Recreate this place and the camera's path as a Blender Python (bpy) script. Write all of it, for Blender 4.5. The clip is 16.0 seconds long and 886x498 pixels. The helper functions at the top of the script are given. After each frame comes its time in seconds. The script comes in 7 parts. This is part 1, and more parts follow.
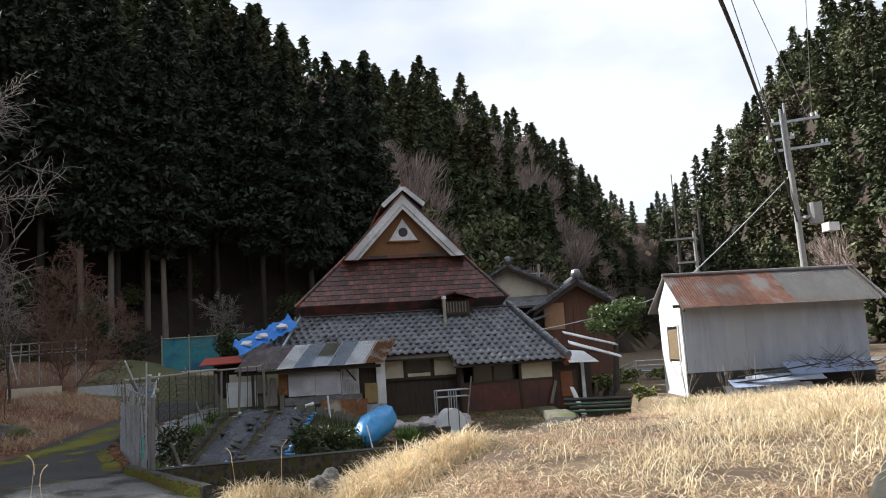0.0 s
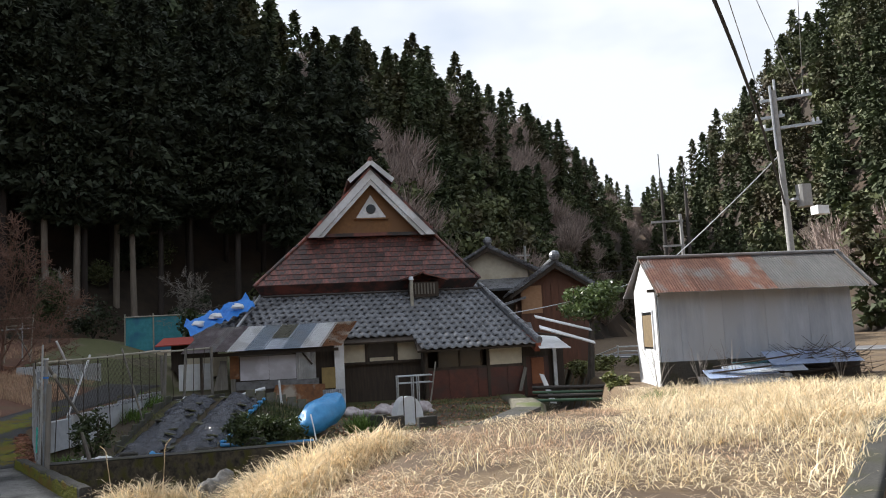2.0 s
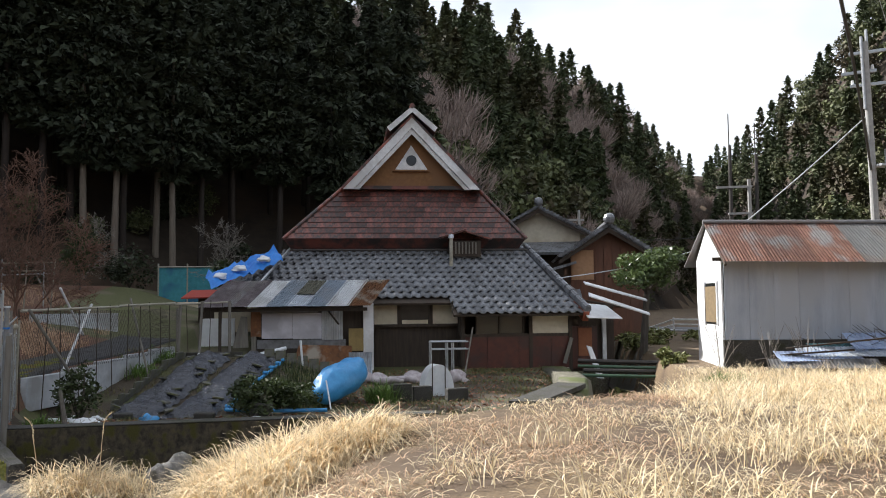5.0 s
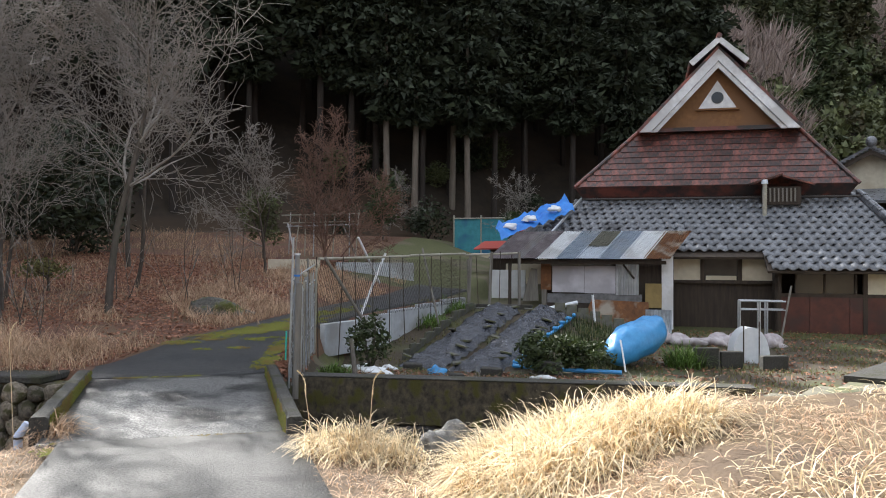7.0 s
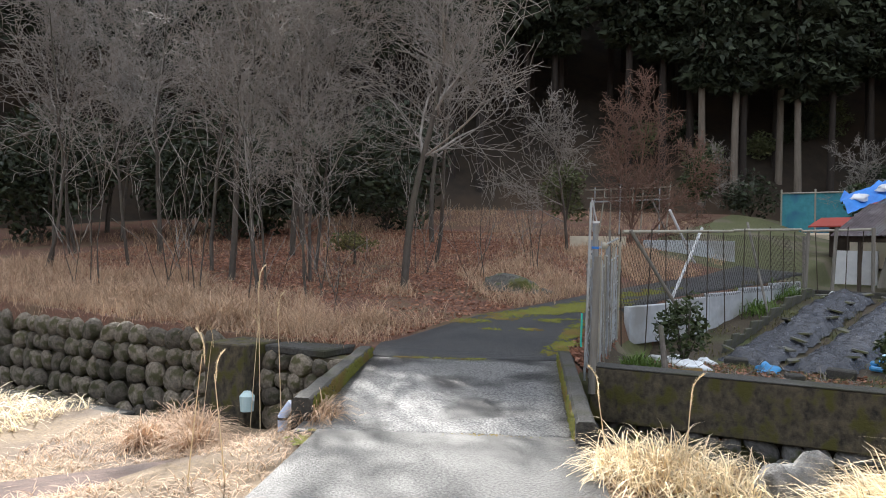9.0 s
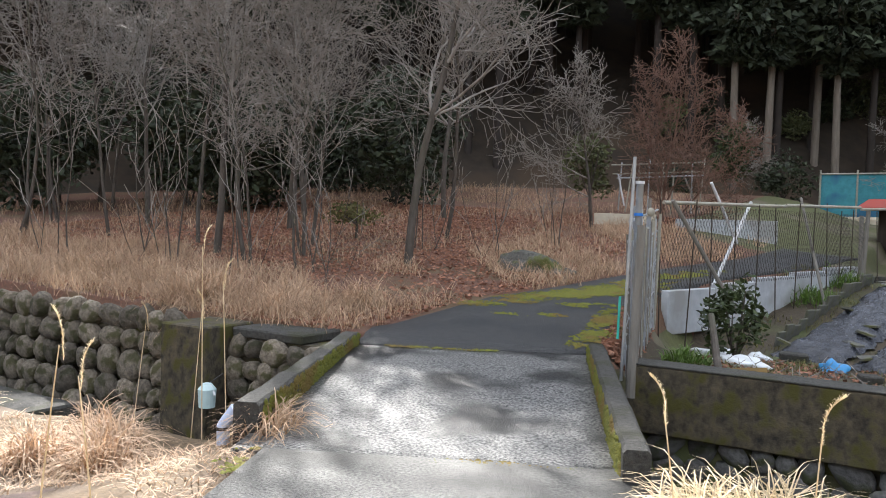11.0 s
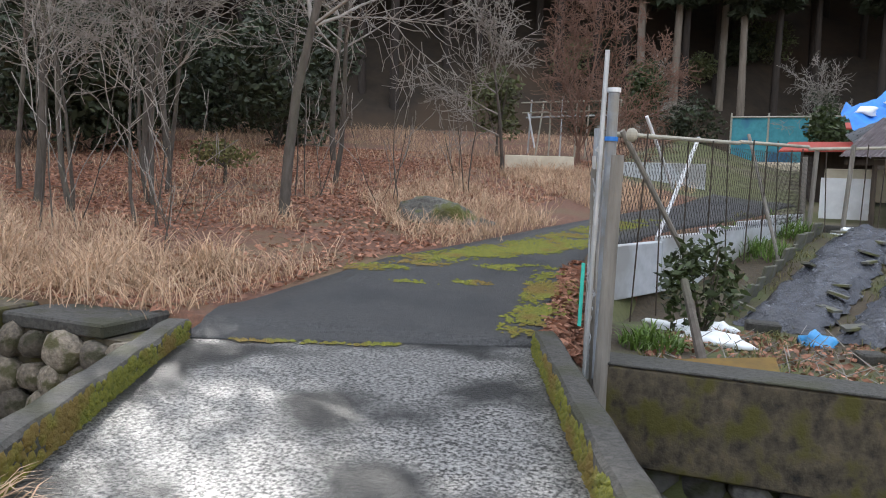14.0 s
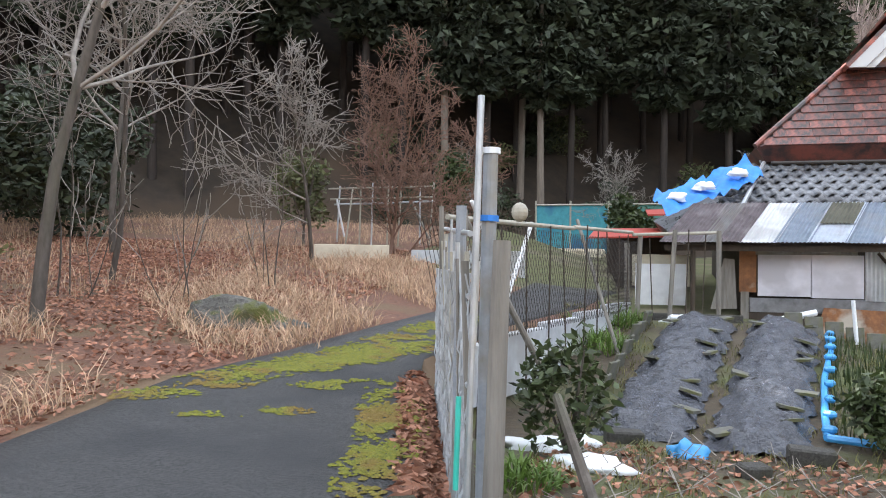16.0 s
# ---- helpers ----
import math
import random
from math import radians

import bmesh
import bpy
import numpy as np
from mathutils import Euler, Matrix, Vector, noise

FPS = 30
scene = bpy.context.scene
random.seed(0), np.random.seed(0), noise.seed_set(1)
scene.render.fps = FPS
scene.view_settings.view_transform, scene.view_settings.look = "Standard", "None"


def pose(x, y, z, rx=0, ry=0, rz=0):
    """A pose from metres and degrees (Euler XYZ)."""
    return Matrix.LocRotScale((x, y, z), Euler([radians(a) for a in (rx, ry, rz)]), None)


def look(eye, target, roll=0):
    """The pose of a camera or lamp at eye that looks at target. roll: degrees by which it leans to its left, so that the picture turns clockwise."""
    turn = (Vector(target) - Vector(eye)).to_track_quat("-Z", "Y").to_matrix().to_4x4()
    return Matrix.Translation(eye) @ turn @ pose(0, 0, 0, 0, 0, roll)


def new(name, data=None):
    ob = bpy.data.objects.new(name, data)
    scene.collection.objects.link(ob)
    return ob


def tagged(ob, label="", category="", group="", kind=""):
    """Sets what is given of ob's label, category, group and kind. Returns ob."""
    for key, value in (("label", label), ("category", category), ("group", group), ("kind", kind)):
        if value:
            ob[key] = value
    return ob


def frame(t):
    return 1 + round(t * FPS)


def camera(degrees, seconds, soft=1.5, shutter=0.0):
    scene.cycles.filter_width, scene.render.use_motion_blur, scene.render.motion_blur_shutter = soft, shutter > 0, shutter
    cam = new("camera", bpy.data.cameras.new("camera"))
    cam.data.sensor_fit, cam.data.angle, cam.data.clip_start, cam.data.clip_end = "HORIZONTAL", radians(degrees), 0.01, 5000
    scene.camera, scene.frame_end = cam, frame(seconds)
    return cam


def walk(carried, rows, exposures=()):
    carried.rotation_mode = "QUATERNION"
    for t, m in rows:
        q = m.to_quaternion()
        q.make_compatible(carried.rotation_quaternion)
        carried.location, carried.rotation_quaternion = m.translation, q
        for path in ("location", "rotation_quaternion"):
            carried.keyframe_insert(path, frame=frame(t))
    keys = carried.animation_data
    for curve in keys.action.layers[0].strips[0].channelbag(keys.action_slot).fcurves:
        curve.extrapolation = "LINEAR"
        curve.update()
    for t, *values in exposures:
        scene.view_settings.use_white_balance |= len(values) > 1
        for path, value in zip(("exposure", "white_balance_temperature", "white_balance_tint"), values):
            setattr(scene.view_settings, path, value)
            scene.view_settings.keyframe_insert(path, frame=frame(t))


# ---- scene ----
cam = camera(57.0, 16.0, soft=1.0)
PATH = [
    (0, (0.912, 1.579, 2.113), (1.422, 3.495, 2.372), -3.8),
    (0.5, (1.255, 1.848, 2.075), (1.811, 3.752, 2.333), -4.2),
    (1, (1.664, 2.214, 2.084), (2.182, 4.129, 2.34), -3.9),
    (1.5, (2.092, 2.56, 2.11), (2.598, 4.48, 2.352), -4.0),
    (2, (2.495, 2.993, 2.14), (3.012, 4.913, 2.354), -3.0),
    (2.5, (2.943, 3.362, 2.199), (3.456, 5.284, 2.402), -1.9),
    (3, (3.253, 3.76, 2.244), (3.776, 5.683, 2.408), -1.6),
    (3.5, (3.452, 4.169, 2.207), (3.9, 6.114, 2.338), -0.5),
    (4, (3.483, 4.647, 2.136), (3.899, 6.598, 2.267), -0.4),
    (6.5, (3.699, 6.552, 2.127), (3.735, 8.549, 2.227), -0.6),
    (7, (3.642, 7.087, 2.102), (3.321, 9.061, 2.118), 0.2),
    (7.5, (3.51, 7.561, 2.049), (2.968, 9.485, 2.005), 0.8),
    (8, (3.402, 8.109, 2.016), (2.539, 9.913, 1.969), 0.3),
    (8.5, (3.234, 8.577, 1.955), (2.29, 10.34, 1.93), 1.1),
    (9, (3.069, 9.099, 1.91), (2.051, 10.821, 1.878), 0.6),
    (11.5, (1.777, 11.522, 1.611), (0.731, 13.224, 1.527), 1.7),
    (12, (1.497, 11.984, 1.566), (0.572, 13.755, 1.478), 1.5),
    (12.5, (1.288, 12.436, 1.568), (0.392, 14.218, 1.41), 1.3),
    (13, (1.046, 12.889, 1.542), (0.196, 14.692, 1.373), 1.2),
    (13.5, (0.852, 13.363, 1.544), (0.009, 15.166, 1.349), 1.0),
    (14, (0.604, 13.772, 1.526), (-0.218, 15.585, 1.332), 1.7),
    (14.5, (0.42, 14.178, 1.541), (-0.253, 16.056, 1.395), 1.5),
    (15, (0.219, 14.6, 1.547), (-0.319, 16.525, 1.485), 1.2),
    (15.5, (-0.013, 15.002, 1.536), (-0.414, 16.961, 1.495), 1.2),
    (16, (-0.19, 15.465, 1.548), (-0.565, 17.429, 1.582), 0.8),
]
walk(cam, [(t, look(eye, target, roll)) for t, eye, target, roll in PATH],
     [(0.0, 0.80), (4.2, 0.80), (7.0, 1.5), (8.0, 1.55), (9.0, 1.72), (11.5, 2.0), (12.5, 2.1), (14.5, 2.35), (16.0, 2.65)])

# ---- light ----
SUN_AZ, SUN_EL = -48.0, 36.0          # degrees clockwise from +y, and above the horizon
world = bpy.data.worlds.new("sky")
scene.world = world
world.use_nodes = True
wn, wl = world.node_tree.nodes, world.node_tree.links
wn.clear()
w_out, w_bg, w_sky = wn.new("ShaderNodeOutputWorld"), wn.new("ShaderNodeBackground"), wn.new("ShaderNodeTexSky")
w_sky.sky_type, w_sky.sun_disc = "NISHITA", False
w_sky.sun_elevation, w_sky.sun_rotation = radians(SUN_EL), radians(SUN_AZ)
w_co, w_map, w_no, w_ramp, w_mix = (wn.new("ShaderNodeTexCoord"), wn.new("ShaderNodeMapping"), wn.new("ShaderNodeTexNoise"),
                                    wn.new("ShaderNodeValToRGB"), wn.new("ShaderNodeMix"))
w_map.inputs["Scale"].default_value = (1.0, 1.0, 2.2)
w_no.inputs["Scale"].default_value, w_no.inputs["Detail"].default_value, w_no.inputs["Roughness"].default_value = 1.7, 5.0, 0.5
w_ramp.color_ramp.elements[0].position, w_ramp.color_ramp.elements[1].position = 0.36, 0.60
w_ramp.color_ramp.elements[0].color, w_ramp.color_ramp.elements[1].color = (0.12, 0.12, 0.12, 1), (1, 1, 1, 1)
w_mix.data_type = "RGBA"
w_mix.inputs["B"].default_value = (6.3, 6.6, 7.1, 1)
wl.new(w_co.outputs["Generated"], w_map.inputs["Vector"])
wl.new(w_map.outputs["Vector"], w_no.inputs["Vector"])
wl.new(w_no.outputs["Fac"], w_ramp.inputs["Fac"])
wl.new(w_ramp.outputs["Color"], w_mix.inputs["Factor"])
wl.new(w_sky.outputs["Color"], w_mix.inputs["A"])
wl.new(w_mix.outputs["Result"], w_bg.inputs["Color"])
w_bg.inputs["Strength"].default_value = 0.09
wl.new(w_bg.outputs["Background"], w_out.inputs["Surface"])

sun_data = bpy.data.lights.new("sun", "SUN")
sun_data.energy, sun_data.angle, sun_data.color = 5.0, radians(0.6), (1.0, 0.975, 0.94)
sun = new("sun", sun_data)
_az, _el = radians(SUN_AZ), radians(SUN_EL)
sun_way = Vector((math.sin(_az) * math.cos(_el), math.cos(_az) * math.cos(_el), math.sin(_el)))
sun.matrix_world = look(sun_way * 100, (0, 0, 0))

# ---- materials ----


def mat(name, c1, c2, rough=0.85, scale=6.0, bump=0.3, metal=0.0, c3=None, big=0.5, spread=0.25, vary=0.0, stretch=(1, 1, 1), island=False,
        spec=0.5, sheen=0.0, translucent=0.0, dist=0.02):
    """Noise between c1 and c2 at a fine scale, patches of c3 at a coarse one, bump; vary: brightness change from piece to piece."""
    m = bpy.data.materials.new(name)
    m.use_nodes = True
    n, l = m.node_tree.nodes, m.node_tree.links
    b = n["Principled BSDF"]
    co, mp = n.new("ShaderNodeTexCoord"), n.new("ShaderNodeMapping")
    mp.inputs["Scale"].default_value = stretch
    l.new(co.outputs["Object"], mp.inputs["Vector"])
    fine = n.new("ShaderNodeTexNoise")
    fine.inputs["Scale"].default_value, fine.inputs["Detail"].default_value, fine.inputs["Roughness"].default_value = scale, 6.0, 0.65
    l.new(mp.outputs["Vector"], fine.inputs["Vector"])
    ramp = n.new("ShaderNodeValToRGB")
    ramp.color_ramp.elements[0].position, ramp.color_ramp.elements[1].position = 0.5 - spread, 0.5 + spread
    ramp.color_ramp.elements[0].color, ramp.color_ramp.elements[1].color = (*c1, 1), (*c2, 1)
    l.new(fine.outputs["Fac"], ramp.inputs["Fac"])
    colour = ramp.outputs["Color"]
    if c3:
        coarse = n.new("ShaderNodeTexNoise")
        coarse.inputs["Scale"].default_value, coarse.inputs["Detail"].default_value = big, 5.0
        l.new(mp.outputs["Vector"], coarse.inputs["Vector"])
        r2 = n.new("ShaderNodeValToRGB")
        r2.color_ramp.elements[0].position, r2.color_ramp.elements[1].position = 0.5, 0.62
        l.new(coarse.outputs["Fac"], r2.inputs["Fac"])
        mix = n.new("ShaderNodeMix")
        mix.data_type = "RGBA"
        l.new(r2.outputs["Color"], mix.inputs["Factor"])
        l.new(colour, mix.inputs["A"])
        mix.inputs["B"].default_value = (*c3, 1)
        colour = mix.outputs["Result"]
    if vary:
        if island:
            rnd = n.new("ShaderNodeNewGeometry").outputs["Random Per Island"]
        else:
            rnd = n.new("ShaderNodeObjectInfo").outputs["Random"]
        mr = n.new("ShaderNodeMapRange")
        mr.inputs["To Min"].default_value, mr.inputs["To Max"].default_value = 1 - vary, 1 + vary
        l.new(rnd, mr.inputs["Value"])
        hs = n.new("ShaderNodeHueSaturation")
        l.new(mr.outputs["Result"], hs.inputs["Value"])
        l.new(colour, hs.inputs["Color"])
        colour = hs.outputs["Color"]
    l.new(colour, b.inputs["Base Color"])
    rr = n.new("ShaderNodeMapRange")
    rr.inputs["To Min"].default_value, rr.inputs["To Max"].default_value = max(0.03, rough - 0.12), min(1.0, rough + 0.12)
    l.new(fine.outputs["Fac"], rr.inputs["Value"])
    l.new(rr.outputs["Result"], b.inputs["Roughness"])
    b.inputs["Metallic"].default_value = metal
    b.inputs["Specular IOR Level"].default_value = spec
    if bump:
        bp = n.new("ShaderNodeBump")
        bp.inputs["Strength"].default_value, bp.inputs["Distance"].default_value = bump, dist
        l.new(fine.outputs["Fac"], bp.inputs["Height"])
        l.new(bp.outputs["Normal"], b.inputs["Normal"])
    if translucent:
        tr, ms = n.new("ShaderNodeBsdfTranslucent"), n.new("ShaderNodeMixShader")
        ms.inputs["Fac"].default_value = translucent
        l.new(colour, tr.inputs["Color"])
        l.new(b.outputs["BSDF"], ms.inputs[1])
        l.new(tr.outputs["BSDF"], ms.inputs[2])
        l.new(ms.outputs["Shader"], n["Material Output"].inputs["Surface"])
    return m


M_SOIL = mat("soil", (0.028, 0.021, 0.013), (0.085, 0.062, 0.036), 0.95, 14, 0.8, c3=(0.075, 0.085, 0.03), big=0.7)
M_FIELD = mat("trampled_straw_soil", (0.04, 0.026, 0.015), (0.24, 0.165, 0.09), 0.95, 26, 0.9, c3=(0.085, 0.055, 0.032), big=0.8)
M_LITTER = mat("leaf_litter_soil", (0.055, 0.026, 0.017), (0.20, 0.092, 0.055), 0.95, 16, 0.9, c3=(0.12, 0.075, 0.04), big=0.9)
M_YARD = mat("mossy_yard", (0.055, 0.06, 0.02), (0.12, 0.12, 0.045), 0.95, 8, 0.6, c3=(0.13, 0.11, 0.07), big=0.4)
M_BED = mat("stream_bed", (0.03, 0.028, 0.022), (0.09, 0.08, 0.065), 0.5, 12, 1.0, c3=(0.03, 0.035, 0.012), big=1.0)
M_ROAD = mat("wet_asphalt", (0.008, 0.008, 0.009), (0.062, 0.062, 0.062), 0.7, 42, 1.0, spread=0.14, c3=(0.022, 0.023, 0.025), big=1.2)
M_DECK = mat("wet_concrete", (0.016, 0.016, 0.017), (0.31, 0.303, 0.29), 0.50, 44, 1.0, c3=(0.022, 0.022, 0.022), big=1.1, dist=0.03, spread=0.10, spec=0.4)
M_LANE = mat("worn_lane_concrete", (0.010, 0.010, 0.011), (0.14, 0.137, 0.13), 0.58, 44, 1.0, c3=(0.024, 0.024, 0.023), big=0.8, dist=0.03, spread=0.14, spec=0.35)
M_CONC = mat("old_concrete", (0.014, 0.013, 0.011), (0.085, 0.08, 0.07), 0.94, 30, 1.0, c3=(0.035, 0.034, 0.018), big=2.2)
M_COPING = mat("rough_grey_coping", (0.02, 0.019, 0.016), (0.085, 0.081, 0.07), 0.94, 30, 0.9, c3=(0.045, 0.044, 0.026), big=1.8)
M_CONC_DARK = mat("stained_concrete", (0.006, 0.005, 0.004), (0.125, 0.10, 0.062), 0.94, 9, 1.0, c3=(0.062, 0.056, 0.009), big=4.5, stretch=(1, 1, 0.8), spread=0.22)
M_MOSS = mat("moss", (0.06, 0.075, 0.008), (0.21, 0.20, 0.02), 0.98, 30, 1.0, c3=(0.15, 0.10, 0.02), big=2.0)
M_STONE = mat("field_stone", (0.045, 0.036, 0.028), (0.27, 0.225, 0.17), 0.88, 8, 1.0, c3=(0.06, 0.056, 0.022), big=2.4, vary=0.5, dist=0.05)
M_ROCK = mat("pale_rough_rock", (0.07, 0.068, 0.062), (0.36, 0.35, 0.33), 0.9, 11, 1.0, c3=(0.11, 0.105, 0.09), big=4.0, dist=0.06)
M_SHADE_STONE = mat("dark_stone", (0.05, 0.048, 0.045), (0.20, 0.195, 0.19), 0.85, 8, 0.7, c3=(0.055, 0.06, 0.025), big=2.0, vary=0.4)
M_PLASTER = mat("cream_plaster", (0.52, 0.46, 0.35), (0.66, 0.60, 0.47), 0.9, 5, 0.1, c3=(0.48, 0.41, 0.30), big=0.8)
M_OCHRE = mat("ochre_clay", (0.16, 0.078, 0.034), (0.25, 0.128, 0.056), 0.92, 7, 0.2, c3=(0.19, 0.10, 0.05), big=1.0)
M_WHITE = mat("weathered_white_paint", (0.55, 0.56, 0.58), (0.80, 0.81, 0.82), 0.6, 9, 0.1, c3=(0.50, 0.50, 0.50), big=1.2)
M_SHINGLE = mat("red_metal_shingle", (0.032, 0.026, 0.025), (0.23, 0.068, 0.048), 0.42, 1.7, 0.3, c3=(0.036, 0.03, 0.029), big=1.3, vary=0.5, spread=0.10)
M_TILE = mat("grey_roof_tile", (0.06, 0.064, 0.072), (0.24, 0.248, 0.265), 0.30, 8, 0.2, c3=(0.07, 0.07, 0.075), big=1.5, vary=0.3)
M_TILE_RED = mat("red_brown_tile", (0.19, 0.055, 0.03), (0.30, 0.09, 0.05), 0.4, 8, 0.2)
M_DARKWOOD = mat("dark_weathered_wood", (0.025, 0.018, 0.013), (0.075, 0.055, 0.04), 0.85, 12, 0.4, stretch=(1, 1, 0.1))
M_GREYWOOD = mat("grey_weathered_wood", (0.10, 0.09, 0.075), (0.26, 0.24, 0.21), 0.85, 14, 0.4, stretch=(1, 1, 0.1))
M_REDPANEL = mat("red_brown_sheet_metal", (0.05, 0.014, 0.010), (0.125, 0.035, 0.022), 0.5, 4, 0.15, c3=(0.06, 0.025, 0.02), big=1.2, vary=0.15)
M_RUST = mat("rusty_sheet_metal", (0.09, 0.035, 0.015), (0.30, 0.13, 0.05), 0.8, 7, 0.4, c3=(0.38, 0.33, 0.27), big=1.6)
M_RUSTROOF = mat("rusty_corrugated_iron", (0.14, 0.05, 0.032), (0.33, 0.17, 0.12), 0.6, 5, 0.2, c3=(0.26, 0.245, 0.24), big=1.4, vary=0.3, stretch=(1, 0.25, 1))
M_GREYROOF = mat("grey_corrugated_iron", (0.16, 0.155, 0.155), (0.28, 0.27, 0.265), 0.5, 4, 0.15, c3=(0.21, 0.18, 0.165), big=1.2, stretch=(1, 0.25, 1))
M_ZINC = mat("galvanised_sheet", (0.50, 0.55, 0.62), (0.72, 0.77, 0.83), 0.42, 5, 0.15, metal=0.1, c3=(0.38, 0.39, 0.42), big=1.2)
M_BLUEZINC = mat("dull_blue_zinc", (0.20, 0.25, 0.32), (0.36, 0.42, 0.50), 0.45, 5, 0.15, c3=(0.30, 0.33, 0.37), big=1.2)
M_SHEDWALL = mat("blue_grey_sheet_metal", (0.26, 0.29, 0.34), (0.42, 0.455, 0.51), 0.55, 3, 0.12, c3=(0.34, 0.36, 0.39), big=0.9, vary=0.07, stretch=(1, 1, 0.2))
M_SHEETWHITE = mat("white_sheet_metal", (0.70, 0.71, 0.73), (0.86, 0.87, 0.88), 0.4, 5, 0.1, c3=(0.62, 0.62, 0.62), big=1.4)
M_LILAC = mat("pale_lilac_board", (0.54, 0.52, 0.56), (0.68, 0.66, 0.70), 0.75, 3, 0.05, c3=(0.45, 0.43, 0.46), big=1.0)
M_MAROON = mat("maroon_grey_sheet", (0.10, 0.075, 0.08), (0.24, 0.20, 0.21), 0.6, 5, 0.2, c3=(0.30, 0.27, 0.27), big=1.2)
M_BLUE = mat("blue_tarpaulin", (0.012, 0.13, 0.50), (0.04, 0.26, 0.72), 0.62, 5, 0.35)
M_BLUEBAG = mat("bright_blue_tarpaulin", (0.03, 0.22, 0.50), (0.07, 0.34, 0.66), 0.38, 7, 0.5)
M_TEAL = mat("teal_netting", (0.02, 0.17, 0.21), (0.06, 0.31, 0.36), 0.6, 4, 0.2, c3=(0.02, 0.12, 0.22), big=1.0)
M_REDROOF = mat("red_painted_iron", (0.30, 0.04, 0.03), (0.44, 0.075, 0.05), 0.5, 6, 0.15)
M_PLASTICW = mat("white_plastic_film", (0.62, 0.65, 0.67), (0.78, 0.80, 0.82), 0.35, 8, 0.3)
M_MULCH = mat("black_mulch_film", (0.016, 0.018, 0.026), (0.05, 0.055, 0.072), 0.24, 7, 1.0, dist=0.10, spec=0.9)
M_STRAW = mat("dry_straw", (0.54, 0.38, 0.19), (0.94, 0.84, 0.62), 0.75, 3, 0.0, vary=0.45, island=True, translucent=0.3)
M_STRAW_RED = mat("dry_red_straw", (0.34, 0.21, 0.125), (0.66, 0.48, 0.33), 0.8, 3, 0.0, vary=0.35, island=True, translucent=0.25)
M_LEAFLIT = mat("fallen_leaves", (0.17, 0.07, 0.042), (0.42, 0.215, 0.14), 0.85, 3, 0.0, vary=0.45, island=True)
M_GREEN = mat("garden_leaf", (0.022, 0.036, 0.010), (0.06, 0.082, 0.022), 0.55, 3, 0.0, vary=0.4, island=True, translucent=0.2)
M_YARDGRASS = mat("short_mixed_grass", (0.07, 0.085, 0.02), (0.20, 0.17, 0.07), 0.8, 3, 0.0, vary=0.4, island=True, translucent=0.2)
M_LIGHTGREEN = mat("fresh_green_leaf", (0.07, 0.13, 0.02), (0.16, 0.25, 0.05), 0.5, 3, 0.0, vary=0.3, island=True, translucent=0.3)
# darker cedar foliage for the front rank: its backlit shade is in the colour
M_CEDAR_SHADE = mat("shaded_cedar_foliage", (0.010, 0.016, 0.008), (0.040, 0.050, 0.022), 0.85, 0.5, 0.0, vary=0.35, island=True)
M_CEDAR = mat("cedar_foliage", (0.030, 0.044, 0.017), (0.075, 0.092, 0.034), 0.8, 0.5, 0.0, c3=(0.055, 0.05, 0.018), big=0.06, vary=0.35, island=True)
M_BROADLEAF = mat("evergreen_foliage", (0.05, 0.065, 0.022), (0.14, 0.15, 0.06), 0.7, 0.5, 0.0, c3=(0.06, 0.045, 0.02), big=0.06, vary=0.4, island=True)
M_BARK = mat("grey_bark", (0.035, 0.027, 0.021), (0.13, 0.11, 0.092), 0.9, 10, 0.5, stretch=(1, 1, 0.3), c3=(0.09, 0.085, 0.06), big=1.5)
M_TWIG = mat("grey_twig", (0.12, 0.102, 0.088), (0.37, 0.335, 0.295), 0.85, 4, 0.0)
M_TWIG_PINK = mat("pinkish_bare_twig", (0.24, 0.18, 0.155), (0.42, 0.335, 0.295), 0.9, 1, 0.0, vary=0.3, island=True)
M_PALEBARK = mat("pale_cedar_bark", (0.10, 0.08, 0.06), (0.22, 0.18, 0.145), 0.9, 8, 0.4, stretch=(1, 1, 0.15))
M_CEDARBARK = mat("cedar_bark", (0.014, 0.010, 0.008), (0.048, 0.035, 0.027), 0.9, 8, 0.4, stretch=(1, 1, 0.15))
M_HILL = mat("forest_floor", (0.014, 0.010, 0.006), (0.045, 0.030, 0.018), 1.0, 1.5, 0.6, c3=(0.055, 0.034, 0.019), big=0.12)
M_GLASS = mat("dusty_window_glass", (0.012, 0.013, 0.015), (0.03, 0.03, 0.032), 0.15, 3, 0.0)
M_POLE = mat("concrete_pole", (0.26, 0.255, 0.245), (0.40, 0.395, 0.38), 0.8, 6, 0.1)
M_STEEL = mat("galvanised_steel", (0.36, 0.38, 0.40), (0.56, 0.58, 0.60), 0.4, 8, 0.1, metal=0.6)
M_DARKMETAL = mat("dark_iron", (0.02, 0.018, 0.016), (0.05, 0.04, 0.034), 0.6, 10, 0.2)
M_BAMBOO = mat("weathered_bamboo", (0.24, 0.22, 0.17), (0.42, 0.40, 0.33), 0.6, 10, 0.15)
M_WIRE = mat("black_cable", (0.012, 0.012, 0.013), (0.03, 0.03, 0.03), 0.5, 5, 0.0)
M_ROADLINE = mat("white_road_paint", (0.62, 0.62, 0.60), (0.78, 0.78, 0.76), 0.8, 12, 0.1)
M_WATER = mat("shallow_stream", (0.02, 0.02, 0.016), (0.05, 0.045, 0.035), 0.08, 3, 0.25)
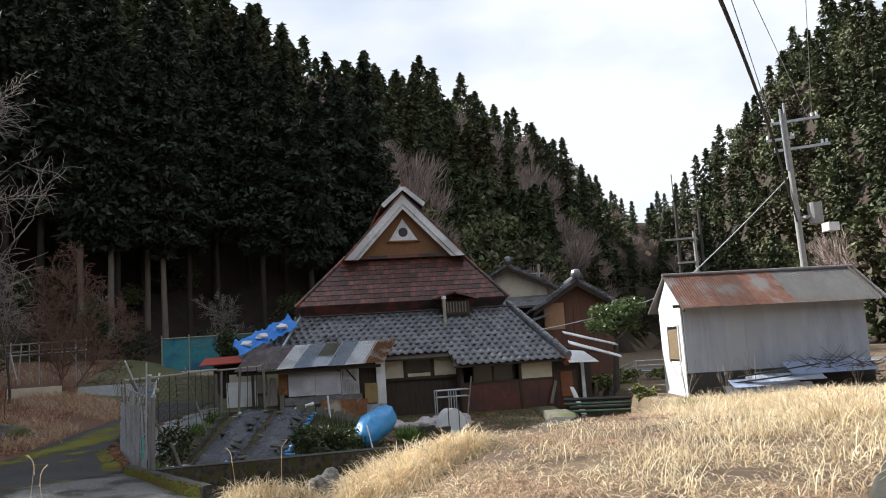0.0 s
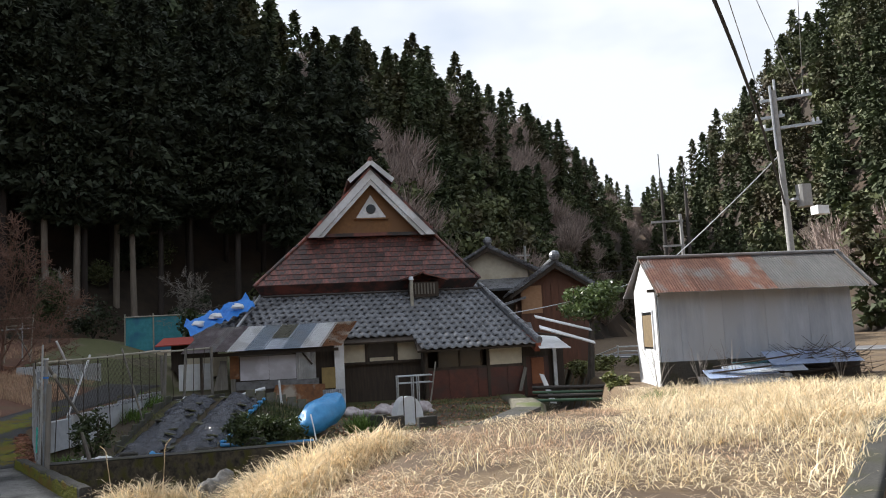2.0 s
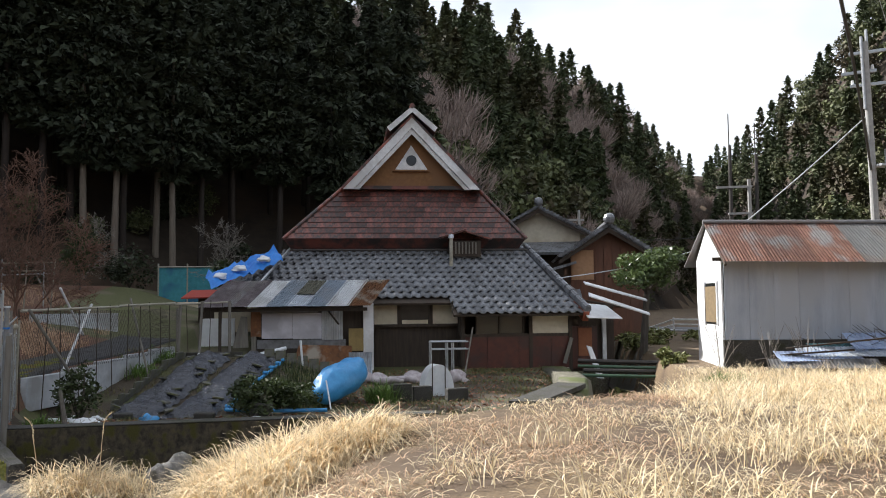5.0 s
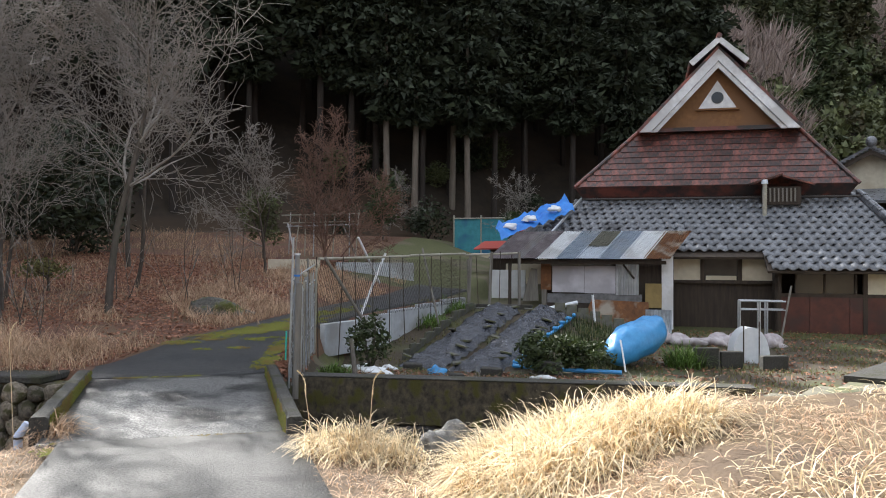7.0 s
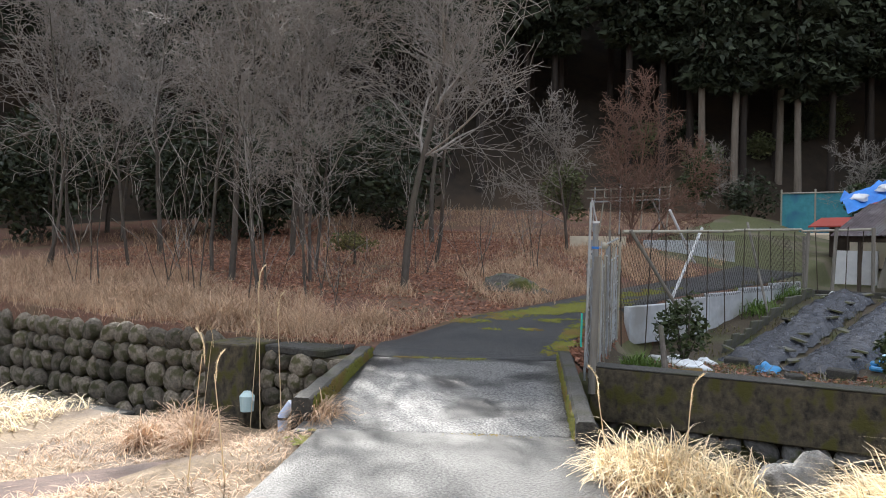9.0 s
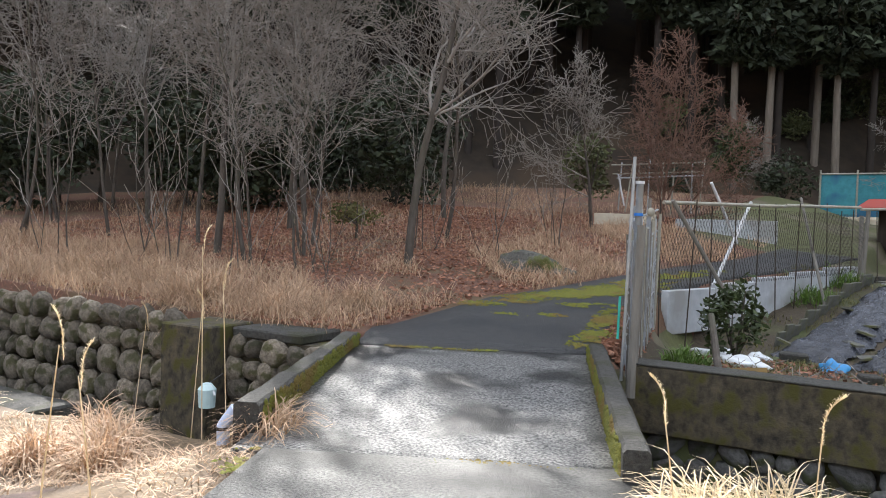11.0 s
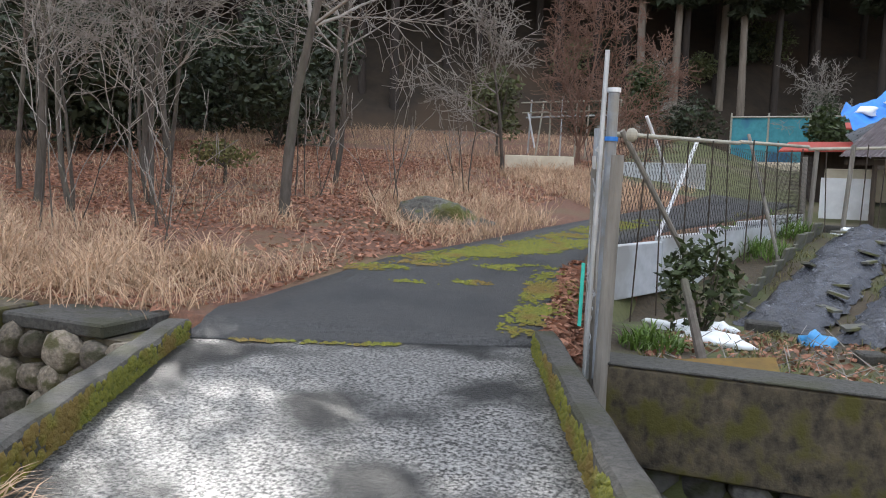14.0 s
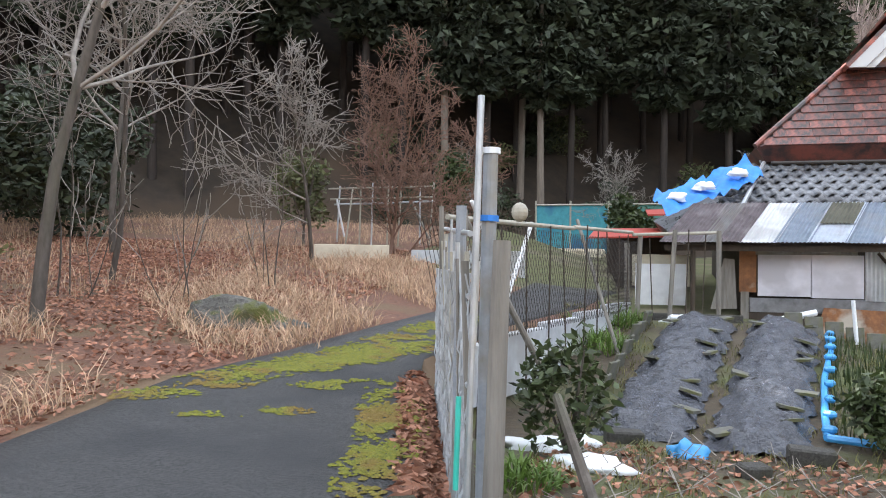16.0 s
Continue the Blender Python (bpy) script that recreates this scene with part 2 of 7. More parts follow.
M_ASPHALT = mat("dry_asphalt", (0.10, 0.10, 0.105), (0.17, 0.17, 0.175), 0.9, 40, 0.2)

# ---- helpers of this scene ----


def smooth(a, b, x):
    t = np.clip((np.asarray(x, float) - a) / (b - a), 0, 1)
    return t * t * (3 - 2 * t)


def mesh_from(name, verts, faces, material=None, shade=False):
    me = bpy.data.meshes.new(name)
    me.from_pydata(verts if isinstance(verts, list) else verts.tolist(), [], faces if isinstance(faces, list) else faces.tolist())
    if material:
        me.materials.append(material)
    if shade:
        me.polygons.foreach_set("use_smooth", [True] * len(me.polygons))
    me.update()
    return me


def part(name, bm, material, parent=None, label="", shade=False):
    """Links a bmesh as one mesh object, under a parent if one is given."""
    me = bpy.data.meshes.new(name)
    bm.to_mesh(me)
    bm.free()
    me.materials.append(material)
    if shade:
        me.polygons.foreach_set("use_smooth", [True] * len(me.polygons))
    ob = new(name, me)
    ob.parent = parent
    if label:
        ob["label"] = label
    return ob


def piece(name, me, parent, m):
    ob = new(name, me)
    ob.parent = parent
    ob.matrix_basis = m
    return ob


def thing(name, m, label, category, group="", kind=""):
    e = new(name)
    e.matrix_basis = m
    e.empty_display_size = 0.2
    return tagged(e, label, category, group, kind)


def add_box(bm, x0, x1, y0, y1, z0, z1, m=None, bevel=0.0):
    made = bmesh.ops.create_cube(bm, size=1.0)["verts"]
    bmesh.ops.transform(bm, verts=made, matrix=(m or Matrix()) @ Matrix.Translation(((x0 + x1) / 2, (y0 + y1) / 2, (z0 + z1) / 2))
                        @ Matrix.Diagonal((x1 - x0, y1 - y0, z1 - z0, 1)))
    if bevel:
        edges = list({e for v in made for e in v.link_edges})
        bmesh.ops.bevel(bm, geom=edges, offset=bevel, segments=1, affect="EDGES")
    return bm


def box(x0, x1, y0, y1, z0, z1, m=None, bevel=0.0):
    return add_box(bmesh.new(), x0, x1, y0, y1, z0, z1, m, bevel)


def add_rod(bm, a, b, r0, r1=None, sides=8, bend=0.0, steps=1):
    """A tapered round rod from a to b."""
    a, b, r1 = Vector(a), Vector(b), r0 if r1 is None else r1
    way = (b - a)
    q = way.to_track_quat("Z", "Y")
    rings = []
    for i in range(steps + 1):
        f = i / steps
        c = a + way * f + Vector((0, 0, -bend * 4 * f * (1 - f)))
        r = r0 + (r1 - r0) * f
        rings.append([bm.verts.new(c + q @ Vector((r * math.cos(2 * math.pi * k / sides), r * math.sin(2 * math.pi * k / sides), 0))) for k in range(sides)])
    for p, n in zip(rings, rings[1:]):
        for k in range(sides):
            bm.faces.new((p[k], p[(k + 1) % sides], n[(k + 1) % sides], n[k]))
    bm.faces.new(rings[0][::-1])
    bm.faces.new(rings[-1])
    return bm


def rod(a, b, r0, r1=None, sides=8, bend=0.0, steps=1):
    return add_rod(bmesh.new(), a, b, r0, r1, sides, bend, steps)


def prism(points, y0, y1):
    """A polygon in x, z pushed from y0 to y1."""
    bm = bmesh.new()
    a = [bm.verts.new((x, y0, z)) for x, z in points]
    b = [bm.verts.new((x, y1, z)) for x, z in points]
    bm.faces.new(a)
    bm.faces.new(b[::-1])
    for i in range(len(points)):
        j = (i + 1) % len(points)
        bm.faces.new((a[j], a[i], b[i], b[j]))
    bmesh.ops.recalc_face_normals(bm, faces=bm.faces)
    return bm


def slab(corners, thick):
    """A sheet through four corners, with a thickness downwards."""
    bm = bmesh.new()
    c = [Vector(p) for p in corners]
    n = (c[1] - c[0]).cross(c[3] - c[0]).normalized()
    a = [bm.verts.new(p) for p in c]
    b = [bm.verts.new(p - n * thick) for p in c]
    bm.faces.new(a)
    bm.faces.new(b[::-1])
    for i in range(4):
        j = (i + 1) % 4
        bm.faces.new((a[j], a[i], b[i], b[j]))
    bmesh.ops.recalc_face_normals(bm, faces=bm.faces)
    return bm


def corrugated(width, length, pitch=0.076, depth=0.018, thick=0.004, cuts=1, sag=0.0):
    """A corrugated sheet: x across the waves, y along them, its upper side at z 0."""
    n = max(2, int(width / pitch * 4))
    bm = bmesh.new()
    xs = np.linspace(0, width, n + 1)
    top, low = [], []
    for j in range(cuts + 1):
        y = length * j / cuts
        top.append([bm.verts.new((x, y, depth * 0.5 * math.sin(2 * math.pi * x / pitch) - sag * math.sin(math.pi * j / cuts))) for x in xs])
    for j in range(cuts):
        for i in range(n):
            bm.faces.new((top[j][i], top[j][i + 1], top[j + 1][i + 1], top[j + 1][i]))
    ex = bmesh.ops.solidify(bm, geom=bm.faces[:], thickness=thick)
    return bm


# ---- ground ----
# the valley sides: by bearing round the walk, where the slope starts, where it ends, and the angle of its crest
BEARING = [-180, -120, -90, -60, -40, -20, -6, 2, 8, 13, 17, 21, 25, 29, 33, 38, 44, 60, 90, 120, 180]
FOOT = [60, 50, 46, 46, 48, 50, 54, 56, 62, 72, 90, 110, 140, 230, 170, 125, 100, 90, 90, 70, 60]
CREST = [160, 130, 120, 110, 115, 120, 125, 135, 145, 160, 185, 215, 250, 420, 280, 220, 190, 170, 160, 150, 160]
ANGLE = [14, 18, 20, 22, 23, 24, 24, 19.7, 17.6, 16.5, 15.4, 13.6, 10.3, 7.8, 10.2, 15.4, 18.4, 20, 18, 14, 14]


STREAM = np.array([(-300, 16.9), (-40, 16.9), (-6.5, 16.8), (-1.5, 17.65), (5.5, 17.75), (8.2, 19.4), (10.6, 22.2), (12.6, 26.0), (14.2, 31.0), (17, 40), (26, 62), (60, 130)], float)


def stream_side(x, y):
    """The distance from the stream's middle line, positive on the farmhouse's side."""
    best, side = np.full(np.shape(x), 1e9), np.zeros(np.shape(x))
    for (ax, ay), (bx, by) in zip(STREAM[:-1], STREAM[1:]):
        dx, dy = bx - ax, by - ay
        t = np.clip(((x - ax) * dx + (y - ay) * dy) / (dx * dx + dy * dy), 0, 1)
        d = np.hypot(x - ax - t * dx, y - ay - t * dy)
        s = np.sign(dx * (y - ay) - dy * (x - ax))
        side = np.where(d < best, s, side)
        best = np.minimum(d, best)
    return best * np.where(side == 0, 1, side)


def ground_z(x, y):
    x, y = np.asarray(x, float), np.asarray(y, float)
    s = stream_side(x, y)
    # field and lane on the near side of the stream
    near = 0.62 - 0.42 * smooth(13, 23, y) * smooth(7.5, 11.5, x) + 0.02 * np.sin(x * 1.7) * np.cos(y * 1.3)
    near = near - 0.62 * smooth(6.5, 13.6, y) * smooth(5.2, 2.6, x) - 0.22 * smooth(-1.9, -3.2, x) * smooth(9, 14, y)
    # garden, yard and grove on the far side
    garden = -0.42 + 0.95 * smooth(24.5, 31.0, y) * smooth(6.8, 2.4, x) + 0.25 * smooth(28, 33.5, y) * smooth(2.4, 6.8, x) + 0.30 * smooth(1.5, -1.0, x) * smooth(25, 22, y)
    garden = garden + 0.10 * smooth(20.5, 19.7, y)
    grove = 0.20 + (0.055 + 0.04 * smooth(0, -5, x)) * np.clip(y - 20, 0, 30) + 0.03 * np.clip(-x - 4, 0, 26)
    grove_mix = smooth(0.12, -0.22, x - np.interp(y, [19, 20, 23.8, 25, 31.3, 60], [-0.95, -1.0, -1.8, -1.75, 0.35, 0.35]))
    far = garden + (grove - garden) * grove_mix
    back = 0.3 + 0.06 * np.clip(y - 32, 0, 30)
    far = far + (np.maximum(back, far) - far) * smooth(32.5, 40, y)
    z = near + (far - near) * smooth(-0.3, 0.3, s)
    z = z + (-1.55 - z) * np.where(s > 0, smooth(1.95, 1.70, s), smooth(1.55, 0.95, -s)) * smooth(90, 60, np.abs(x))
    # valley sides
    px, py = x - 3.0, y - 6.0
    r, th = np.hypot(px, py), np.degrees(np.arctan2(px, py))
    f0, f1, an = np.interp(th, BEARING, FOOT), np.interp(th, BEARING, CREST), np.interp(th, BEARING, ANGLE)
    t = np.clip((r - f0) / (f1 - f0), 0, 1)
    hill = np.tan(np.radians(an)) * f1 * t ** 0.95
    bumps = 1.5 * np.sin(x * 0.07 + 1.0) * np.cos(y * 0.06) * smooth(0.1, 0.5, t)
    return z + hill + bumps


def axis(stops):
    out = []
    for (a, step), (b, _) in zip(stops, stops[1:]):
        out += np.arange(a, b - 1e-6, step).tolist()
    return np.array(out + [stops[-1][0]])


gx = axis([(-900, 60), (-240, 12), (-60, 2.0), (-14, 0.4), (-7, 0.2), (16, 0.5), (40, 2), (100, 12), (300, 60), (900, 60)])
gy = axis([(-700, 60), (-100, 12), (-16, 1.5), (4, 0.4), (13, 0.16), (22, 0.3), (40, 1.0), (70, 4), (160, 12), (400, 60), (1000, 60)])
GX, GY = np.meshgrid(gx, gy)
GZ = ground_z(GX, GY)
nx, ny = len(gx), len(gy)
idx = np.arange(nx * ny).reshape(ny, nx)
quads = np.stack([idx[:-1, :-1], idx[:-1, 1:], idx[1:, 1:], idx[1:, :-1]], -1).reshape(-1, 4)
ground_me = mesh_from("ground", np.stack([GX, GY, GZ], -1).reshape(-1, 3), quads, None, True)
for m_ in (M_FIELD, M_HILL, M_SOIL, M_LITTER, M_YARD, M_BED):
    ground_me.materials.append(m_)
cx, cy = (GX[:-1, :-1] + GX[1:, 1:]).ravel() / 2, (GY[:-1, :-1] + GY[1:, 1:]).ravel() / 2
side = stream_side(cx, cy)
kind_ = np.zeros(len(cx), int)
kind_[side > 0] = 4
kind_[(side > 0) & (cx > -1.6) & (cx < 12) & (cy < 31.5)] = 2
kind_[(side > 0) & (cx < np.interp(cy, [19, 23.8, 25, 31.3, 34], [-0.95, -1.8, -1.75, 0.3, -4]))] = 3
kind_[(side > 0) & (cx > -5) & (cy > 33)] = 4
kind_[np.abs(side) < 1.25] = 5
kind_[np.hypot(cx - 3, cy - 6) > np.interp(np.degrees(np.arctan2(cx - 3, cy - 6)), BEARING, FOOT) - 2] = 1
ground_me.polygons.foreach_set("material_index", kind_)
tagged(new("ground", ground_me), "straw field, leaf-strewn grove floor, garden soil and wooded valley sides", "ground", kind="structure")

# ---- bridge and lane ----
BN, BD = Vector((0.906, 0.423, 0)), Vector((-0.423, 0.906, 0))
BRIDGE = Matrix(((BN.x, BD.x, 0, 0), (BN.y, BD.y, 0, 0), (0, 0, 1, 0), (0, 0, 0, 1)))   # x across, y along the bridge


def lane_z(v):
    return 0.0 + 0.17 * float(smooth(14.6, 18.2, v))


def strip(name, left, right, material, lift, label, category, kind="structure", steps=4, height=None, thick=0.12):
    """A paved strip between two edges, following the ground, with a skirt."""
    n = len(left)
    t = np.linspace(0, n - 1, (n - 1) * steps + 1)
    L = np.stack([np.interp(t, range(n), [p[k] for p in left]) for k in (0, 1)], -1)
    R = np.stack([np.interp(t, range(n), [p[k] for p in right]) for k in (0, 1)], -1)
    cols, V = 7, []
    for a, b in zip(L, R):
        for j in range(cols):
            p = a + (b - a) * j / (cols - 1)
            z = (height(p[0], p[1]) if height else float(ground_z(p[0], p[1]))) + lift
            V.append((p[0], p[1], z))
    F = [(i * cols + j, i * cols + j + 1, (i + 1) * cols + j + 1, (i + 1) * cols + j) for i in range(len(L) - 1) for j in range(cols - 1)]
    me = mesh_from(name, V, F, material, True)
    bm = bmesh.new()
    bm.from_mesh(me)
    edge = [e for e in bm.edges if e.is_boundary]
    made = bmesh.ops.extrude_edge_only(bm, edges=edge)["geom"]
    for v in made:
        if isinstance(v, bmesh.types.BMVert):
            v.co.z -= thick
    bmesh.ops.recalc_face_normals(bm, faces=bm.faces)
    bm.to_mesh(me)
    bm.free()
    return tagged(new(name, me), label, category, kind=kind)


def deck_z(x, y):
    return lane_z(x * BD.x + y * BD.y) + 0.02


def on_bridge(u, v):
    p = BN * u + BD * v
    return (p.x, p.y)


strip("bridge_deck", [on_bridge(4.45, v) for v in (14.62, 15.5, 16.6, 17.4, 18.35)], [on_bridge(7.3, v) for v in (14.62, 15.5, 16.6, 17.4, 18.35)], M_DECK, 0.0,
      "wet grey concrete deck of a small bridge", "bridge", height=deck_z, thick=0.35)
strip("lane_near", [(-6.5, -22), (-2.2, -6), (0.2, 3), (0.9, 8.0), (-0.7, 12.6), on_bridge(4.7, 14.6)], [(3.2, -24), (4.2, -8), (5.2, 2), (4.6, 8.0), (2.0, 13.0), on_bridge(7.25, 14.6)],
      M_LANE, 0.0, "worn grey concrete lane with mossy joints", "road", steps=8,
      height=lambda x, y: 0.665 - 0.62 * float(smooth(6.5, 13.6, y) * smooth(5.2, 2.6, x)))
strip("road_kerb", [(5.6, 7.1), (8.0, 9.45), (10.4, 11.9), (13.5, 14.8)], [(5.8, 6.92), (8.2, 9.27), (10.6, 11.72), (13.7, 14.62)], M_COPING, 0.10, "low grey concrete kerb beside the field", "kerb", steps=6, thick=0.25)
strip("road_side", [(5.85, 6.9), (8.25, 9.25), (10.65, 11.7), (13.75, 14.6)], [(9.0, 4.0), (11.5, 6.4), (14, 8.8), (17, 11.7)], M_ASPHALT, 0.03, "grey asphalt beside the field kerb", "road", steps=6)
lane = strip("lane", [on_bridge(4.45, 18.37), (-4.25, 19.6), (-4.15, 21.0), (-4.05, 22.4), (-3.5, 24.0), (-2.7, 27.3), (-1.9, 30.5), (-1.6, 34)],
             [on_bridge(7.3, 18.37), (-1.15, 19.9), (-1.45, 21.0), (-1.75, 22.3), (-2.05, 24.2), (-1.5, 27.0), (-0.4, 30.6), (0.2, 34)],
             M_ROAD, 0.03, "dark wet asphalt lane edged with moss", "road", steps=8,
             height=lambda x, y: max(float(ground_z(x, y)), 0.165 if y < 21 else -9.0))


def patch(name, spots, label, seed, material=M_MOSS, height=None, lift=0.045, grain=0.028):
    """Ragged low cushions of moss: small flat domes scattered in ellipses (x, y, half length, half width, degrees)."""
    rng = np.random.default_rng(seed)
    V, F = [], []
    for x, y, a, b, turn in spots:
        c, s = math.cos(radians(turn)), math.sin(radians(turn))
        for _ in range(int(a * b * 3200) + 30):
            r, th = math.sqrt(rng.random()), rng.random() * 6.283
            u, v = a * r * math.cos(th), b * r * math.sin(th)
            if rng.random() < r ** 2 * 0.9 or noise.noise((u * 3 + x, v * 3 + y, seed)) < -0.16:
                continue
            px, py = x + c * u - s * v, y + s * u + c * v
            z = (height(px, py) if height else max(float(ground_z(px, py)), -0.2)) + lift - 0.015
            w, k = grain * rng.uniform(0.5, 1.5), len(V)
            V.append((px, py, z + 0.018))
            n = 7
            for i in range(n):
                q = w * rng.uniform(0.6, 1.2)
                V.append((px + q * math.cos(6.283 * i / n), py + q * math.sin(6.283 * i / n), z + 0.004))
            F += [(k, k + 1 + i, k + 1 + (i + 1) % n) for i in range(n)]
    return tagged(new(name, mesh_from(name, V, F, material, True)), label, "moss", kind="stuff")


patch("lane_moss", [(-3.1, 23.3, 1.6, 0.38, 52), (-2.6, 24.9, 1.5, 0.38, 72), (-1.8, 21.4, 1.5, 0.17, 105), (-2.2, 26.8, 1.4, 0.3, 70), (-3.7, 22.1, 0.7, 0.28, 40), (-2.9, 21.5, 0.6, 0.15, 20), (-2.5, 22.6, 0.6, 0.2, 30), (-1.6, 20.4, 0.7, 0.22, 100), (-1.75, 21.6, 1.2, 0.3, 104), (-2.75, 24.0, 1.5, 0.5, 62)],
      "yellow-green moss on the wet asphalt lane", 3)
patch("joint_moss", [(*on_bridge(u, 14.58), 0.4, 0.06, 25) for u in (4.9, 5.5, 6.2, 6.8)] + [(*on_bridge(5.9, v), 0.3, 0.05, 115) for v in (14.3, 13.9)] + [(*on_bridge(4.75, 14.2), 0.3, 0.2, 0)],
      "moss in the joints of the concrete lane", 4, grain=0.022)
patch("deck_moss", [(*on_bridge(u, 18.3), 0.45, 0.07, 25) for u in (5.2, 5.9)], "moss along the joint at the bridge end", 5, height=deck_z, lift=0.02, grain=0.022)


def bridge_curb(u0, u1, v0, v1, z0, z1, name):
    c = thing(name, BRIDGE, "low concrete bridge curb with a mossy inner face", "curb", kind="structure")
    bm = bmesh.new()
    rings = []
    n = 14
    for i in range(n + 1):
        v = v0 + (v1 - v0) * i / n
        zt = z0 + (z1 - z0) * i / n + 0.008 * math.sin(i * 2.1)
        rings.append([bm.verts.new((u, v, z)) for u, z in ((u0, -0.4), (u1, -0.4), (u1, zt - 0.025), (u1 - 0.025, zt), (u0 + 0.025, zt), (u0, zt - 0.025))])
    for p, q in zip(rings, rings[1:]):
        for k in range(6):
            bm.faces.new((p[k], p[(k + 1) % 6], q[(k + 1) % 6], q[k]))
    bm.faces.new(rings[0][::-1])
    bm.faces.new(rings[-1])
    bmesh.ops.recalc_face_normals(bm, faces=bm.faces)
    part("curb", bm, M_CONC, c)
    inner = u0 if u0 > 6 else u1
    sgn = -1 if u0 > 6 else 1
    rng = np.random.default_rng(int(u0 * 10))
    V, F = [], []
    for _ in range(700):
        v = rng.uniform(v0 + 0.1, v1 - 0.05)
        f = (v - v0) / (v1 - v0)
        low = lane_z(v)
        z = low + rng.random() ** 1.6 * (z0 + (z1 - z0) * f - low - 0.02)
        k, w = len(V), rng.uniform(0.02, 0.05)
        V.append((inner + sgn * rng.uniform(0.012, 0.03), v, z))
        for i in range(6):
            V.append((inner + sgn * 0.001, v + w * math.cos(i * 1.047), z + w * 0.9 * math.sin(i * 1.047)))
        F += [(k, k + 1 + i, k + 1 + (i + 1) % 6) for i in range(6)]
    ob = new("moss", mesh_from("moss", V, F, M_MOSS, True))
    ob.parent = c
    ob["kind"], ob["label"] = "stuff", "yellow-green moss cushions"


bridge_curb(7.13, 7.31, 14.35, 18.25, 0.25, 0.35, "curb_right")
bridge_curb(4.32, 4.52, 15.0, 18.45, 0.26, 0.33, "curb_left")


def stone_mesh(seed, flat=0.75):
    """A rounded boulder of a unit size."""
    bm = bmesh.new()
    bmesh.ops.create_icosphere(bm, subdivisions=2, radius=0.5)
    r_ = random.Random(seed)
    cuts = [Vector((r_.gauss(0, 1), r_.gauss(0, 0.5), r_.gauss(0, 1))).normalized() for _ in range(9)] + [Vector((0, 1, 0)), Vector((0, -1, 0))]
    for v in bm.verts:
        d = noise.noise(v.co * 1.3 + Vector((seed * 3.1, 0, 0))) * 0.14 + noise.noise(v.co * 5 + Vector((0, seed, 0))) * 0.06
        v.co *= 1.12 + d
        for cut in cuts:
            over = v.co.dot(cut) - 0.43
            if over > 0:
                v.co -= cut * over * 0.85
        v.co.y *= flat
    me = bpy.data.meshes.new("stone")
    bm.to_mesh(me)
    bm.free()
    me.polygons.foreach_set("use_smooth", [True] * len(me.polygons))
    return me


STONES = [stone_mesh(i) for i in range(7)]
DARK_STONES = [stone_mesh(i + 20, 0.36) for i in range(6)]
for me in STONES:
    me.materials.append(M_STONE)
for me in DARK_STONES:
    me.materials.append(M_SHADE_STONE)


def stone_face(parent, x0, x1, y, z0, z1, size, seed, meshes, lean=0.12):
    """Courses of boulders along x in a wall's face at y."""
    rng = np.random.default_rng(seed)
    z, row = z0, 0
    while z < z1 - size * 0.4:
        h = min(size * rng.uniform(0.75, 1.15), z1 - z + size * 0.1)
        x = x0 - rng.random() * size * 0.5
        while x < x1:
            w = size * rng.uniform(0.6, 1.4)
            hh = h * rng.uniform(0.85, 1.25)
            piece("stone", meshes[rng.integers(len(meshes))], parent,
                  pose(x + w / 2, y + lean * (z - z0) + rng.uniform(-0.04, 0.03), z + h / 2, rng.uniform(-15, 15), rng.uniform(-35, 35), rng.uniform(-15, 15) + (180 if rng.random() < 0.5 else 0))
                  @ Matrix.Diagonal((w * 1.06, size * rng.uniform(0.8, 1.1), hh * 1.06, 1)))
            x += w * 0.98
        z += h * 0.93
        row += 1


# garden retaining wall: concrete beam over rubble
gw = thing("retaining_wall_garden", Matrix(), "stained mossy concrete wall above rubble stones along the stream", "wall", kind="structure")
part("concrete_beam", box(-0.72, 6.2, 19.35, 19.68, -0.50, 0.20, bevel=0.015), M_CONC_DARK, gw)
part("coping", box(-0.72, 6.2, 19.345, 19.70, 0.203, 0.222, bevel=0.006), M_COPING, gw)
part("backing", box(-1.3, 6.3, 19.55, 19.9, -2.0, -0.45), M_CONC_DARK, gw)
# stone wall upstream
sw = thing("retaining_wall_grove", Matrix(), "wall of rounded field stones below the grove", "wall", kind="structure")
part("backing", box(-24, -6.45, 18.45, 18.8, -2.0, 0.02), M_CONC_DARK, sw)
part("pillar", box(-6.45, -5.62, 18.02, 18.85, -1.7, 0.25, bevel=0.02), M_CONC_DARK, sw)
part("cap_slab", box(-5.62, -4.45, 18.45, 19.25, 0.10, 0.22, bevel=0.02), M_CONC, sw)
part("return_backing", box(-5.62, -3.4, 18.5, 18.9, -1.8, 0.10), M_CONC_DARK, sw)
part("ledge", box(-16, -7.3, 16.6, 17.45, -1.6, -0.82, bevel=0.03), M_CONC, sw)
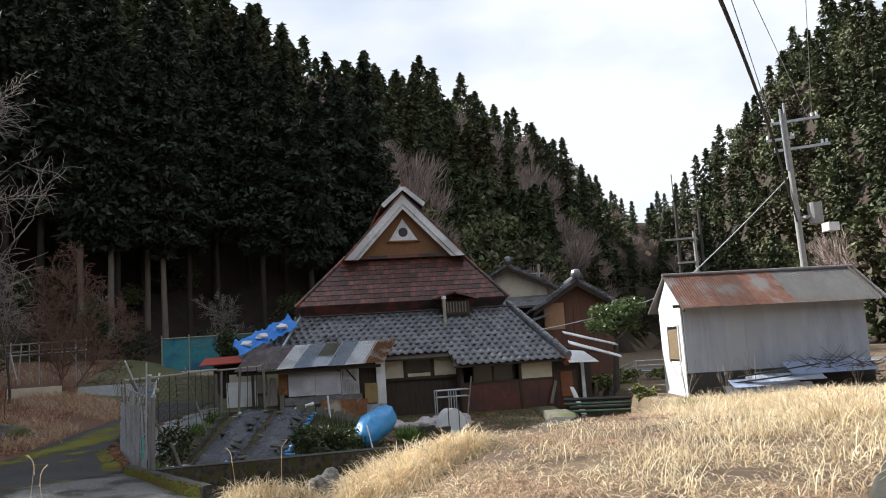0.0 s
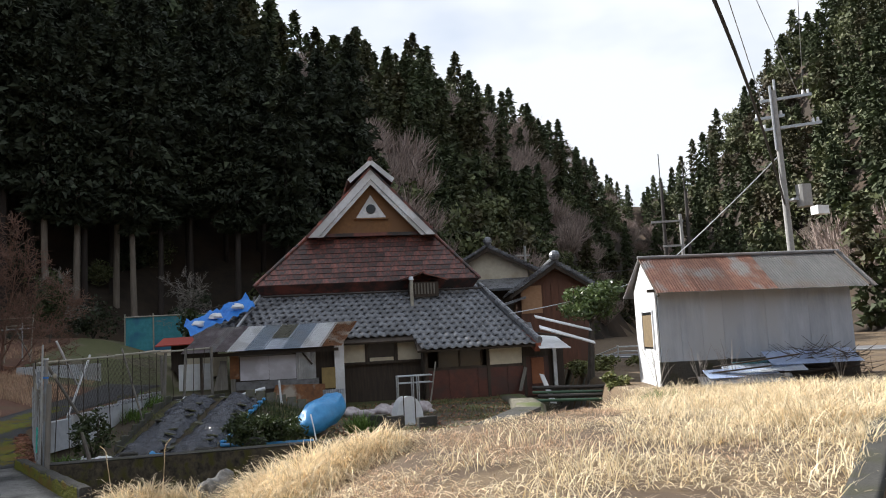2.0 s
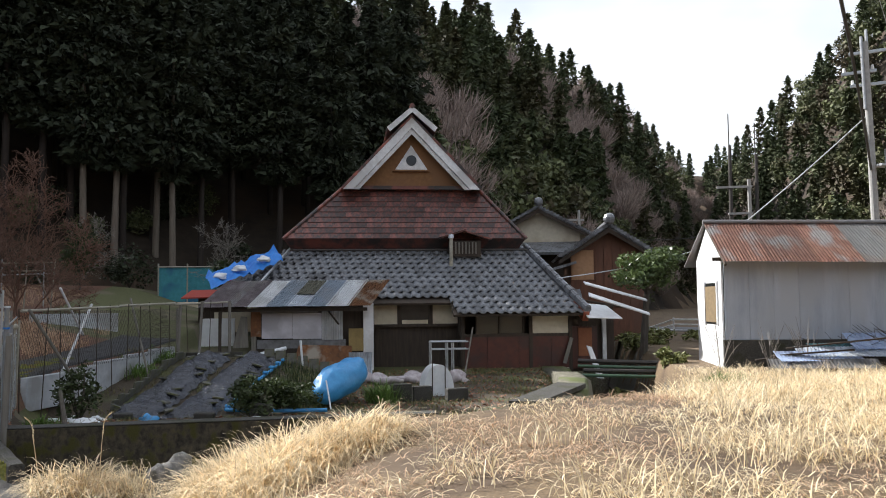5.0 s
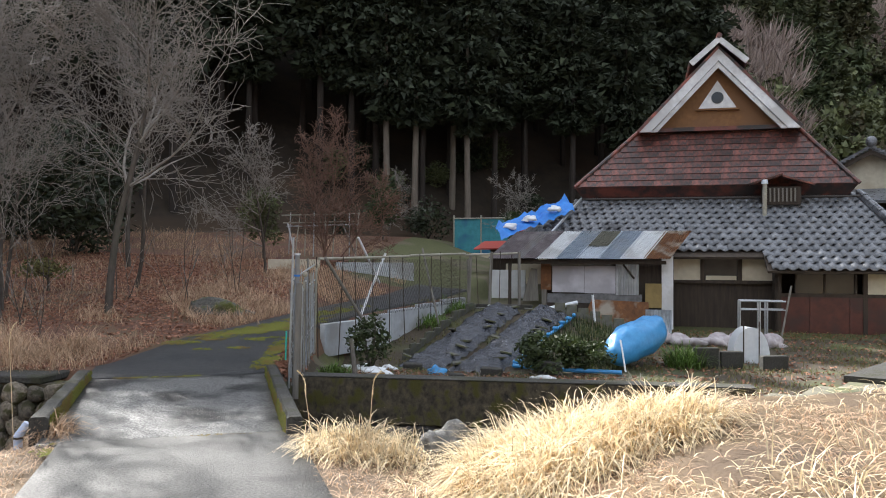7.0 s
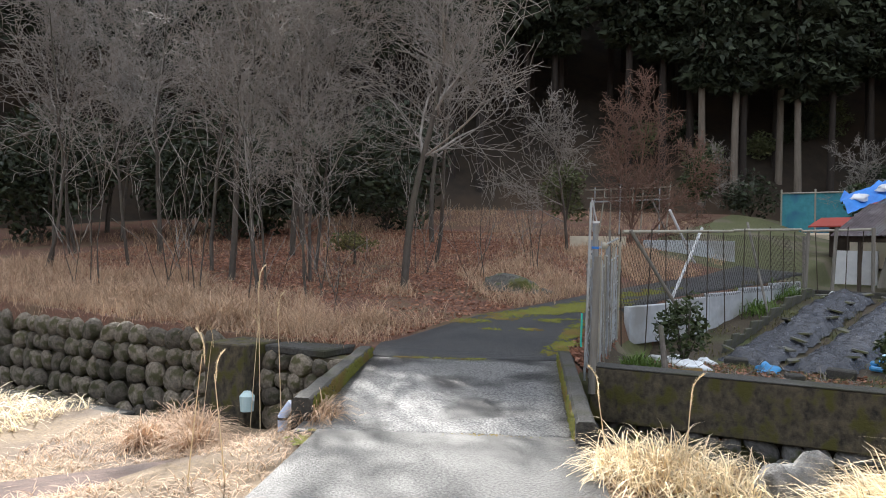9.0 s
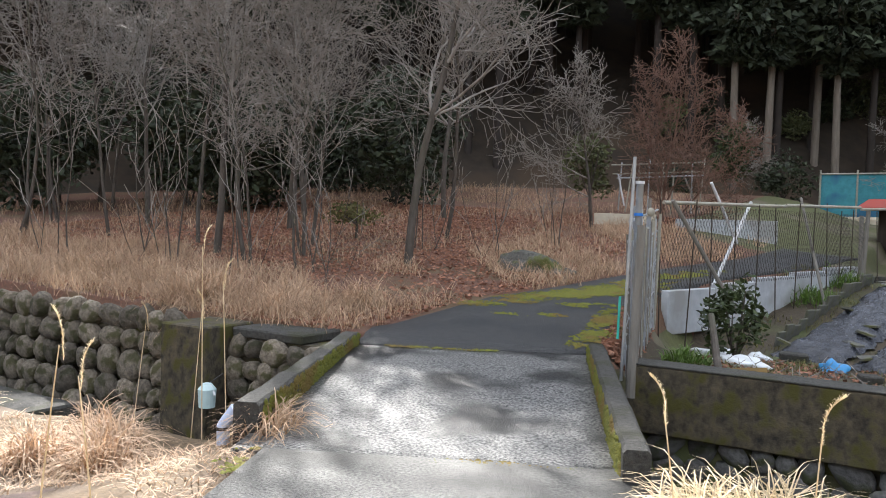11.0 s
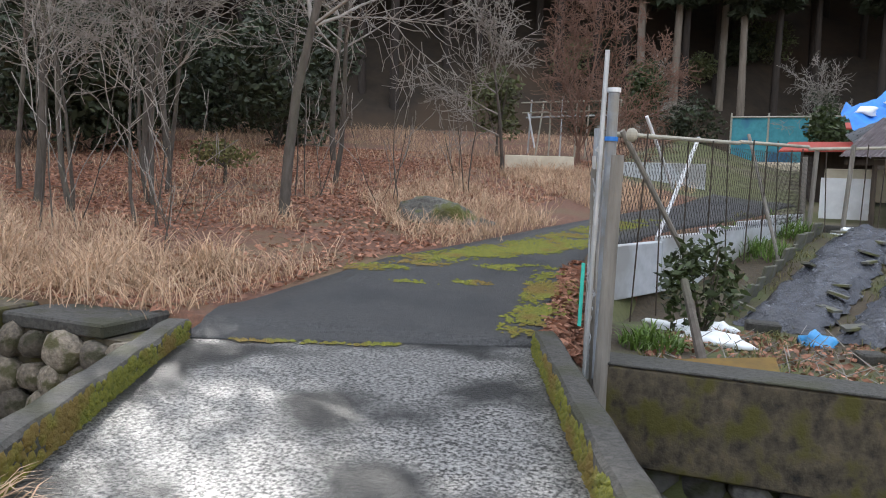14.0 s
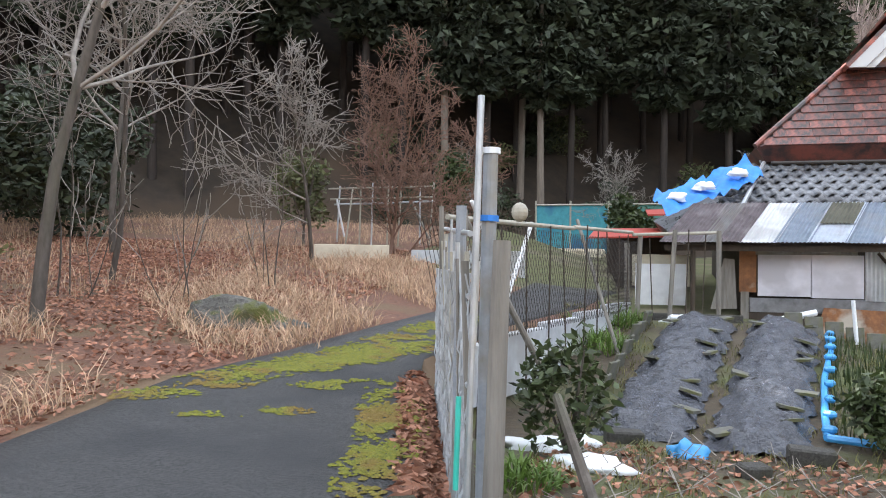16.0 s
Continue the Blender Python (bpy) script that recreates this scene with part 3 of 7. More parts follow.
# the bank beside the farmhouse
bk = thing("retaining_wall_house", Matrix(), "mossy old stone bank in front of the farmhouse", "wall", kind="structure")
bank = [(6.2, 19.75), (8.0, 21.3), (9.6, 23.0), (11.2, 25.4), (12.4, 28.2), (12.9, 31.5)]
bm = bmesh.new()
n = 40
ring = []
for i in range(n + 1):
    t = i / n * (len(bank) - 1)
    x, y = np.interp(t, range(len(bank)), [p[0] for p in bank]), np.interp(t, range(len(bank)), [p[1] for p in bank])
    top = -0.22 + 0.05 * math.sin(i * 1.3) + (0.1 if i > 26 else 0)
    w = 0.05 * math.sin(i * 0.9)
    nrm = Vector((-0.75, 0.66, 0))
    ring.append([bm.verts.new(Vector((x, y, z)) + nrm * o) for o, z in ((-0.25 + w, -2.0), (-0.12 + w, -0.9), (-0.02 + w, top - 0.05), (0.12, top), (0.9, top - 0.02), (1.0, -1.0))])
for p, q in zip(ring, ring[1:]):
    for k in range(5):
        bm.faces.new((p[k], q[k], q[k + 1], p[k + 1]))
bmesh.ops.recalc_face_normals(bm, faces=bm.faces)
part("bank", bm, mat("mossy_bank_stone", (0.05, 0.045, 0.028), (0.17, 0.16, 0.12), 0.9, 6, 0.8, c3=(0.07, 0.085, 0.02), big=0.9), bk, shade=True)
part("flat_stone", slab([(9.2, 22.9, -0.1), (11.4, 25.9, -0.05), (10.8, 26.4, -0.05), (8.6, 23.4, -0.12)], 0.12), M_CONC, bk)
# stream water
tagged(new("water", mesh_from("water", [(-60, 16.2, -1.42), (4, 17.3, -1.42), (8, 18.8, -1.42), (13.2, 25.4, -1.42), (17, 38, -1.42), (30, 66, -1.42),
                                        (26, 66, -1.42), (13, 38, -1.42), (10.6, 25.8, -1.42), (6, 20.2, -1.42), (3, 19, -1.42), (-60, 17.8, -1.42)],
                              [(0, 1, 10, 11), (1, 2, 9, 10), (2, 3, 8, 9), (3, 4, 7, 8), (4, 5, 6, 7)], M_WATER)), "shallow dark stream water", "water", kind="structure")

# ---- farmhouse ----
HOUSE = Matrix(((0.9968, 0.0806, 0, 8.35), (-0.0806, 0.9968, 0, 36.4), (0, 0, 1, 0), (0, 0, 0, 1)))
house = thing("farmhouse", HOUSE, "old farmhouse with steep red metal hip-and-gable roof over grey tiled eaves", "house")


def hpart(name, bm, material, label="", parent=None, shade=False):
    return part(name, bm, material, parent or house, label, shade)


hpart("core_wall", box(-5.2, 5.5, -2.3, 11.5, -0.8, 2.5), M_DARKWOOD)
hpart("neck_wall", box(-4.3, 4.3, 0.45, 11.2, 3.0, 4.6), M_DARKWOOD)
# upper roof
SLOPE = math.atan2(2.2, 1.45)
bm = bmesh.new()
e0, e1, rz, gc, ec = 4.67, 2.62, 9.42, 0.21, -0.08          # half widths, ridge height, middle of the gable and of the eaves
pts = [bm.verts.new(p) for p in ((ec - e0, 0, 4.55), (ec + e0, 0, 4.55), (gc + e1, 1.45, 6.75), (gc - e1, 1.45, 6.75), (gc, 1.45, rz), (gc, 10.6, rz), (ec - e0, 12, 4.55), (ec + e0, 12, 4.55),
                                 (ec - e0 + 0.25, 0.25, 4.2), (ec + e0 - 0.25, 0.25, 4.2), (ec - e0 + 0.25, 11.8, 4.2), (ec + e0 - 0.25, 11.8, 4.2))]
for f in ((0, 1, 2, 3), (3, 2, 4), (1, 7, 5, 4, 2), (6, 0, 3, 4, 5), (7, 6, 5), (8, 9, 1, 0), (9, 11, 7, 1), (10, 8, 0, 6), (11, 10, 6, 7), (8, 10, 11, 9)):
    bm.faces.new([pts[i] for i in f])
bmesh.ops.recalc_face_normals(bm, faces=bm.faces)
upper = hpart("upper_roof", bm, M_SHINGLE, "rusty dark red metal shingle roof")
for s in (-1, 1):
    hpart("hip_cap", rod((ec + s * (e0 + 0.02), -0.03, 4.56), (gc + s * (e1 + 0.02), 1.42, 6.80), 0.07), M_SHINGLE, "", upper)
# gable
def gpart(name, bm, material, label="", parent=None):
    bmesh.ops.translate(bm, verts=bm.verts, vec=(gc, 0, 0))
    return hpart(name, bm, material, label, parent)


gpart("gable_wall", prism([(-2.35, 6.72), (2.35, 6.72), (0, 9.0)], 1.25, 1.44), M_OCHRE, "ochre clay gable wall")
gpart("gable_sill", box(-2.6, 2.6, 1.05, 1.25, 6.62, 6.76), M_SHINGLE)
for s in (-1, 1):
    for nm, o0, o1, y0, y1, zs in (("bargeboard", 0.0, 0.30, 0.72, 0.84, 0), ("bargeboard_inner", 0.31, 0.46, 0.80, 0.90, 0)):
        a, b = math.cos(0.803), math.sin(0.803)
        foot = (s * (2.72 - o0 * 1.35), 6.58)
        foot2 = (s * (2.72 - o1 * 1.35), 6.58)
        top, top2 = (0, 9.46 - o0 * 1.40), (0, 9.46 - o1 * 1.40)
        gpart(nm, prism([foot, top, top2, foot2] if s < 0 else [foot2, top2, top, foot], y0, y1), M_WHITE, "white-painted bargeboard")
    gpart("roof_verge", prism([(s * 2.80, 6.66), (0, 9.58), (0, 9.46), (s * 2.72, 6.58)], 0.70, 1.5), M_SHINGLE)
vent = gpart("gable_vent", prism([(-0.66, 7.42), (0.66, 7.42), (0, 8.42)], 1.16, 1.26), M_WHITE, "white triangular gable vent")
bm = bmesh.new()
bmesh.ops.create_cone(bm, cap_ends=True, segments=24, radius1=0.21, radius2=0.21, depth=0.05, matrix=pose(0, 1.15, 7.80, 90))
gpart("vent_hole", bm, M_GLASS, "round dark vent hole", vent)
gpart("vent_sill", box(-0.74, 0.74, 1.10, 1.25, 7.36, 7.42), M_OCHRE, "", vent)
# ridge cover
for s in (-1, 1):
    gpart("ridge_cover", slab([(0, 0.55, 9.78), (s * 0.98, 0.55, 8.92), (s * 0.98, 10.8, 8.92), (0, 10.8, 9.78)], 0.07), M_SHINGLE)
    gpart("ridge_cover_end", prism([(0, 9.86), (s * 1.0, 9.0), (s * 0.88, 8.84), (0, 9.62)], 0.44, 0.54), M_WHITE, "white end board of the ridge cover")
gpart("ridge_cap", rod((0, 0.4, 9.86), (0, 10.9, 9.86), 0.10), M_SHINGLE)
# smoke vent and stove pipe
dormer = hpart("smoke_vent", box(1.55, 2.75, -0.35, 0.6, 3.85, 4.45), M_DARKWOOD, "dark wooden smoke vent with slats")
for i in range(7):
    hpart("slat", box(1.75 + i * 0.13, 1.80 + i * 0.13, -0.40, -0.36, 3.95, 4.40), M_GREYWOOD, "", dormer)
for s in (-1, 1):
    hpart("vent_roof", slab([(2.15, -0.6, 4.82), (2.15 + s * 1.0, -0.6, 4.52), (2.15 + s * 1.0, 0.6, 4.55), (2.15, 0.6, 4.9)], 0.06), M_SHINGLE, "", dormer)
pipe = hpart("stove_pipe", rod((1.55, -0.75, 3.3), (1.55, -0.75, 4.55), 0.07, sides=12), M_BAMBOO, "pale stove pipe")
hpart("pipe_cap", rod((1.55, -0.75, 4.52), (1.55, -0.75, 4.66), 0.11, 0.09, sides=12), M_ZINC, "", pipe)
hpart("gutter", rod((-4.4, -0.1, 4.12), (4.6, -0.1, 4.12), 0.04), M_DARKMETAL)
# lower roof underlay: front, right and left sides
K = 0.521                                           # rise over run of the tiled eaves


def eave_z(y):
    return 1.70 + K * (y + 4.1)


hpart("eave_board_right", slab([(1.2, -4.06, eave_z(-4.06) - 0.04), (5.72, -4.06, eave_z(-4.06) - 0.04), (4.75, 0.5, eave_z(0.5) - 0.04), (1.2, 0.5, eave_z(0.5) - 0.04)], 0.08), M_DARKWOOD)
hpart("eave_board_left", slab([(-6.5, -3.28, eave_z(-3.28) - 0.04), (1.2, -3.28, eave_z(-3.28) - 0.04), (1.2, 0.5, eave_z(0.5) - 0.04), (-4.75, 0.5, eave_z(0.5) - 0.04)], 0.08), M_DARKWOOD)
hpart("side_roof_right", slab([(5.78, -4.1, 1.68), (7.3, 2.0, 2.6), (7.0, 11, 2.7), (4.7, 0.5, 4.1)], 0.1), M_TILE)
hpart("side_roof_left", slab([(-4.75, 0.5, 4.1), (-7.0, 10, 2.7), (-7.2, 0.0, 2.7), (-6.55, -3.3, 2.1)], 0.1), M_TILE)
hip = hpart("hip_ridge", rod((5.80, -4.15, 1.80), (4.72, 0.5, 4.22), 0.13, sides=10), M_TILE, "row of ridge tiles on the hip")
for i in range(13):
    f = i / 13
    hpart("ridge_tile", rod((5.80 - 1.08 * f, -4.15 + 4.65 * f, 1.86 + 2.42 * f), (5.80 - 1.08 * (f + 0.09), -4.15 + 4.65 * (f + 0.09), 1.86 + 2.42 * (f + 0.09)), 0.13, 0.105, sides=10), M_TILE, "", hip)
hpart("verge_tile", slab([(5.66, -4.16, 1.73), (5.86, -4.16, 1.72), (5.66, -3.1, 2.34), (5.46, -3.1, 2.34)], 0.35), M_TILE_RED, "red-brown verge tile")
hpart("down_pipe", rod((-5.35, -3.0, 2.75), (-4.55, 0.1, 4.15), 0.05), M_STEEL, "grey drain pipe lying on the tiles")
# front wall, right part
Y = -3.3
hpart("plaster_panel", box(4.02, 5.32, Y - 0.02, Y + 0.1, 0.93, 1.92), M_PLASTER, "cream plaster panel")
hpart("sill_beam", box(1.55, 5.45, Y - 0.06, Y + 0.1, 0.90, 1.0), M_DARKWOOD)
for i, (x0, x1) in enumerate(((1.62, 2.45), (2.46, 3.55), (3.56, 4.70), (4.71, 5.42))):
    hpart("wall_sheet", box(x0, x1, Y - 0.03 - 0.004 * i, Y + 0.1, -0.2, 0.9), M_REDPANEL, "red-brown painted metal sheet")
hpart("base_strip", box(3.7, 5.45, Y - 0.05, Y + 0.1, -0.36, -0.2), M_PLASTER)
hpart("base_strip_grey", box(1.6, 3.69, Y - 0.05, Y + 0.1, -0.4, -0.2), M_CONC_DARK)
win = hpart("window", box(2.05, 3.75, Y + 0.03, Y + 0.08, 1.0, 1.78), M_GLASS, "dark sliding window")
for x in (2.05, 2.86, 3.70):
    hpart("window_frame", box(x, x + 0.06, Y - 0.03, Y + 0.06, 1.0, 1.78), M_DARKWOOD, "", win)
hpart("window_head", box(2.0, 3.8, Y - 0.04, Y + 0.06, 1.78, 1.86), M_DARKWOOD, "", win)
for x in (1.55, 3.92, 5.33):
    hpart("post", box(x, x + 0.12, Y - 0.07, Y + 0.1, -0.4, 2.0), M_DARKWOOD)
hpart("leaning_board", slab([(5.05, Y - 0.25, -0.02), (5.18, Y - 0.25, -0.05), (5.48, Y - 0.1, 0.82), (5.36, Y - 0.1, 0.86)], 0.03), M_GREYWOOD, "grey board leaning on the wall")
# front wall, left part
Y2 = -2.75
hpart("plaster_left", box(-1.42, -0.62, Y2, Y2 + 0.12, 1.36, 2.35), M_PLASTER, "cream plaster panel")
hpart("plaster_mid", box(0.62, 1.62, Y2, Y2 + 0.12, 1.36, 2.35), M_PLASTER, "cream plaster panel")
hpart("lintel", box(-1.45, 1.65, Y2 - 0.05, Y2 + 0.1, 1.26, 1.36), M_DARKWOOD)
win2 = hpart("window", box(-0.5, 0.5, Y2 + 0.05, Y2 + 0.1, 1.36, 2.3), M_GLASS, "dark window")
for x in (-0.62, 0.5):
    hpart("window_frame", box(x, x + 0.12, Y2 - 0.03, Y2 + 0.1, 1.36, 2.3), M_DARKWOOD, "", win2)
hpart("window_sill", box(-0.45, 0.45, Y2 - 0.05, Y2 + 0.04, 1.37, 1.50), M_PLASTER, "", win2)
hpart("doorway", box(-1.4, 1.55, Y2 + 0.1, Y2 + 0.2, -0.3, 1.26), M_DARKWOOD)
hpart("side_return", box(1.5, 1.6, Y, Y2 + 0.1, -0.3, 1.9), M_DARKWOOD)
# annex at the right end
ax = hpart("annex", box(5.5, 7.2, -2.6, 4.0, -0.4, 1.9), M_DARKWOOD, "dark lean-to at the end of the house")
hpart("annex_door", box(5.55, 6.55, -2.68, -2.62, -0.3, 1.2), M_REDPANEL, "", ax)
hpart("orange_board", box(5.85, 6.35, -2.72, -2.685, 0.15, 1.15), mat("orange_board", (0.26, 0.09, 0.04), (0.38, 0.15, 0.07), 0.7, 5, 0.1), "orange-brown board", ax)
hpart("white_post", box(6.72, 6.86, -2.8, -2.7, -0.1, 1.75), M_WHITE, "", ax)
hpart("white_awning", slab([(5.75, -4.3, 1.55), (7.0, -4.2, 1.50), (6.8, -3.0, 1.95), (5.75, -3.0, 2.05)], 0.03), M_SHEETWHITE, "white sheet awning", ax)
hpart("pale_board", slab([(5.9, -4.0, 2.28), (7.9, -4.4, 1.62), (7.95, -4.15, 1.70), (5.95, -3.75, 2.40)], 0.04), M_SHEETWHITE, "long pale plank", ax)
hpart("pale_board", slab([(6.1, -2.9, 2.72), (8.3, -3.1, 2.10), (8.35, -2.75, 2.18), (6.15, -2.5, 2.82)], 0.04), M_SHEETWHITE, "long pale plank", ax)
hpart("awning_rafter", rod((5.6, -3.6, 2.15), (8.0, -3.7, 1.75), 0.04), M_DARKWOOD, "", ax)
hpart("leaning_white_board", slab([(5.95, -4.6, -0.45), (6.2, -4.55, -0.5), (5.88, -4.2, 0.55), (5.72, -4.2, 0.6)], 0.04), M_WHITE, "pale curved board leaning by the bank", ax)

# lean-to with patched tin roof
lean = thing("lean_to_shed", HOUSE, "patched lean-to shed of boards and corrugated iron", "shed")
sheets = ((0, .14, M_MAROON), (.14, .20, M_GREYROOF), (.20, .27, M_MAROON), (.27, .39, M_SHEETWHITE), (.39, .50, M_BLUEZINC), (.50, .62, M_ZINC), (.62, .74, M_BLUEZINC), (.74, .865, M_SHEETWHITE), (.865, 1.0, M_RUST))
for i, (f0, f1, m_) in enumerate(sheets):
    x0, x1 = -7.0 + 5.35 * f0, -7.0 + 5.35 * f1
    bm = corrugated(x1 - x0 + 0.06, 1.75, 0.076, 0.02, 0.004, 4)
    k = i % 3 * 0.006
    m = Matrix.Translation((x0, -5.0, 2.02 + k)) @ Matrix(((1, 0.45, 0, 0), (0, 1, 0, 0), (0, 0, 1, 0), (0, 0, 0, 1))) @ pose(0, 0, 0, 29.5)
    bmesh.ops.transform(bm, verts=bm.verts, matrix=m)
    part("roof_sheet", bm, m_, lean)
    if i == 5:
        bm = corrugated(x1 - x0 - 0.05, 0.95, 0.076, 0.02, 0.004, 1)
        bmesh.ops.transform(bm, verts=bm.verts, matrix=Matrix.Translation((0.33, 0.62, 0.385)) @ m)
        part("olive_patch", bm, mat("olive_sheet", (0.10, 0.10, 0.07), (0.20, 0.19, 0.14), 0.6, 4, 0.1), lean, "translucent olive sheet")
part("front_beam", box(-6.9, -1.7, -4.75, -4.65, 1.86, 1.97), M_DARKWOOD, lean)
part("post", rod((-6.35, -4.7, 0.3), (-6.35, -4.7, 1.95), 0.05), M_DARKWOOD, lean)
part("post", rod((-7.6, -4.9, 0.3), (-7.62, -4.9, 2.0), 0.05), M_GREYWOOD, lean)
LY = -4.2
part("rust_panel", box(-5.45, -5.13, LY - 0.05, LY + 0.05, 1.05, 1.98), M_RUST, lean, "rusted sheet panel")
part("corner_post", box(-5.42, -5.27, LY - 0.08, LY + 0.05, 0.25, 1.06), M_GREYWOOD, lean)
part("lilac_board", box(-5.10, -4.12, LY - 0.03, LY + 0.03, 0.98, 1.80), M_LILAC, lean, "pale lilac wall board")
part("lilac_board", box(-4.11, -3.18, LY - 0.036, LY + 0.03, 0.96, 1.80), M_LILAC, lean, "pale lilac wall board")
part("board_head", box(-5.15, -3.3, LY - 0.07, LY + 0.03, 1.80, 1.90), M_GREYWOOD, lean)
bm = corrugated(0.68, 1.0, 0.076, 0.02)
bmesh.ops.transform(bm, verts=bm.verts, matrix=Matrix.Translation((-3.17, LY - 0.06, 0.92)) @ pose(0, 0, 0, 90))
part("white_corrugated_sheet", bm, M_SHEETWHITE, lean)
part("brace", rod((-2.95, LY - 0.1, 1.85), (-2.62, LY - 0.1, 1.42), 0.03), M_DARKWOOD, lean)
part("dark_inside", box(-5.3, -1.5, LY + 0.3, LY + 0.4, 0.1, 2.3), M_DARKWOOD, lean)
part("yellow_board", box(-2.3, -1.82, LY - 0.1, LY - 0.05, 0.55, 1.28), mat("yellowed_board", (0.20, 0.14, 0.05), (0.34, 0.24, 0.09), 0.7, 5, 0.15), lean)
part("white_door", box(-1.82, -1.48, LY + 0.1, LY + 0.18, -0.1, 2.1), M_SHEETWHITE, lean, "white sheet-metal door")
part("grey_base_board", box(-5.25, -2.4, LY - 0.04, LY + 0.05, 0.66, 0.94), mat("dirty_grey_board", (0.08, 0.075, 0.07), (0.26, 0.26, 0.27), 0.8, 4, 0.3), lean)
part("earth_base", box(-5.3, -2.0, LY - 0.02, LY + 0.07, -0.4, 0.66), M_DARKWOOD, lean)
part("rusty_sheet", slab([(-4.1, LY - 0.25, 0.18), (-2.2, LY - 0.25, -0.05), (-2.2, LY - 0.12, 0.72), (-3.9, LY - 0.12, 0.78)], 0.02), M_RUST, lean, "rust-brown iron sheet leaning on the base")
bm = corrugated(0.75, 0.85, 0.076, 0.02)
bmesh.ops.transform(bm, verts=bm.verts, matrix=Matrix.Translation((-2.3, -5.0, -0.30)) @ pose(0, 0, 0, 80))
part("zinc_sheet", bm, M_ZINC, lean, "short galvanised sheet leaning outside")
part("plastic_curtain", slab([(-6.0, -4.4, 0.7), (-5.5, -4.4, 0.72), (-5.55, -4.35, 1.7), (-5.75, -4.35, 1.72)], 0.02), M_GREYWOOD, lean)
part("white_wall", box(-7.6, -6.4, -1.0, -0.9, 0.6, 1.6), M_SHEETWHITE, lean)

# ---- shed ----
SHED = Matrix(((0.961, 0.276, 0, 15.8), (-0.276, 0.961, 0, 26.5), (0, 0, 1, 0), (0, 0, 0, 1)))
shed = thing("shed", SHED, "blue-grey sheet-metal shed with a rusty corrugated gable roof", "shed")
for i in range(9):
    part("wall_sheet", box(0.02 + i * 0.68, 0.695 + i * 0.68, 0.0 - 0.003 * (i % 2), 0.05, 0.95, 3.35), M_SHEDWALL, shed)
part("plinth", box(-0.05, 6.2, -0.06, 0.1, -0.2, 0.98, bevel=0.02), M_CONC, shed)
part("back_wall", box(0, 6.15, 3.1, 3.2, 0.5, 3.3), M_SHEDWALL, shed)
part("end_wall", box(6.10, 6.15, 0.06, 3.1, 0.5, 3.4), M_SHEDWALL, shed)
end = part("end_wall_white", prism([(0.05, 0.0), (0.05, 3.35), (1.6, 4.35), (3.1, 3.35), (3.1, 0.0)], 0, 0.05), M_SHEETWHITE, shed, "white sheet-metal gable end")
end.matrix_basis = pose(0.0, 0, 0, 0, 0, 90)
wn_ = part("window", box(-0.075, -0.045, 0.5, 1.9, 1.4, 2.6), M_GLASS, shed, "dark window with a brown blind")
part("blind", box(-0.09, -0.078, 0.56, 1.84, 1.45, 2.5), mat("brown_blind", (0.10, 0.07, 0.035), (0.24, 0.17, 0.09), 0.8, 9, 0.2), wn_)
part("window_frame", box(-0.10, -0.045, 0.42, 0.5, 1.35, 2.65), M_WHITE, wn_)
part("window_frame", box(-0.10, -0.045, 1.9, 1.98, 1.35, 2.65), M_WHITE, wn_)
rise = math.atan2(1.28, 2.25)
for i in range(11):
    x0 = -0.12 + i * 0.62
    bm = corrugated(0.68, 2.65, 0.09, 0.02, 0.004, 3)
    m = Matrix.Translation((x0, -0.62, 3.16 - i * 0.012 + (i % 2) * 0.006)) @ pose(0, 0, 0, math.degrees(rise))
    bmesh.ops.transform(bm, verts=bm.verts, matrix=m)
    part("roof_sheet", bm, M_RUSTROOF if i < 6 else M_GREYROOF, shed)
part("back_roof", slab([(-0.14, 1.6, 4.45), (6.65, 1.6, 4.33), (6.65, 3.8, 3.2), (-0.3, 3.8, 3.2)], 0.04), M_GREYROOF, shed)
part("ridge_cap", rod((-0.16, 1.6, 4.47), (6.66, 1.6, 4.35), 0.06), M_GREYROOF, shed)
for x in (-0.08, 6.5):
    part("rafter", rod((x, -0.6, 3.07), (x, 1.6, 4.36), 0.04), M_DARKWOOD, shed)
part("eave_beam", box(-0.3, 6.4, -0.1, -0.02, 3.2, 3.3), M_DARKWOOD, shed)

# sheets, planks and brush piled before the shed
def pile_sheet(x, y, z, w, d, turn, tilt, material, label):
    t = thing("sheet", SHED @ pose(x, y, z, tilt, 0, turn), label, "sheet", "sheets piled before the shed")
    bm = corrugated(w, d, 0.09, 0.02, 0.005, 2, 0.03)
    part("sheet_body", bm, material, t)


M_PALEBLUE = mat("pale_blue_sheet", (0.42, 0.52, 0.72), (0.58, 0.67, 0.84), 0.4, 5, 0.1)
for x, y, z, w, d, turn, tilt, m_, lab in ((3.0, -1.35, 0.78, 2.8, 0.9, 3, 26, M_PALEBLUE, "pale blue plastic sheet on the pile"), (1.5, -1.6, 0.62, 2.4, 0.7, -4, 18, M_ZINC, "dull zinc sheet on the pile"),
                                          (0.9, -2.0, 0.52, 2.2, 0.6, 6, 22, M_PALEBLUE, "pale blue plastic sheet at the foot of the pile"), (2.0, -1.2, 0.74, 1.2, 0.5, 8, 20, mat("teal_sheet", (0.06, 0.2, 0.22), (0.12, 0.3, 0.32), 0.5, 5, 0.1), "teal sheet on the pile"),
                                          (0.6, -2.2, 0.36, 2.7, 0.5, -2, 25, M_GREYROOF, "grey sheet on the ground")):
    pile_sheet(x, y, z, w, d, turn, tilt, m_, lab)
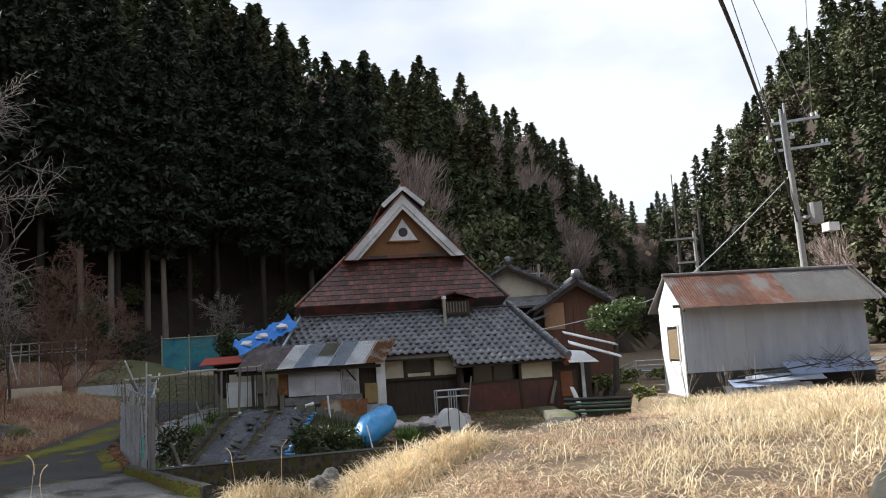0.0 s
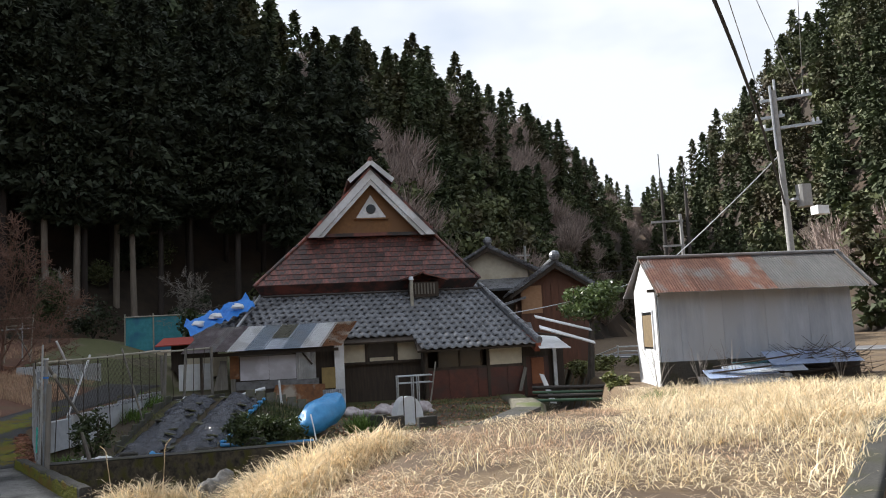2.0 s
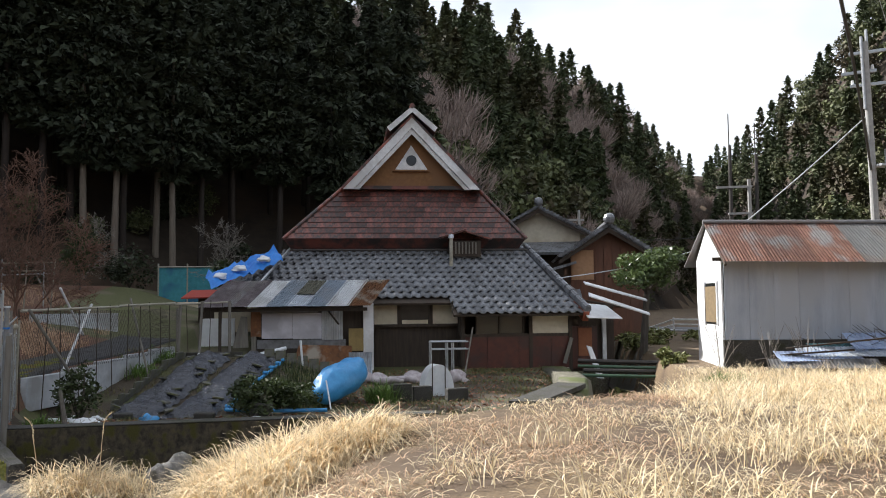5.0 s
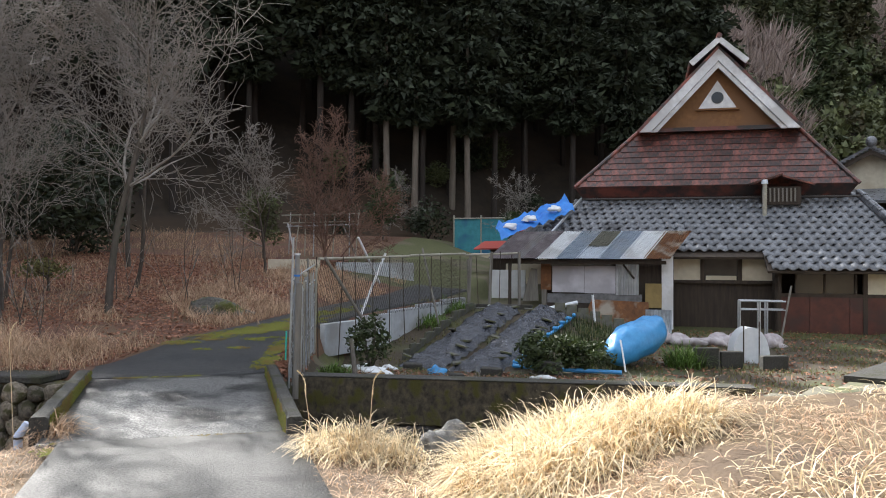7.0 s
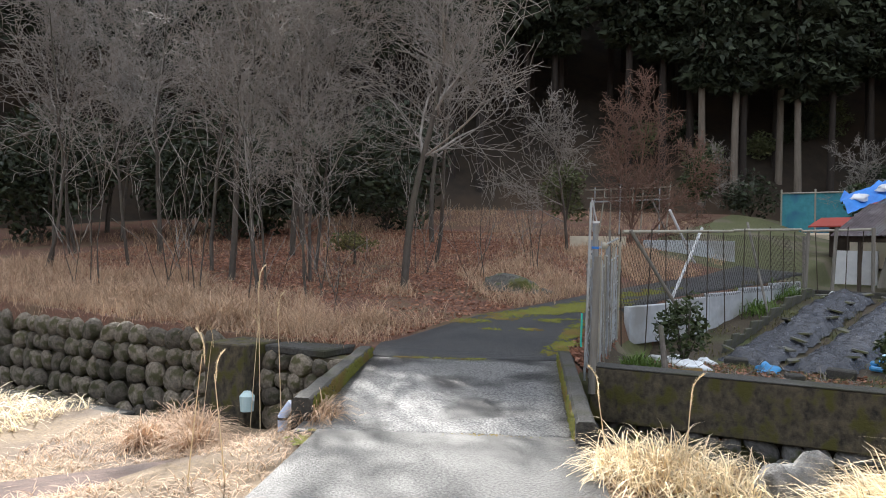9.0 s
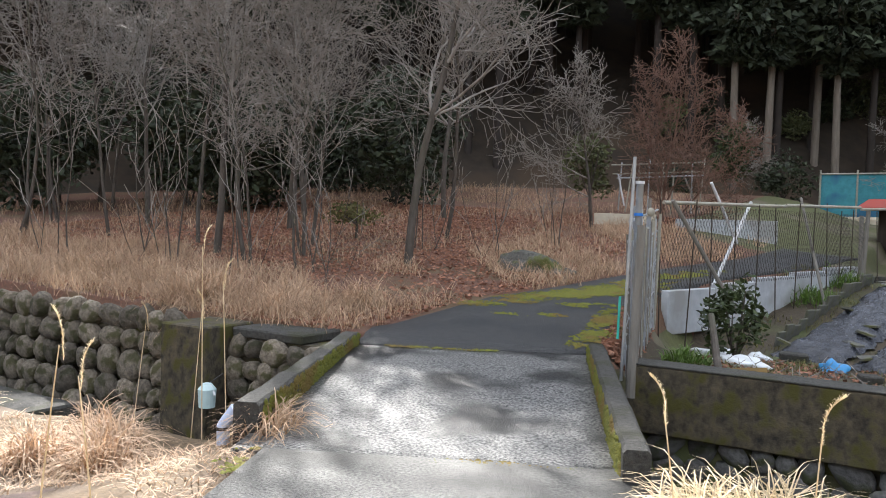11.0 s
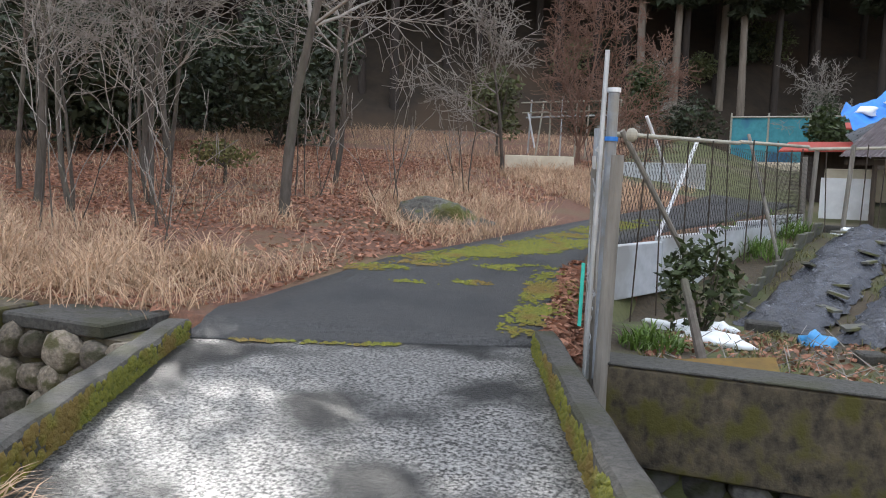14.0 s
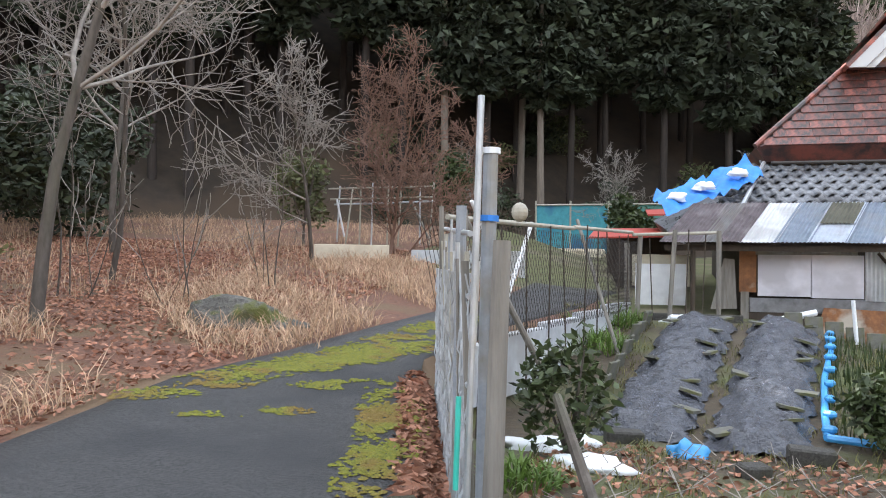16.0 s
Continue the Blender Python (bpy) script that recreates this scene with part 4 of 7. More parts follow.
for i in range(8):
    rng = random.Random(i)
    t = thing("plank", SHED @ pose(rng.uniform(0.2, 3.2), rng.uniform(-1.7, -0.6), 0.38 + 0.06 * i, 0, -rng.uniform(2, 9), rng.uniform(-12, 12)), "dark weathered plank on the pile", "plank", "planks before the shed")
    part("board", box(0, rng.uniform(1.8, 3.0), 0, 0.12, 0, 0.04, bevel=0.006), M_DARKWOOD, t)

# ---- neighbouring buildings ----
def tiled_house(name, m, w, d, h, rise_, wall, label, over=0.6):
    t = thing(name, m, label, "house")
    part("wall", box(-w / 2, w / 2, 0, d, -1.0, h), wall, t)
    part("gable", prism([(-w / 2, h), (w / 2, h), (0, h + rise_)], 0.02, 0.1), wall, t)
    for s in (-1, 1):
        k = rise_ / (w / 2)
        n = 16
        roof = part("roof", slab([(0, -over, h + rise_ + 0.15), (s * (w / 2 + over), -over, h + 0.15 - k * over), (s * (w / 2 + over), d + over, h + 0.15 - k * over), (0, d + over, h + rise_ + 0.15)], 0.12), M_TILE, t)
        for i in range(n):
            f = (i + 0.5) / n
            x, z = s * f * (w / 2 + over), h + rise_ + 0.2 - f * (rise_ + k * over)
            part("verge_tile", box(x - 0.13, x + 0.13, -over - 0.1, -over + 0.25, z - 0.08, z + 0.03), M_TILE, roof)
        part("bargeboard", prism([(0, h + rise_ + 0.05), (s * (w / 2 + over), h + 0.03 - k * over), (s * (w / 2 + over), h - 0.17 - k * over), (0, h + rise_ - 0.2)], -over + 0.02, -over + 0.1), M_DARKWOOD, t)
    ridge = part("ridge", rod((0, -over - 0.15, h + rise_ + 0.28), (0, d + over, h + rise_ + 0.28), 0.16, sides=10), M_TILE, t)
    bm = bmesh.new()
    bmesh.ops.create_uvsphere(bm, u_segments=10, v_segments=7, radius=0.28, matrix=Matrix.Translation((0, -over - 0.1, h + rise_ + 0.42)))
    part("ridge_end_tile", bm, M_TILE, ridge)
    return t


M_BARN = mat("rust_brown_boards", (0.075, 0.03, 0.018), (0.19, 0.085, 0.05), 0.8, 5, 0.3, c3=(0.12, 0.06, 0.04), big=1.2, stretch=(1, 1, 0.2))
barn = tiled_house("barn", pose(18.75, 41.8, 1.2, 0, 0, -16), 3.6, 5.0, 3.15, 1.15, M_BARN, "rust-brown boarded barn with grey tiled gable roof", 0.55)
part("clay_patch", box(-1.75, -0.7, -0.03, 0.0, 1.9, 3.3), mat("bare_clay", (0.36, 0.20, 0.11), (0.48, 0.28, 0.16), 0.9, 6, 0.2), barn, "bare orange clay wall patch")
for i in range(6):
    part("board", box(-0.62 + i * 0.4, -0.25 + i * 0.4, -0.05, -0.01, 0.6, 3.4), M_BARN, barn)
part("porch_roof", slab([(-3.0, -1.0, 2.35), (-1.6, -1.0, 2.75), (-1.6, 1.0, 2.8), (-3.0, 1.0, 2.4)], 0.12), M_TILE, barn)
h2 = tiled_house("neighbour_house", pose(18.6, 51.8, 1.2, 0, 0, -20), 4.8, 8.0, 5.0, 1.3, M_PLASTER, "cream-walled house with dark grey tiled gable roof", 0.7)
part("skirt_roof", slab([(-3.4, -1.6, 3.7), (3.4, -1.6, 3.7), (3.0, 0, 4.4), (-3.0, 0, 4.4)], 0.15), M_TILE, h2)
part("dark_front", box(-2.6, 2.6, -0.25, -0.02, 0, 3.8), M_DARKWOOD, h2)
# far road, its line and rail
strip("road_far", [(24, 56), (30, 47), (37, 41), (50, 33), (70, 24)], [(28, 60), (34, 51), (41, 45), (54, 37), (74, 28)], M_ASPHALT, 0.06, "grey asphalt road beyond the shed", "road", steps=4)
strip("road_line", [(24.2, 55.9), (30.2, 46.9), (37.2, 40.9), (50.2, 32.9), (70, 23.9)], [(24.45, 56.1), (30.45, 47.1), (37.45, 41.1), (50.45, 33.1), (70.2, 24.1)], M_ROADLINE, 0.075, "white painted edge line", "road marking", steps=4, thick=0.01)
rail = thing("guard_rail", Matrix(), "white steel guard rail along the far road", "guard rail")
pts_ = [(23.6, 55.4), (26.6, 50.9), (29.6, 46.4), (33.1, 43.3)]
for a, b in zip(pts_, pts_[1:]):
    za, zb = float(ground_z(*a)), float(ground_z(*b))
    for dz in (0.45, 0.75):
        part("rail_pipe", rod((*a, za + dz), (*b, zb + dz), 0.045), M_WHITE, rail)
    for f in (0, 0.5):
        p = (a[0] + (b[0] - a[0]) * f, a[1] + (b[1] - a[1]) * f)
        z = float(ground_z(*p))
        part("rail_post", rod((*p, z - 0.2), (*p, z + 0.85), 0.05), M_WHITE, rail)

# ---- poles and wires ----
def utility_pole(x, y, top, lean_x, label):
    z = float(ground_z(x, y))
    t = thing("utility_pole", pose(x, y, z), label, "utility pole")
    part("pole", rod((0, 0, -0.3), (lean_x, 0, top - z), 0.19, 0.12, sides=14), M_POLE, t)
    return t, z


up, z0 = utility_pole(27.25, 34.3, 12.6, -0.25, "grey concrete utility pole with crossarms and transformer")
for dz, x0, x1 in ((-0.4, -0.6, 1.6), (-1.2, -0.9, 0.4), (-1.75, -0.6, 1.9)):
    arm = part("crossarm", box(x0 - 0.2, x1 - 0.2, -0.06, 0.06, 12.6 - z0 + dz - 0.06, 12.6 - z0 + dz + 0.06, m=pose(0, 0, 0, 0, 0, -40)), M_STEEL, up)
    for x in (x0 + 0.1, x1 - 0.35, x1 - 0.15):
        part("insulator", rod((*(pose(0, 0, 0, 0, 0, -40) @ Vector((x - 0.2, 0, 0))).xy, 12.6 - z0 + dz + 0.06), (*(pose(0, 0, 0, 0, 0, -40) @ Vector((x - 0.2, 0, 0))).xy, 12.6 - z0 + dz + 0.25), 0.07, 0.05), M_SHEETWHITE, arm)
part("top_pipe", rod((-0.35, 0, 9.6), (-0.42, 0, 12.6), 0.06), M_STEEL, up)
part("top_pipe", rod((-0.12, 0, 9.6), (-0.17, 0, 12.9), 0.06), M_STEEL, up)
part("transformer", rod((0.5, -0.45, 6.9), (0.5, -0.45, 7.9), 0.33, sides=16), M_POLE, up, "grey transformer can")
part("transformer_bracket", box(-0.1, 0.5, -0.5, 0.05, 7.2, 7.3), M_STEEL, up)
part("box", box(1.3, 1.9, -0.3, 0.2, 6.6, 7.0), M_SHEETWHITE, up)
tw = thing("telephone_poles", pose(28.3, 47.1, float(ground_z(28.3, 47.1))), "pair of dark poles joined by steel crossarms", "utility pole")
for x, h in ((0.0, 10.6), (1.25, 10.0)):
    pl = part("pole", rod((x, 0 if x < 1 else -0.6, -0.3), (x + 0.1, 0 if x < 1 else -0.6, h), 0.15, 0.09, sides=10), M_DARKMETAL, tw)
    part("antenna", rod((x + 0.05, 0 if x < 1 else -0.6, h - 0.2), (x + 0.05, 0 if x < 1 else -0.6, h + 1.8), 0.03), M_DARKMETAL, pl)
part("pole", rod((0.95, -0.45, -0.3), (0.95, -0.45, 8.6), 0.12, 0.1, sides=10), M_POLE, tw)
for z in (8.2, 6.7, 6.0):
    part("crossarm", box(-0.7 if z > 8 else -0.1, 1.2, -0.12, 0.0, z - 0.06, z + 0.06, m=pose(0, 0, 0, 0, 0, -22)), M_POLE, tw)
for i, (x, y, h) in enumerate(((31.0, 78.0, 8.5), (38, 86, 8.0))):
    fp, zz = utility_pole(x, y, float(ground_z(x, y)) + h, 0.0, "distant grey utility pole with one crossarm")
    part("crossarm", box(-1.1, 0.5, -0.06, 0.06, h - 1.0, h - 0.85), M_POLE, fp)


def cable(name, a, b, r, sag, label, material=M_WIRE):
    me = bpy.data.meshes.new(name)
    bm = rod(a, b, r, r, 6, sag, 40)
    bm.to_mesh(me)
    bm.free()
    me.materials.append(material)
    tagged(new(name, me), label, "cable")


PX, PY = 27.05, 34.3
cable("cable", (PX, PY, 7.3), (-2.0, 0.5, 6.2), 0.045, -2.2, "thick black overhead cable")
cable("cable", (PX - 0.4, PY + 0.4, 12.2), (-0.97, 3.15, 15.0), 0.018, -0.3, "thin grey overhead wire", M_STEEL)
cable("cable", (PX + 0.8, PY - 0.6, 12.3), (-1.97, 4.05, 15.0), 0.014, -0.3, "thin grey overhead wire", M_STEEL)
cable("cable", (PX + 0.95, PY - 0.75, 12.3), (1.53, 0.9, 15.0), 0.012, -0.3, "thin grey overhead wire", M_STEEL)
cable("cable", (PX, PY, 9.6), (22.2, 37.6, 4.6), 0.03, 0.1, "sloping grey stay wire", M_STEEL)
cable("cable", (22.2, 37.6, 4.6), (12.9, 32.4, 2.9), 0.02, 0.2, "sloping service wire to the farmhouse", M_STEEL)
cable("cable", (29.0, 46.6, 6.0), (31.0, 78.0, 8.8), 0.03, 0.8, "sagging wire towards the far poles")

# ---- yard behind the garden ----
box_ = thing("netted_coop", pose(-2.9, 50.9, float(ground_z(-0.5, 50.9)) + 0.0), "teal netting stretched over a pole frame", "coop")
part("net_front", box(0, 3.1, 0, 0.05, 0.15, 2.2), M_TEAL, box_)
part("net_left", box(0, 0.05, 0.06, 3.0, 0.15, 2.2), M_TEAL, box_)
part("net_right", box(3.12, 5.4, 0, 0.05, 0.3, 2.25), mat("green_netting", (0.05, 0.16, 0.13), (0.10, 0.27, 0.22), 0.7, 4, 0.2), box_)
for x in (0.02, 1.5, 3.1, 5.4):
    part("pole", rod((x, -0.05, -0.2), (x, -0.05, 2.4), 0.04), M_BAMBOO, box_)
part("rail", rod((0, -0.06, 2.22), (5.4, -0.06, 2.27), 0.035), M_BAMBOO, box_)
part("white_sacks", box(0.4, 3.0, -0.5, -0.1, -0.1, 0.35, bevel=0.1), M_PLASTER, box_)
hut = thing("red_roof_hut", pose(0.1, 41.0, float(ground_z(0.9, 41.0))), "small hut with a red iron roof and white walls", "hut")
part("roof", slab([(-0.6, -0.6, 1.55), (2.6, -0.6, 1.62), (2.6, 1.6, 1.95), (-0.4, 1.6, 1.9)], 0.05), M_REDROOF, hut)
part("dark_front", box(0.0, 2.0, 0.3, 0.4, 0, 1.6), M_DARKWOOD, hut)
part("white_wall", box(0.7, 2.4, -0.3, -0.2, 0.1, 1.05, bevel=0.02), M_PLASTER, hut)
part("upper_roof", slab([(1.2, 0.5, 2.3), (3.0, 0.5, 2.35), (3.0, 2.0, 2.6), (1.2, 2.0, 2.55)], 0.05), M_REDROOF, hut)
perg = thing("bean_trellis", pose(-8.0, 38.7, float(ground_z(-6.5, 39))), "trellis of weathered bamboo and white pipes", "trellis")
rng = random.Random(5)
for i in range(8):
    x = i * 0.42 + rng.uniform(-0.05, 0.05)
    part("pole", rod((x, rng.uniform(-0.2, 0.6), -0.2), (x + rng.uniform(-0.06, 0.06), rng.uniform(-0.2, 0.6), 1.5 + rng.uniform(0, 0.35)), 0.025), M_BAMBOO if i % 3 else M_STEEL, perg)
for z in (1.2, 1.32, 1.62):
    part("rail", rod((-0.1, rng.uniform(-0.2, 0.6), z), (3.1, rng.uniform(-0.2, 0.6), z + 0.06), 0.025), M_STEEL if z < 1.3 else M_BAMBOO, perg)
part("brace", rod((2.4, 0, 1.3), (3.1, -0.6, 0.1), 0.03), M_GREYWOOD, perg)
part("brace", rod((0.2, -0.2, 1.3), (0.45, -0.2, 0.2), 0.03), M_WHITE, perg)


def low_wall(name, a, b, z, h, label, material=M_CONC):
    w = thing(name, Matrix(), label, "wall", kind="structure")
    d = Vector((b[0] - a[0], b[1] - a[1], 0))
    turn = math.degrees(math.atan2(d.y, d.x))
    m = pose(a[0], a[1], 0, 0, 0, turn)
    bm = bmesh.new()
    n = max(1, int(d.length / 1.2))
    for i in range(n):
        f = (i + 0.5) / n
        add_box(bm, d.length * i / n + 0.006, d.length * (i + 1) / n - 0.006, -0.07, 0.07, z[0] - 0.6, z[0] + (z[1] - z[0]) * f + h, m, 0.012)
    part("blocks", bm, material, w)


M_PIPE = mat("weathered_grey_pipe", (0.16, 0.18, 0.20), (0.34, 0.36, 0.39), 0.5, 9, 0.15, c3=(0.22, 0.21, 0.19), big=3.0)
M_PALECONC = mat("pale_concrete_board", (0.36, 0.38, 0.40), (0.52, 0.54, 0.56), 0.85, 6, 0.2, c3=(0.33, 0.33, 0.32), big=1.0)
low_wall("low_wall_1", (-1.86, 24.4), (0.35, 31.2), (0.45, 0.80), 0.10, "low pale concrete board wall under the fence", M_PALECONC)
low_wall("low_wall_2", (-6.8, 33.8), (-5.1, 34.35), (1.5, 1.5), 0.45, "low cream concrete wall in the dry grass", M_PLASTER)
low_wall("low_wall_3", (-4.6, 34.5), (-1.9, 34.9), (1.35, 1.35), 0.50, "low pale concrete board wall", M_PALECONC)
low_wall("low_wall_4", (0.6, 31.3), (2.4, 31.0), (0.55, 0.55), 0.12, "low stone kerb by the yard", M_CONC)

# ---- gate and fence ----
gate = thing("net_gate", pose(0.07, 0, 0), "weathered posts and pipes wrapped in grey netting", "gate")
gz = float(ground_z(-0.9, 20.1))
part("main_post", rod((-0.76, 19.36, -0.15), (-0.72, 19.40, 1.66), 0.055, 0.045, sides=10), M_GREYWOOD, gate, "split grey timber post")
pp = part("grey_pipe", rod((-0.82, 19.52, 0.05), (-0.80, 19.54, 2.10), 0.038, sides=12), M_PIPE, gate, "weathered grey plastic pipe")
part("pipe_cap", rod((-0.80, 19.54, 2.10), (-0.80, 19.54, 2.13), 0.05, sides=12), M_PLASTICW, pp)
part("clamp", rod((-0.803, 19.535, 1.76), (-0.802, 19.535, 1.79), 0.049, sides=12), M_BLUE, pp, "blue clamp")
part("thin_pole", rod((-0.89, 19.42, 0.0), (-0.84, 19.46, 2.38), 0.018), M_STEEL, gate)
bm = bmesh.new()
bmesh.ops.create_uvsphere(bm, u_segments=10, v_segments=8, radius=0.042, matrix=Matrix.Translation((-0.64, 19.44, 1.80)) @ Matrix.Diagonal((1, 1, 1.15, 1)))
part("float_ball", bm, M_BAMBOO, gate, "small dirty white ball")
rng = random.Random(8)
for i in range(34):
    f = i / 33
    x, y = -0.90 - 0.92 * f, 19.6 + 3.9 * f
    z = float(ground_z(x, y))
    h = 1.55 + 0.12 * rng.random() + (0.25 if i in (6, 13, 24) else 0)
    m_ = (M_GREYWOOD, M_STEEL, M_BAMBOO)[i % 3]
    part("stake", rod((x + rng.uniform(-0.03, 0.03), y, z - 0.1), (x + rng.uniform(-0.05, 0.05), y + rng.uniform(-0.05, 0.05), z + h), rng.uniform(0.006, 0.015) if i % 8 else 0.022), m_, gate)
for zz in (0.3, 0.75, 1.2, 1.52):
    part("tie_rail", rod((-0.90, 19.55, gz + zz + 0.25), (-1.82, 23.5, gz + zz + 0.45), 0.016), M_STEEL, gate)
bm = bmesh.new()
for i in range(260):
    f0 = i / 260
    x, y = -0.88 - 0.92 * f0, 19.58 + 3.9 * f0
    z, pv = gz + 0.1, None
    for k in range(14):
        p = Vector((x - 0.03 + rng.uniform(-0.03, 0.03), y + rng.uniform(-0.03, 0.03), gz + 0.2 + 0.105 * k))
        if pv:
            add_rod(bm, pv, p, 0.0055, sides=3)
        pv = p
part("netting", bm, M_PALECONC, gate, "loose hanging grey netting")
part("lower_pole", rod((-1.05, 20.1, gz), (-1.04, 20.1, gz + 1.95), 0.03, sides=10), M_PIPE, gate, "weathered grey plastic pipe")
part("lower_pole", rod((-1.40, 21.7, gz), (-1.38, 21.7, gz + 1.85), 0.03, sides=10), M_PIPE, gate, "weathered grey plastic pipe")
part("green_rope", rod((-0.93, 19.38, 0.45), (-0.92, 19.38, 0.9), 0.014), mat("green_rope", (0.02, 0.35, 0.28), (0.05, 0.5, 0.4), 0.6, 9, 0.1), gate)

fence = thing("garden_fence", Matrix(), "bean-pole fence with sagging net round the vegetable garden", "fence")
line = [(-1.72, 23.7), (-1.15, 25.6), (-0.55, 27.6), (0.0, 29.4), (0.42, 31.0), (1.2, 31.2), (2.0, 31.3)]
for i in range(17):
    t = i / 16 * (len(line) - 1)
    x, y = np.interp(t, range(len(line)), [p[0] for p in line]), np.interp(t, range(len(line)), [p[1] for p in line])
    z = float(ground_z(x + 0.1, y))
    thick = 0.045 if i in (11, 13, 16) else 0.011
    part("stake", rod((x, y, z - 0.1), (x + rng.uniform(-0.1, 0.1), y + rng.uniform(-0.1, 0.1), 2.05 + 0.1 * t / 6 + rng.uniform(-0.05, 0.1)), thick), M_DARKWOOD if thick < 0.03 else M_GREYWOOD, fence)
for a, b, zz in ((0, 2, 2.02), (2, 4, 2.1), (4, 6, 2.12)):
    part("top_rail", rod((*line[a], zz), (*line[b], zz + 0.06), 0.03, sides=8), M_BAMBOO, fence)
part("white_pole", rod((-1.62, 26.3, 0.35), (-1.16, 27.45, 2.15), 0.032), M_WHITE, fence, "white diagonal pole")
part("white_pole", rod((-2.3, 29.0, 2.6), (-1.9, 29.9, 1.3), 0.032), M_WHITE, fence, "white diagonal pole")
part("leaning_pole", rod((-0.55, 29.3, 2.3), (0.15, 28.2, 0.1), 0.03), M_GREYWOOD, fence)
part("leaning_pole", rod((-1.55, 23.6, 2.05), (-0.75, 24.6, 0.3), 0.035), M_GREYWOOD, fence)
bm = bmesh.new()
for i in range(90):
    t = i / 90 * 4
    x, y = np.interp(t, range(len(line)), [p[0] for p in line]), np.interp(t, range(len(line)), [p[1] for p in line])
    for k in range(2):
        add_rod(bm, (x, y, 0.65 + 0.02 * t), (x + (0.18 if k else -0.18), y + (0.6 if k else -0.6), 2.0), 0.0035, sides=3)
part("net", bm, M_DARKMETAL, fence, "thin dark garden net")

# ---- vegetable garden ----
def mulch_row(ax, ay, bx, by, w, seed, label):
    rng = np.random.default_rng(seed)
    n, c = 110, 25
    V = []
    d = np.array([bx - ax, by - ay])
    side_ = np.array([d[1], -d[0]]) / np.linalg.norm(d)
    for i in range(n + 1):
        p = np.array([ax, ay]) + d * i / n
        for j in range(c):
            f = j / (c - 1) * 2 - 1
            q = p + side_ * f * w / 2 * (1 + 0.08 * math.sin(i * 0.5 + seed) + 0.05 * math.sin(i * 1.3))
            endf = min(1, i / 3, (n - i) / 3)
            z = float(ground_z(q[0], q[1])) + 0.02 + endf * (0.20 * (1 - abs(f) ** 3)) + 0.07 * noise.noise((q[0] * 3, q[1] * 2, seed)) + 0.05 * noise.noise((q[0] * 7, q[1] * 5, seed)) + 0.035 * abs(noise.noise((q[0] * 13, q[1] * 9, seed + 4)))
            V.append((q[0], q[1], z))
    F = [(i * c + j, i * c + j + 1, (i + 1) * c + j + 1, (i + 1) * c + j) for i in range(n) for j in range(c - 1)]
    t = thing("mulch_bed", Matrix(), label, "garden bed", "mulched beds")
    ob = new("film", mesh_from("film", V, F, M_MULCH, True))
    ob.parent = t
    for i in range(10):
        f = (i + 0.5 + rng.uniform(-0.4, 0.4)) / 10
        p = np.array([ax, ay]) + d * f + side_ * (w * 0.34 + rng.uniform(-0.10, 0.10)) * (1 if i % 4 else -1)
        z = float(ground_z(p[0], p[1]))
        part("weight_tile", slab([(0.14, -0.09, 0), (0.14, 0.09, 0), (-0.14, 0.09, 0.03), (-0.14, -0.09, 0.03)], 0.035), mat_weight, t).matrix_basis = pose(p[0], p[1], z + 0.20, rng.uniform(-10, 10), rng.uniform(-15, 15), rng.uniform(-40, 60))


mat_weight = mat("grey_clay_weight", (0.06, 0.06, 0.05), (0.15, 0.145, 0.12), 0.85, 8, 0.4, c3=(0.09, 0.09, 0.035), big=3)
mulch_row(0.25, 24.9, 1.65, 30.4, 1.05, 1, "raised bed under wrinkled black mulch film")
mulch_row(1.40, 24.4, 2.95, 30.3, 1.05, 2, "raised bed under wrinkled black mulch film with weights")
onion = thing("onion_bed", Matrix(), "bed of thin green onions edged with blue hose", "garden bed")
rng = np.random.default_rng(4)
V, F = [], []
for _ in range(1500):
    f, g_ = rng.random(), rng.random()
    x, y = 2.35 + 2.1 * g_ + 1.25 * f, 25.2 + 5.0 * f - 0.3 * g_
    z, k, h = float(ground_z(x, y)), len(V), rng.uniform(0.12, 0.3)
    a = rng.random() * 6.283
    dx, dy = 0.012 * math.cos(a), 0.012 * math.sin(a)
    V += [(x - dx, y - dy, z), (x + dx, y + dy, z), (x + dy * 4, y - dx * 4, z + h)]
    F.append((k, k + 1, k + 2))
ob = new("shoots", mesh_from("shoots", V, F, M_GREEN))
ob.parent, ob["kind"] = onion, "stuff"
bm = bmesh.new()
hose = [(3.6, 30.2), (3.3, 28.8), (2.85, 27.4), (2.55, 26.2), (2.3, 25.1), (2.8, 24.9), (3.5, 24.75), (4.6, 24.6)]
for a, b in zip(hose, hose[1:]):
    add_rod(bm, (*a, float(ground_z(*a)) + 0.08), (*b, float(ground_z(*b)) + 0.08), 0.045, sides=8)
part("hose", bm, M_BLUEBAG, onion, "blue hose")
for i in range(9):
    f = i / 8
    x, y = 3.6 - 1.25 * f, 30.0 - 4.8 * f
    part("blue_tie", box(-0.06, 0.06, -0.08, 0.08, 0, 0.09, m=pose(x, y, float(ground_z(x, y)) + 0.1, 0, 0, 30 * i), bevel=0.03), M_BLUEBAG, onion)


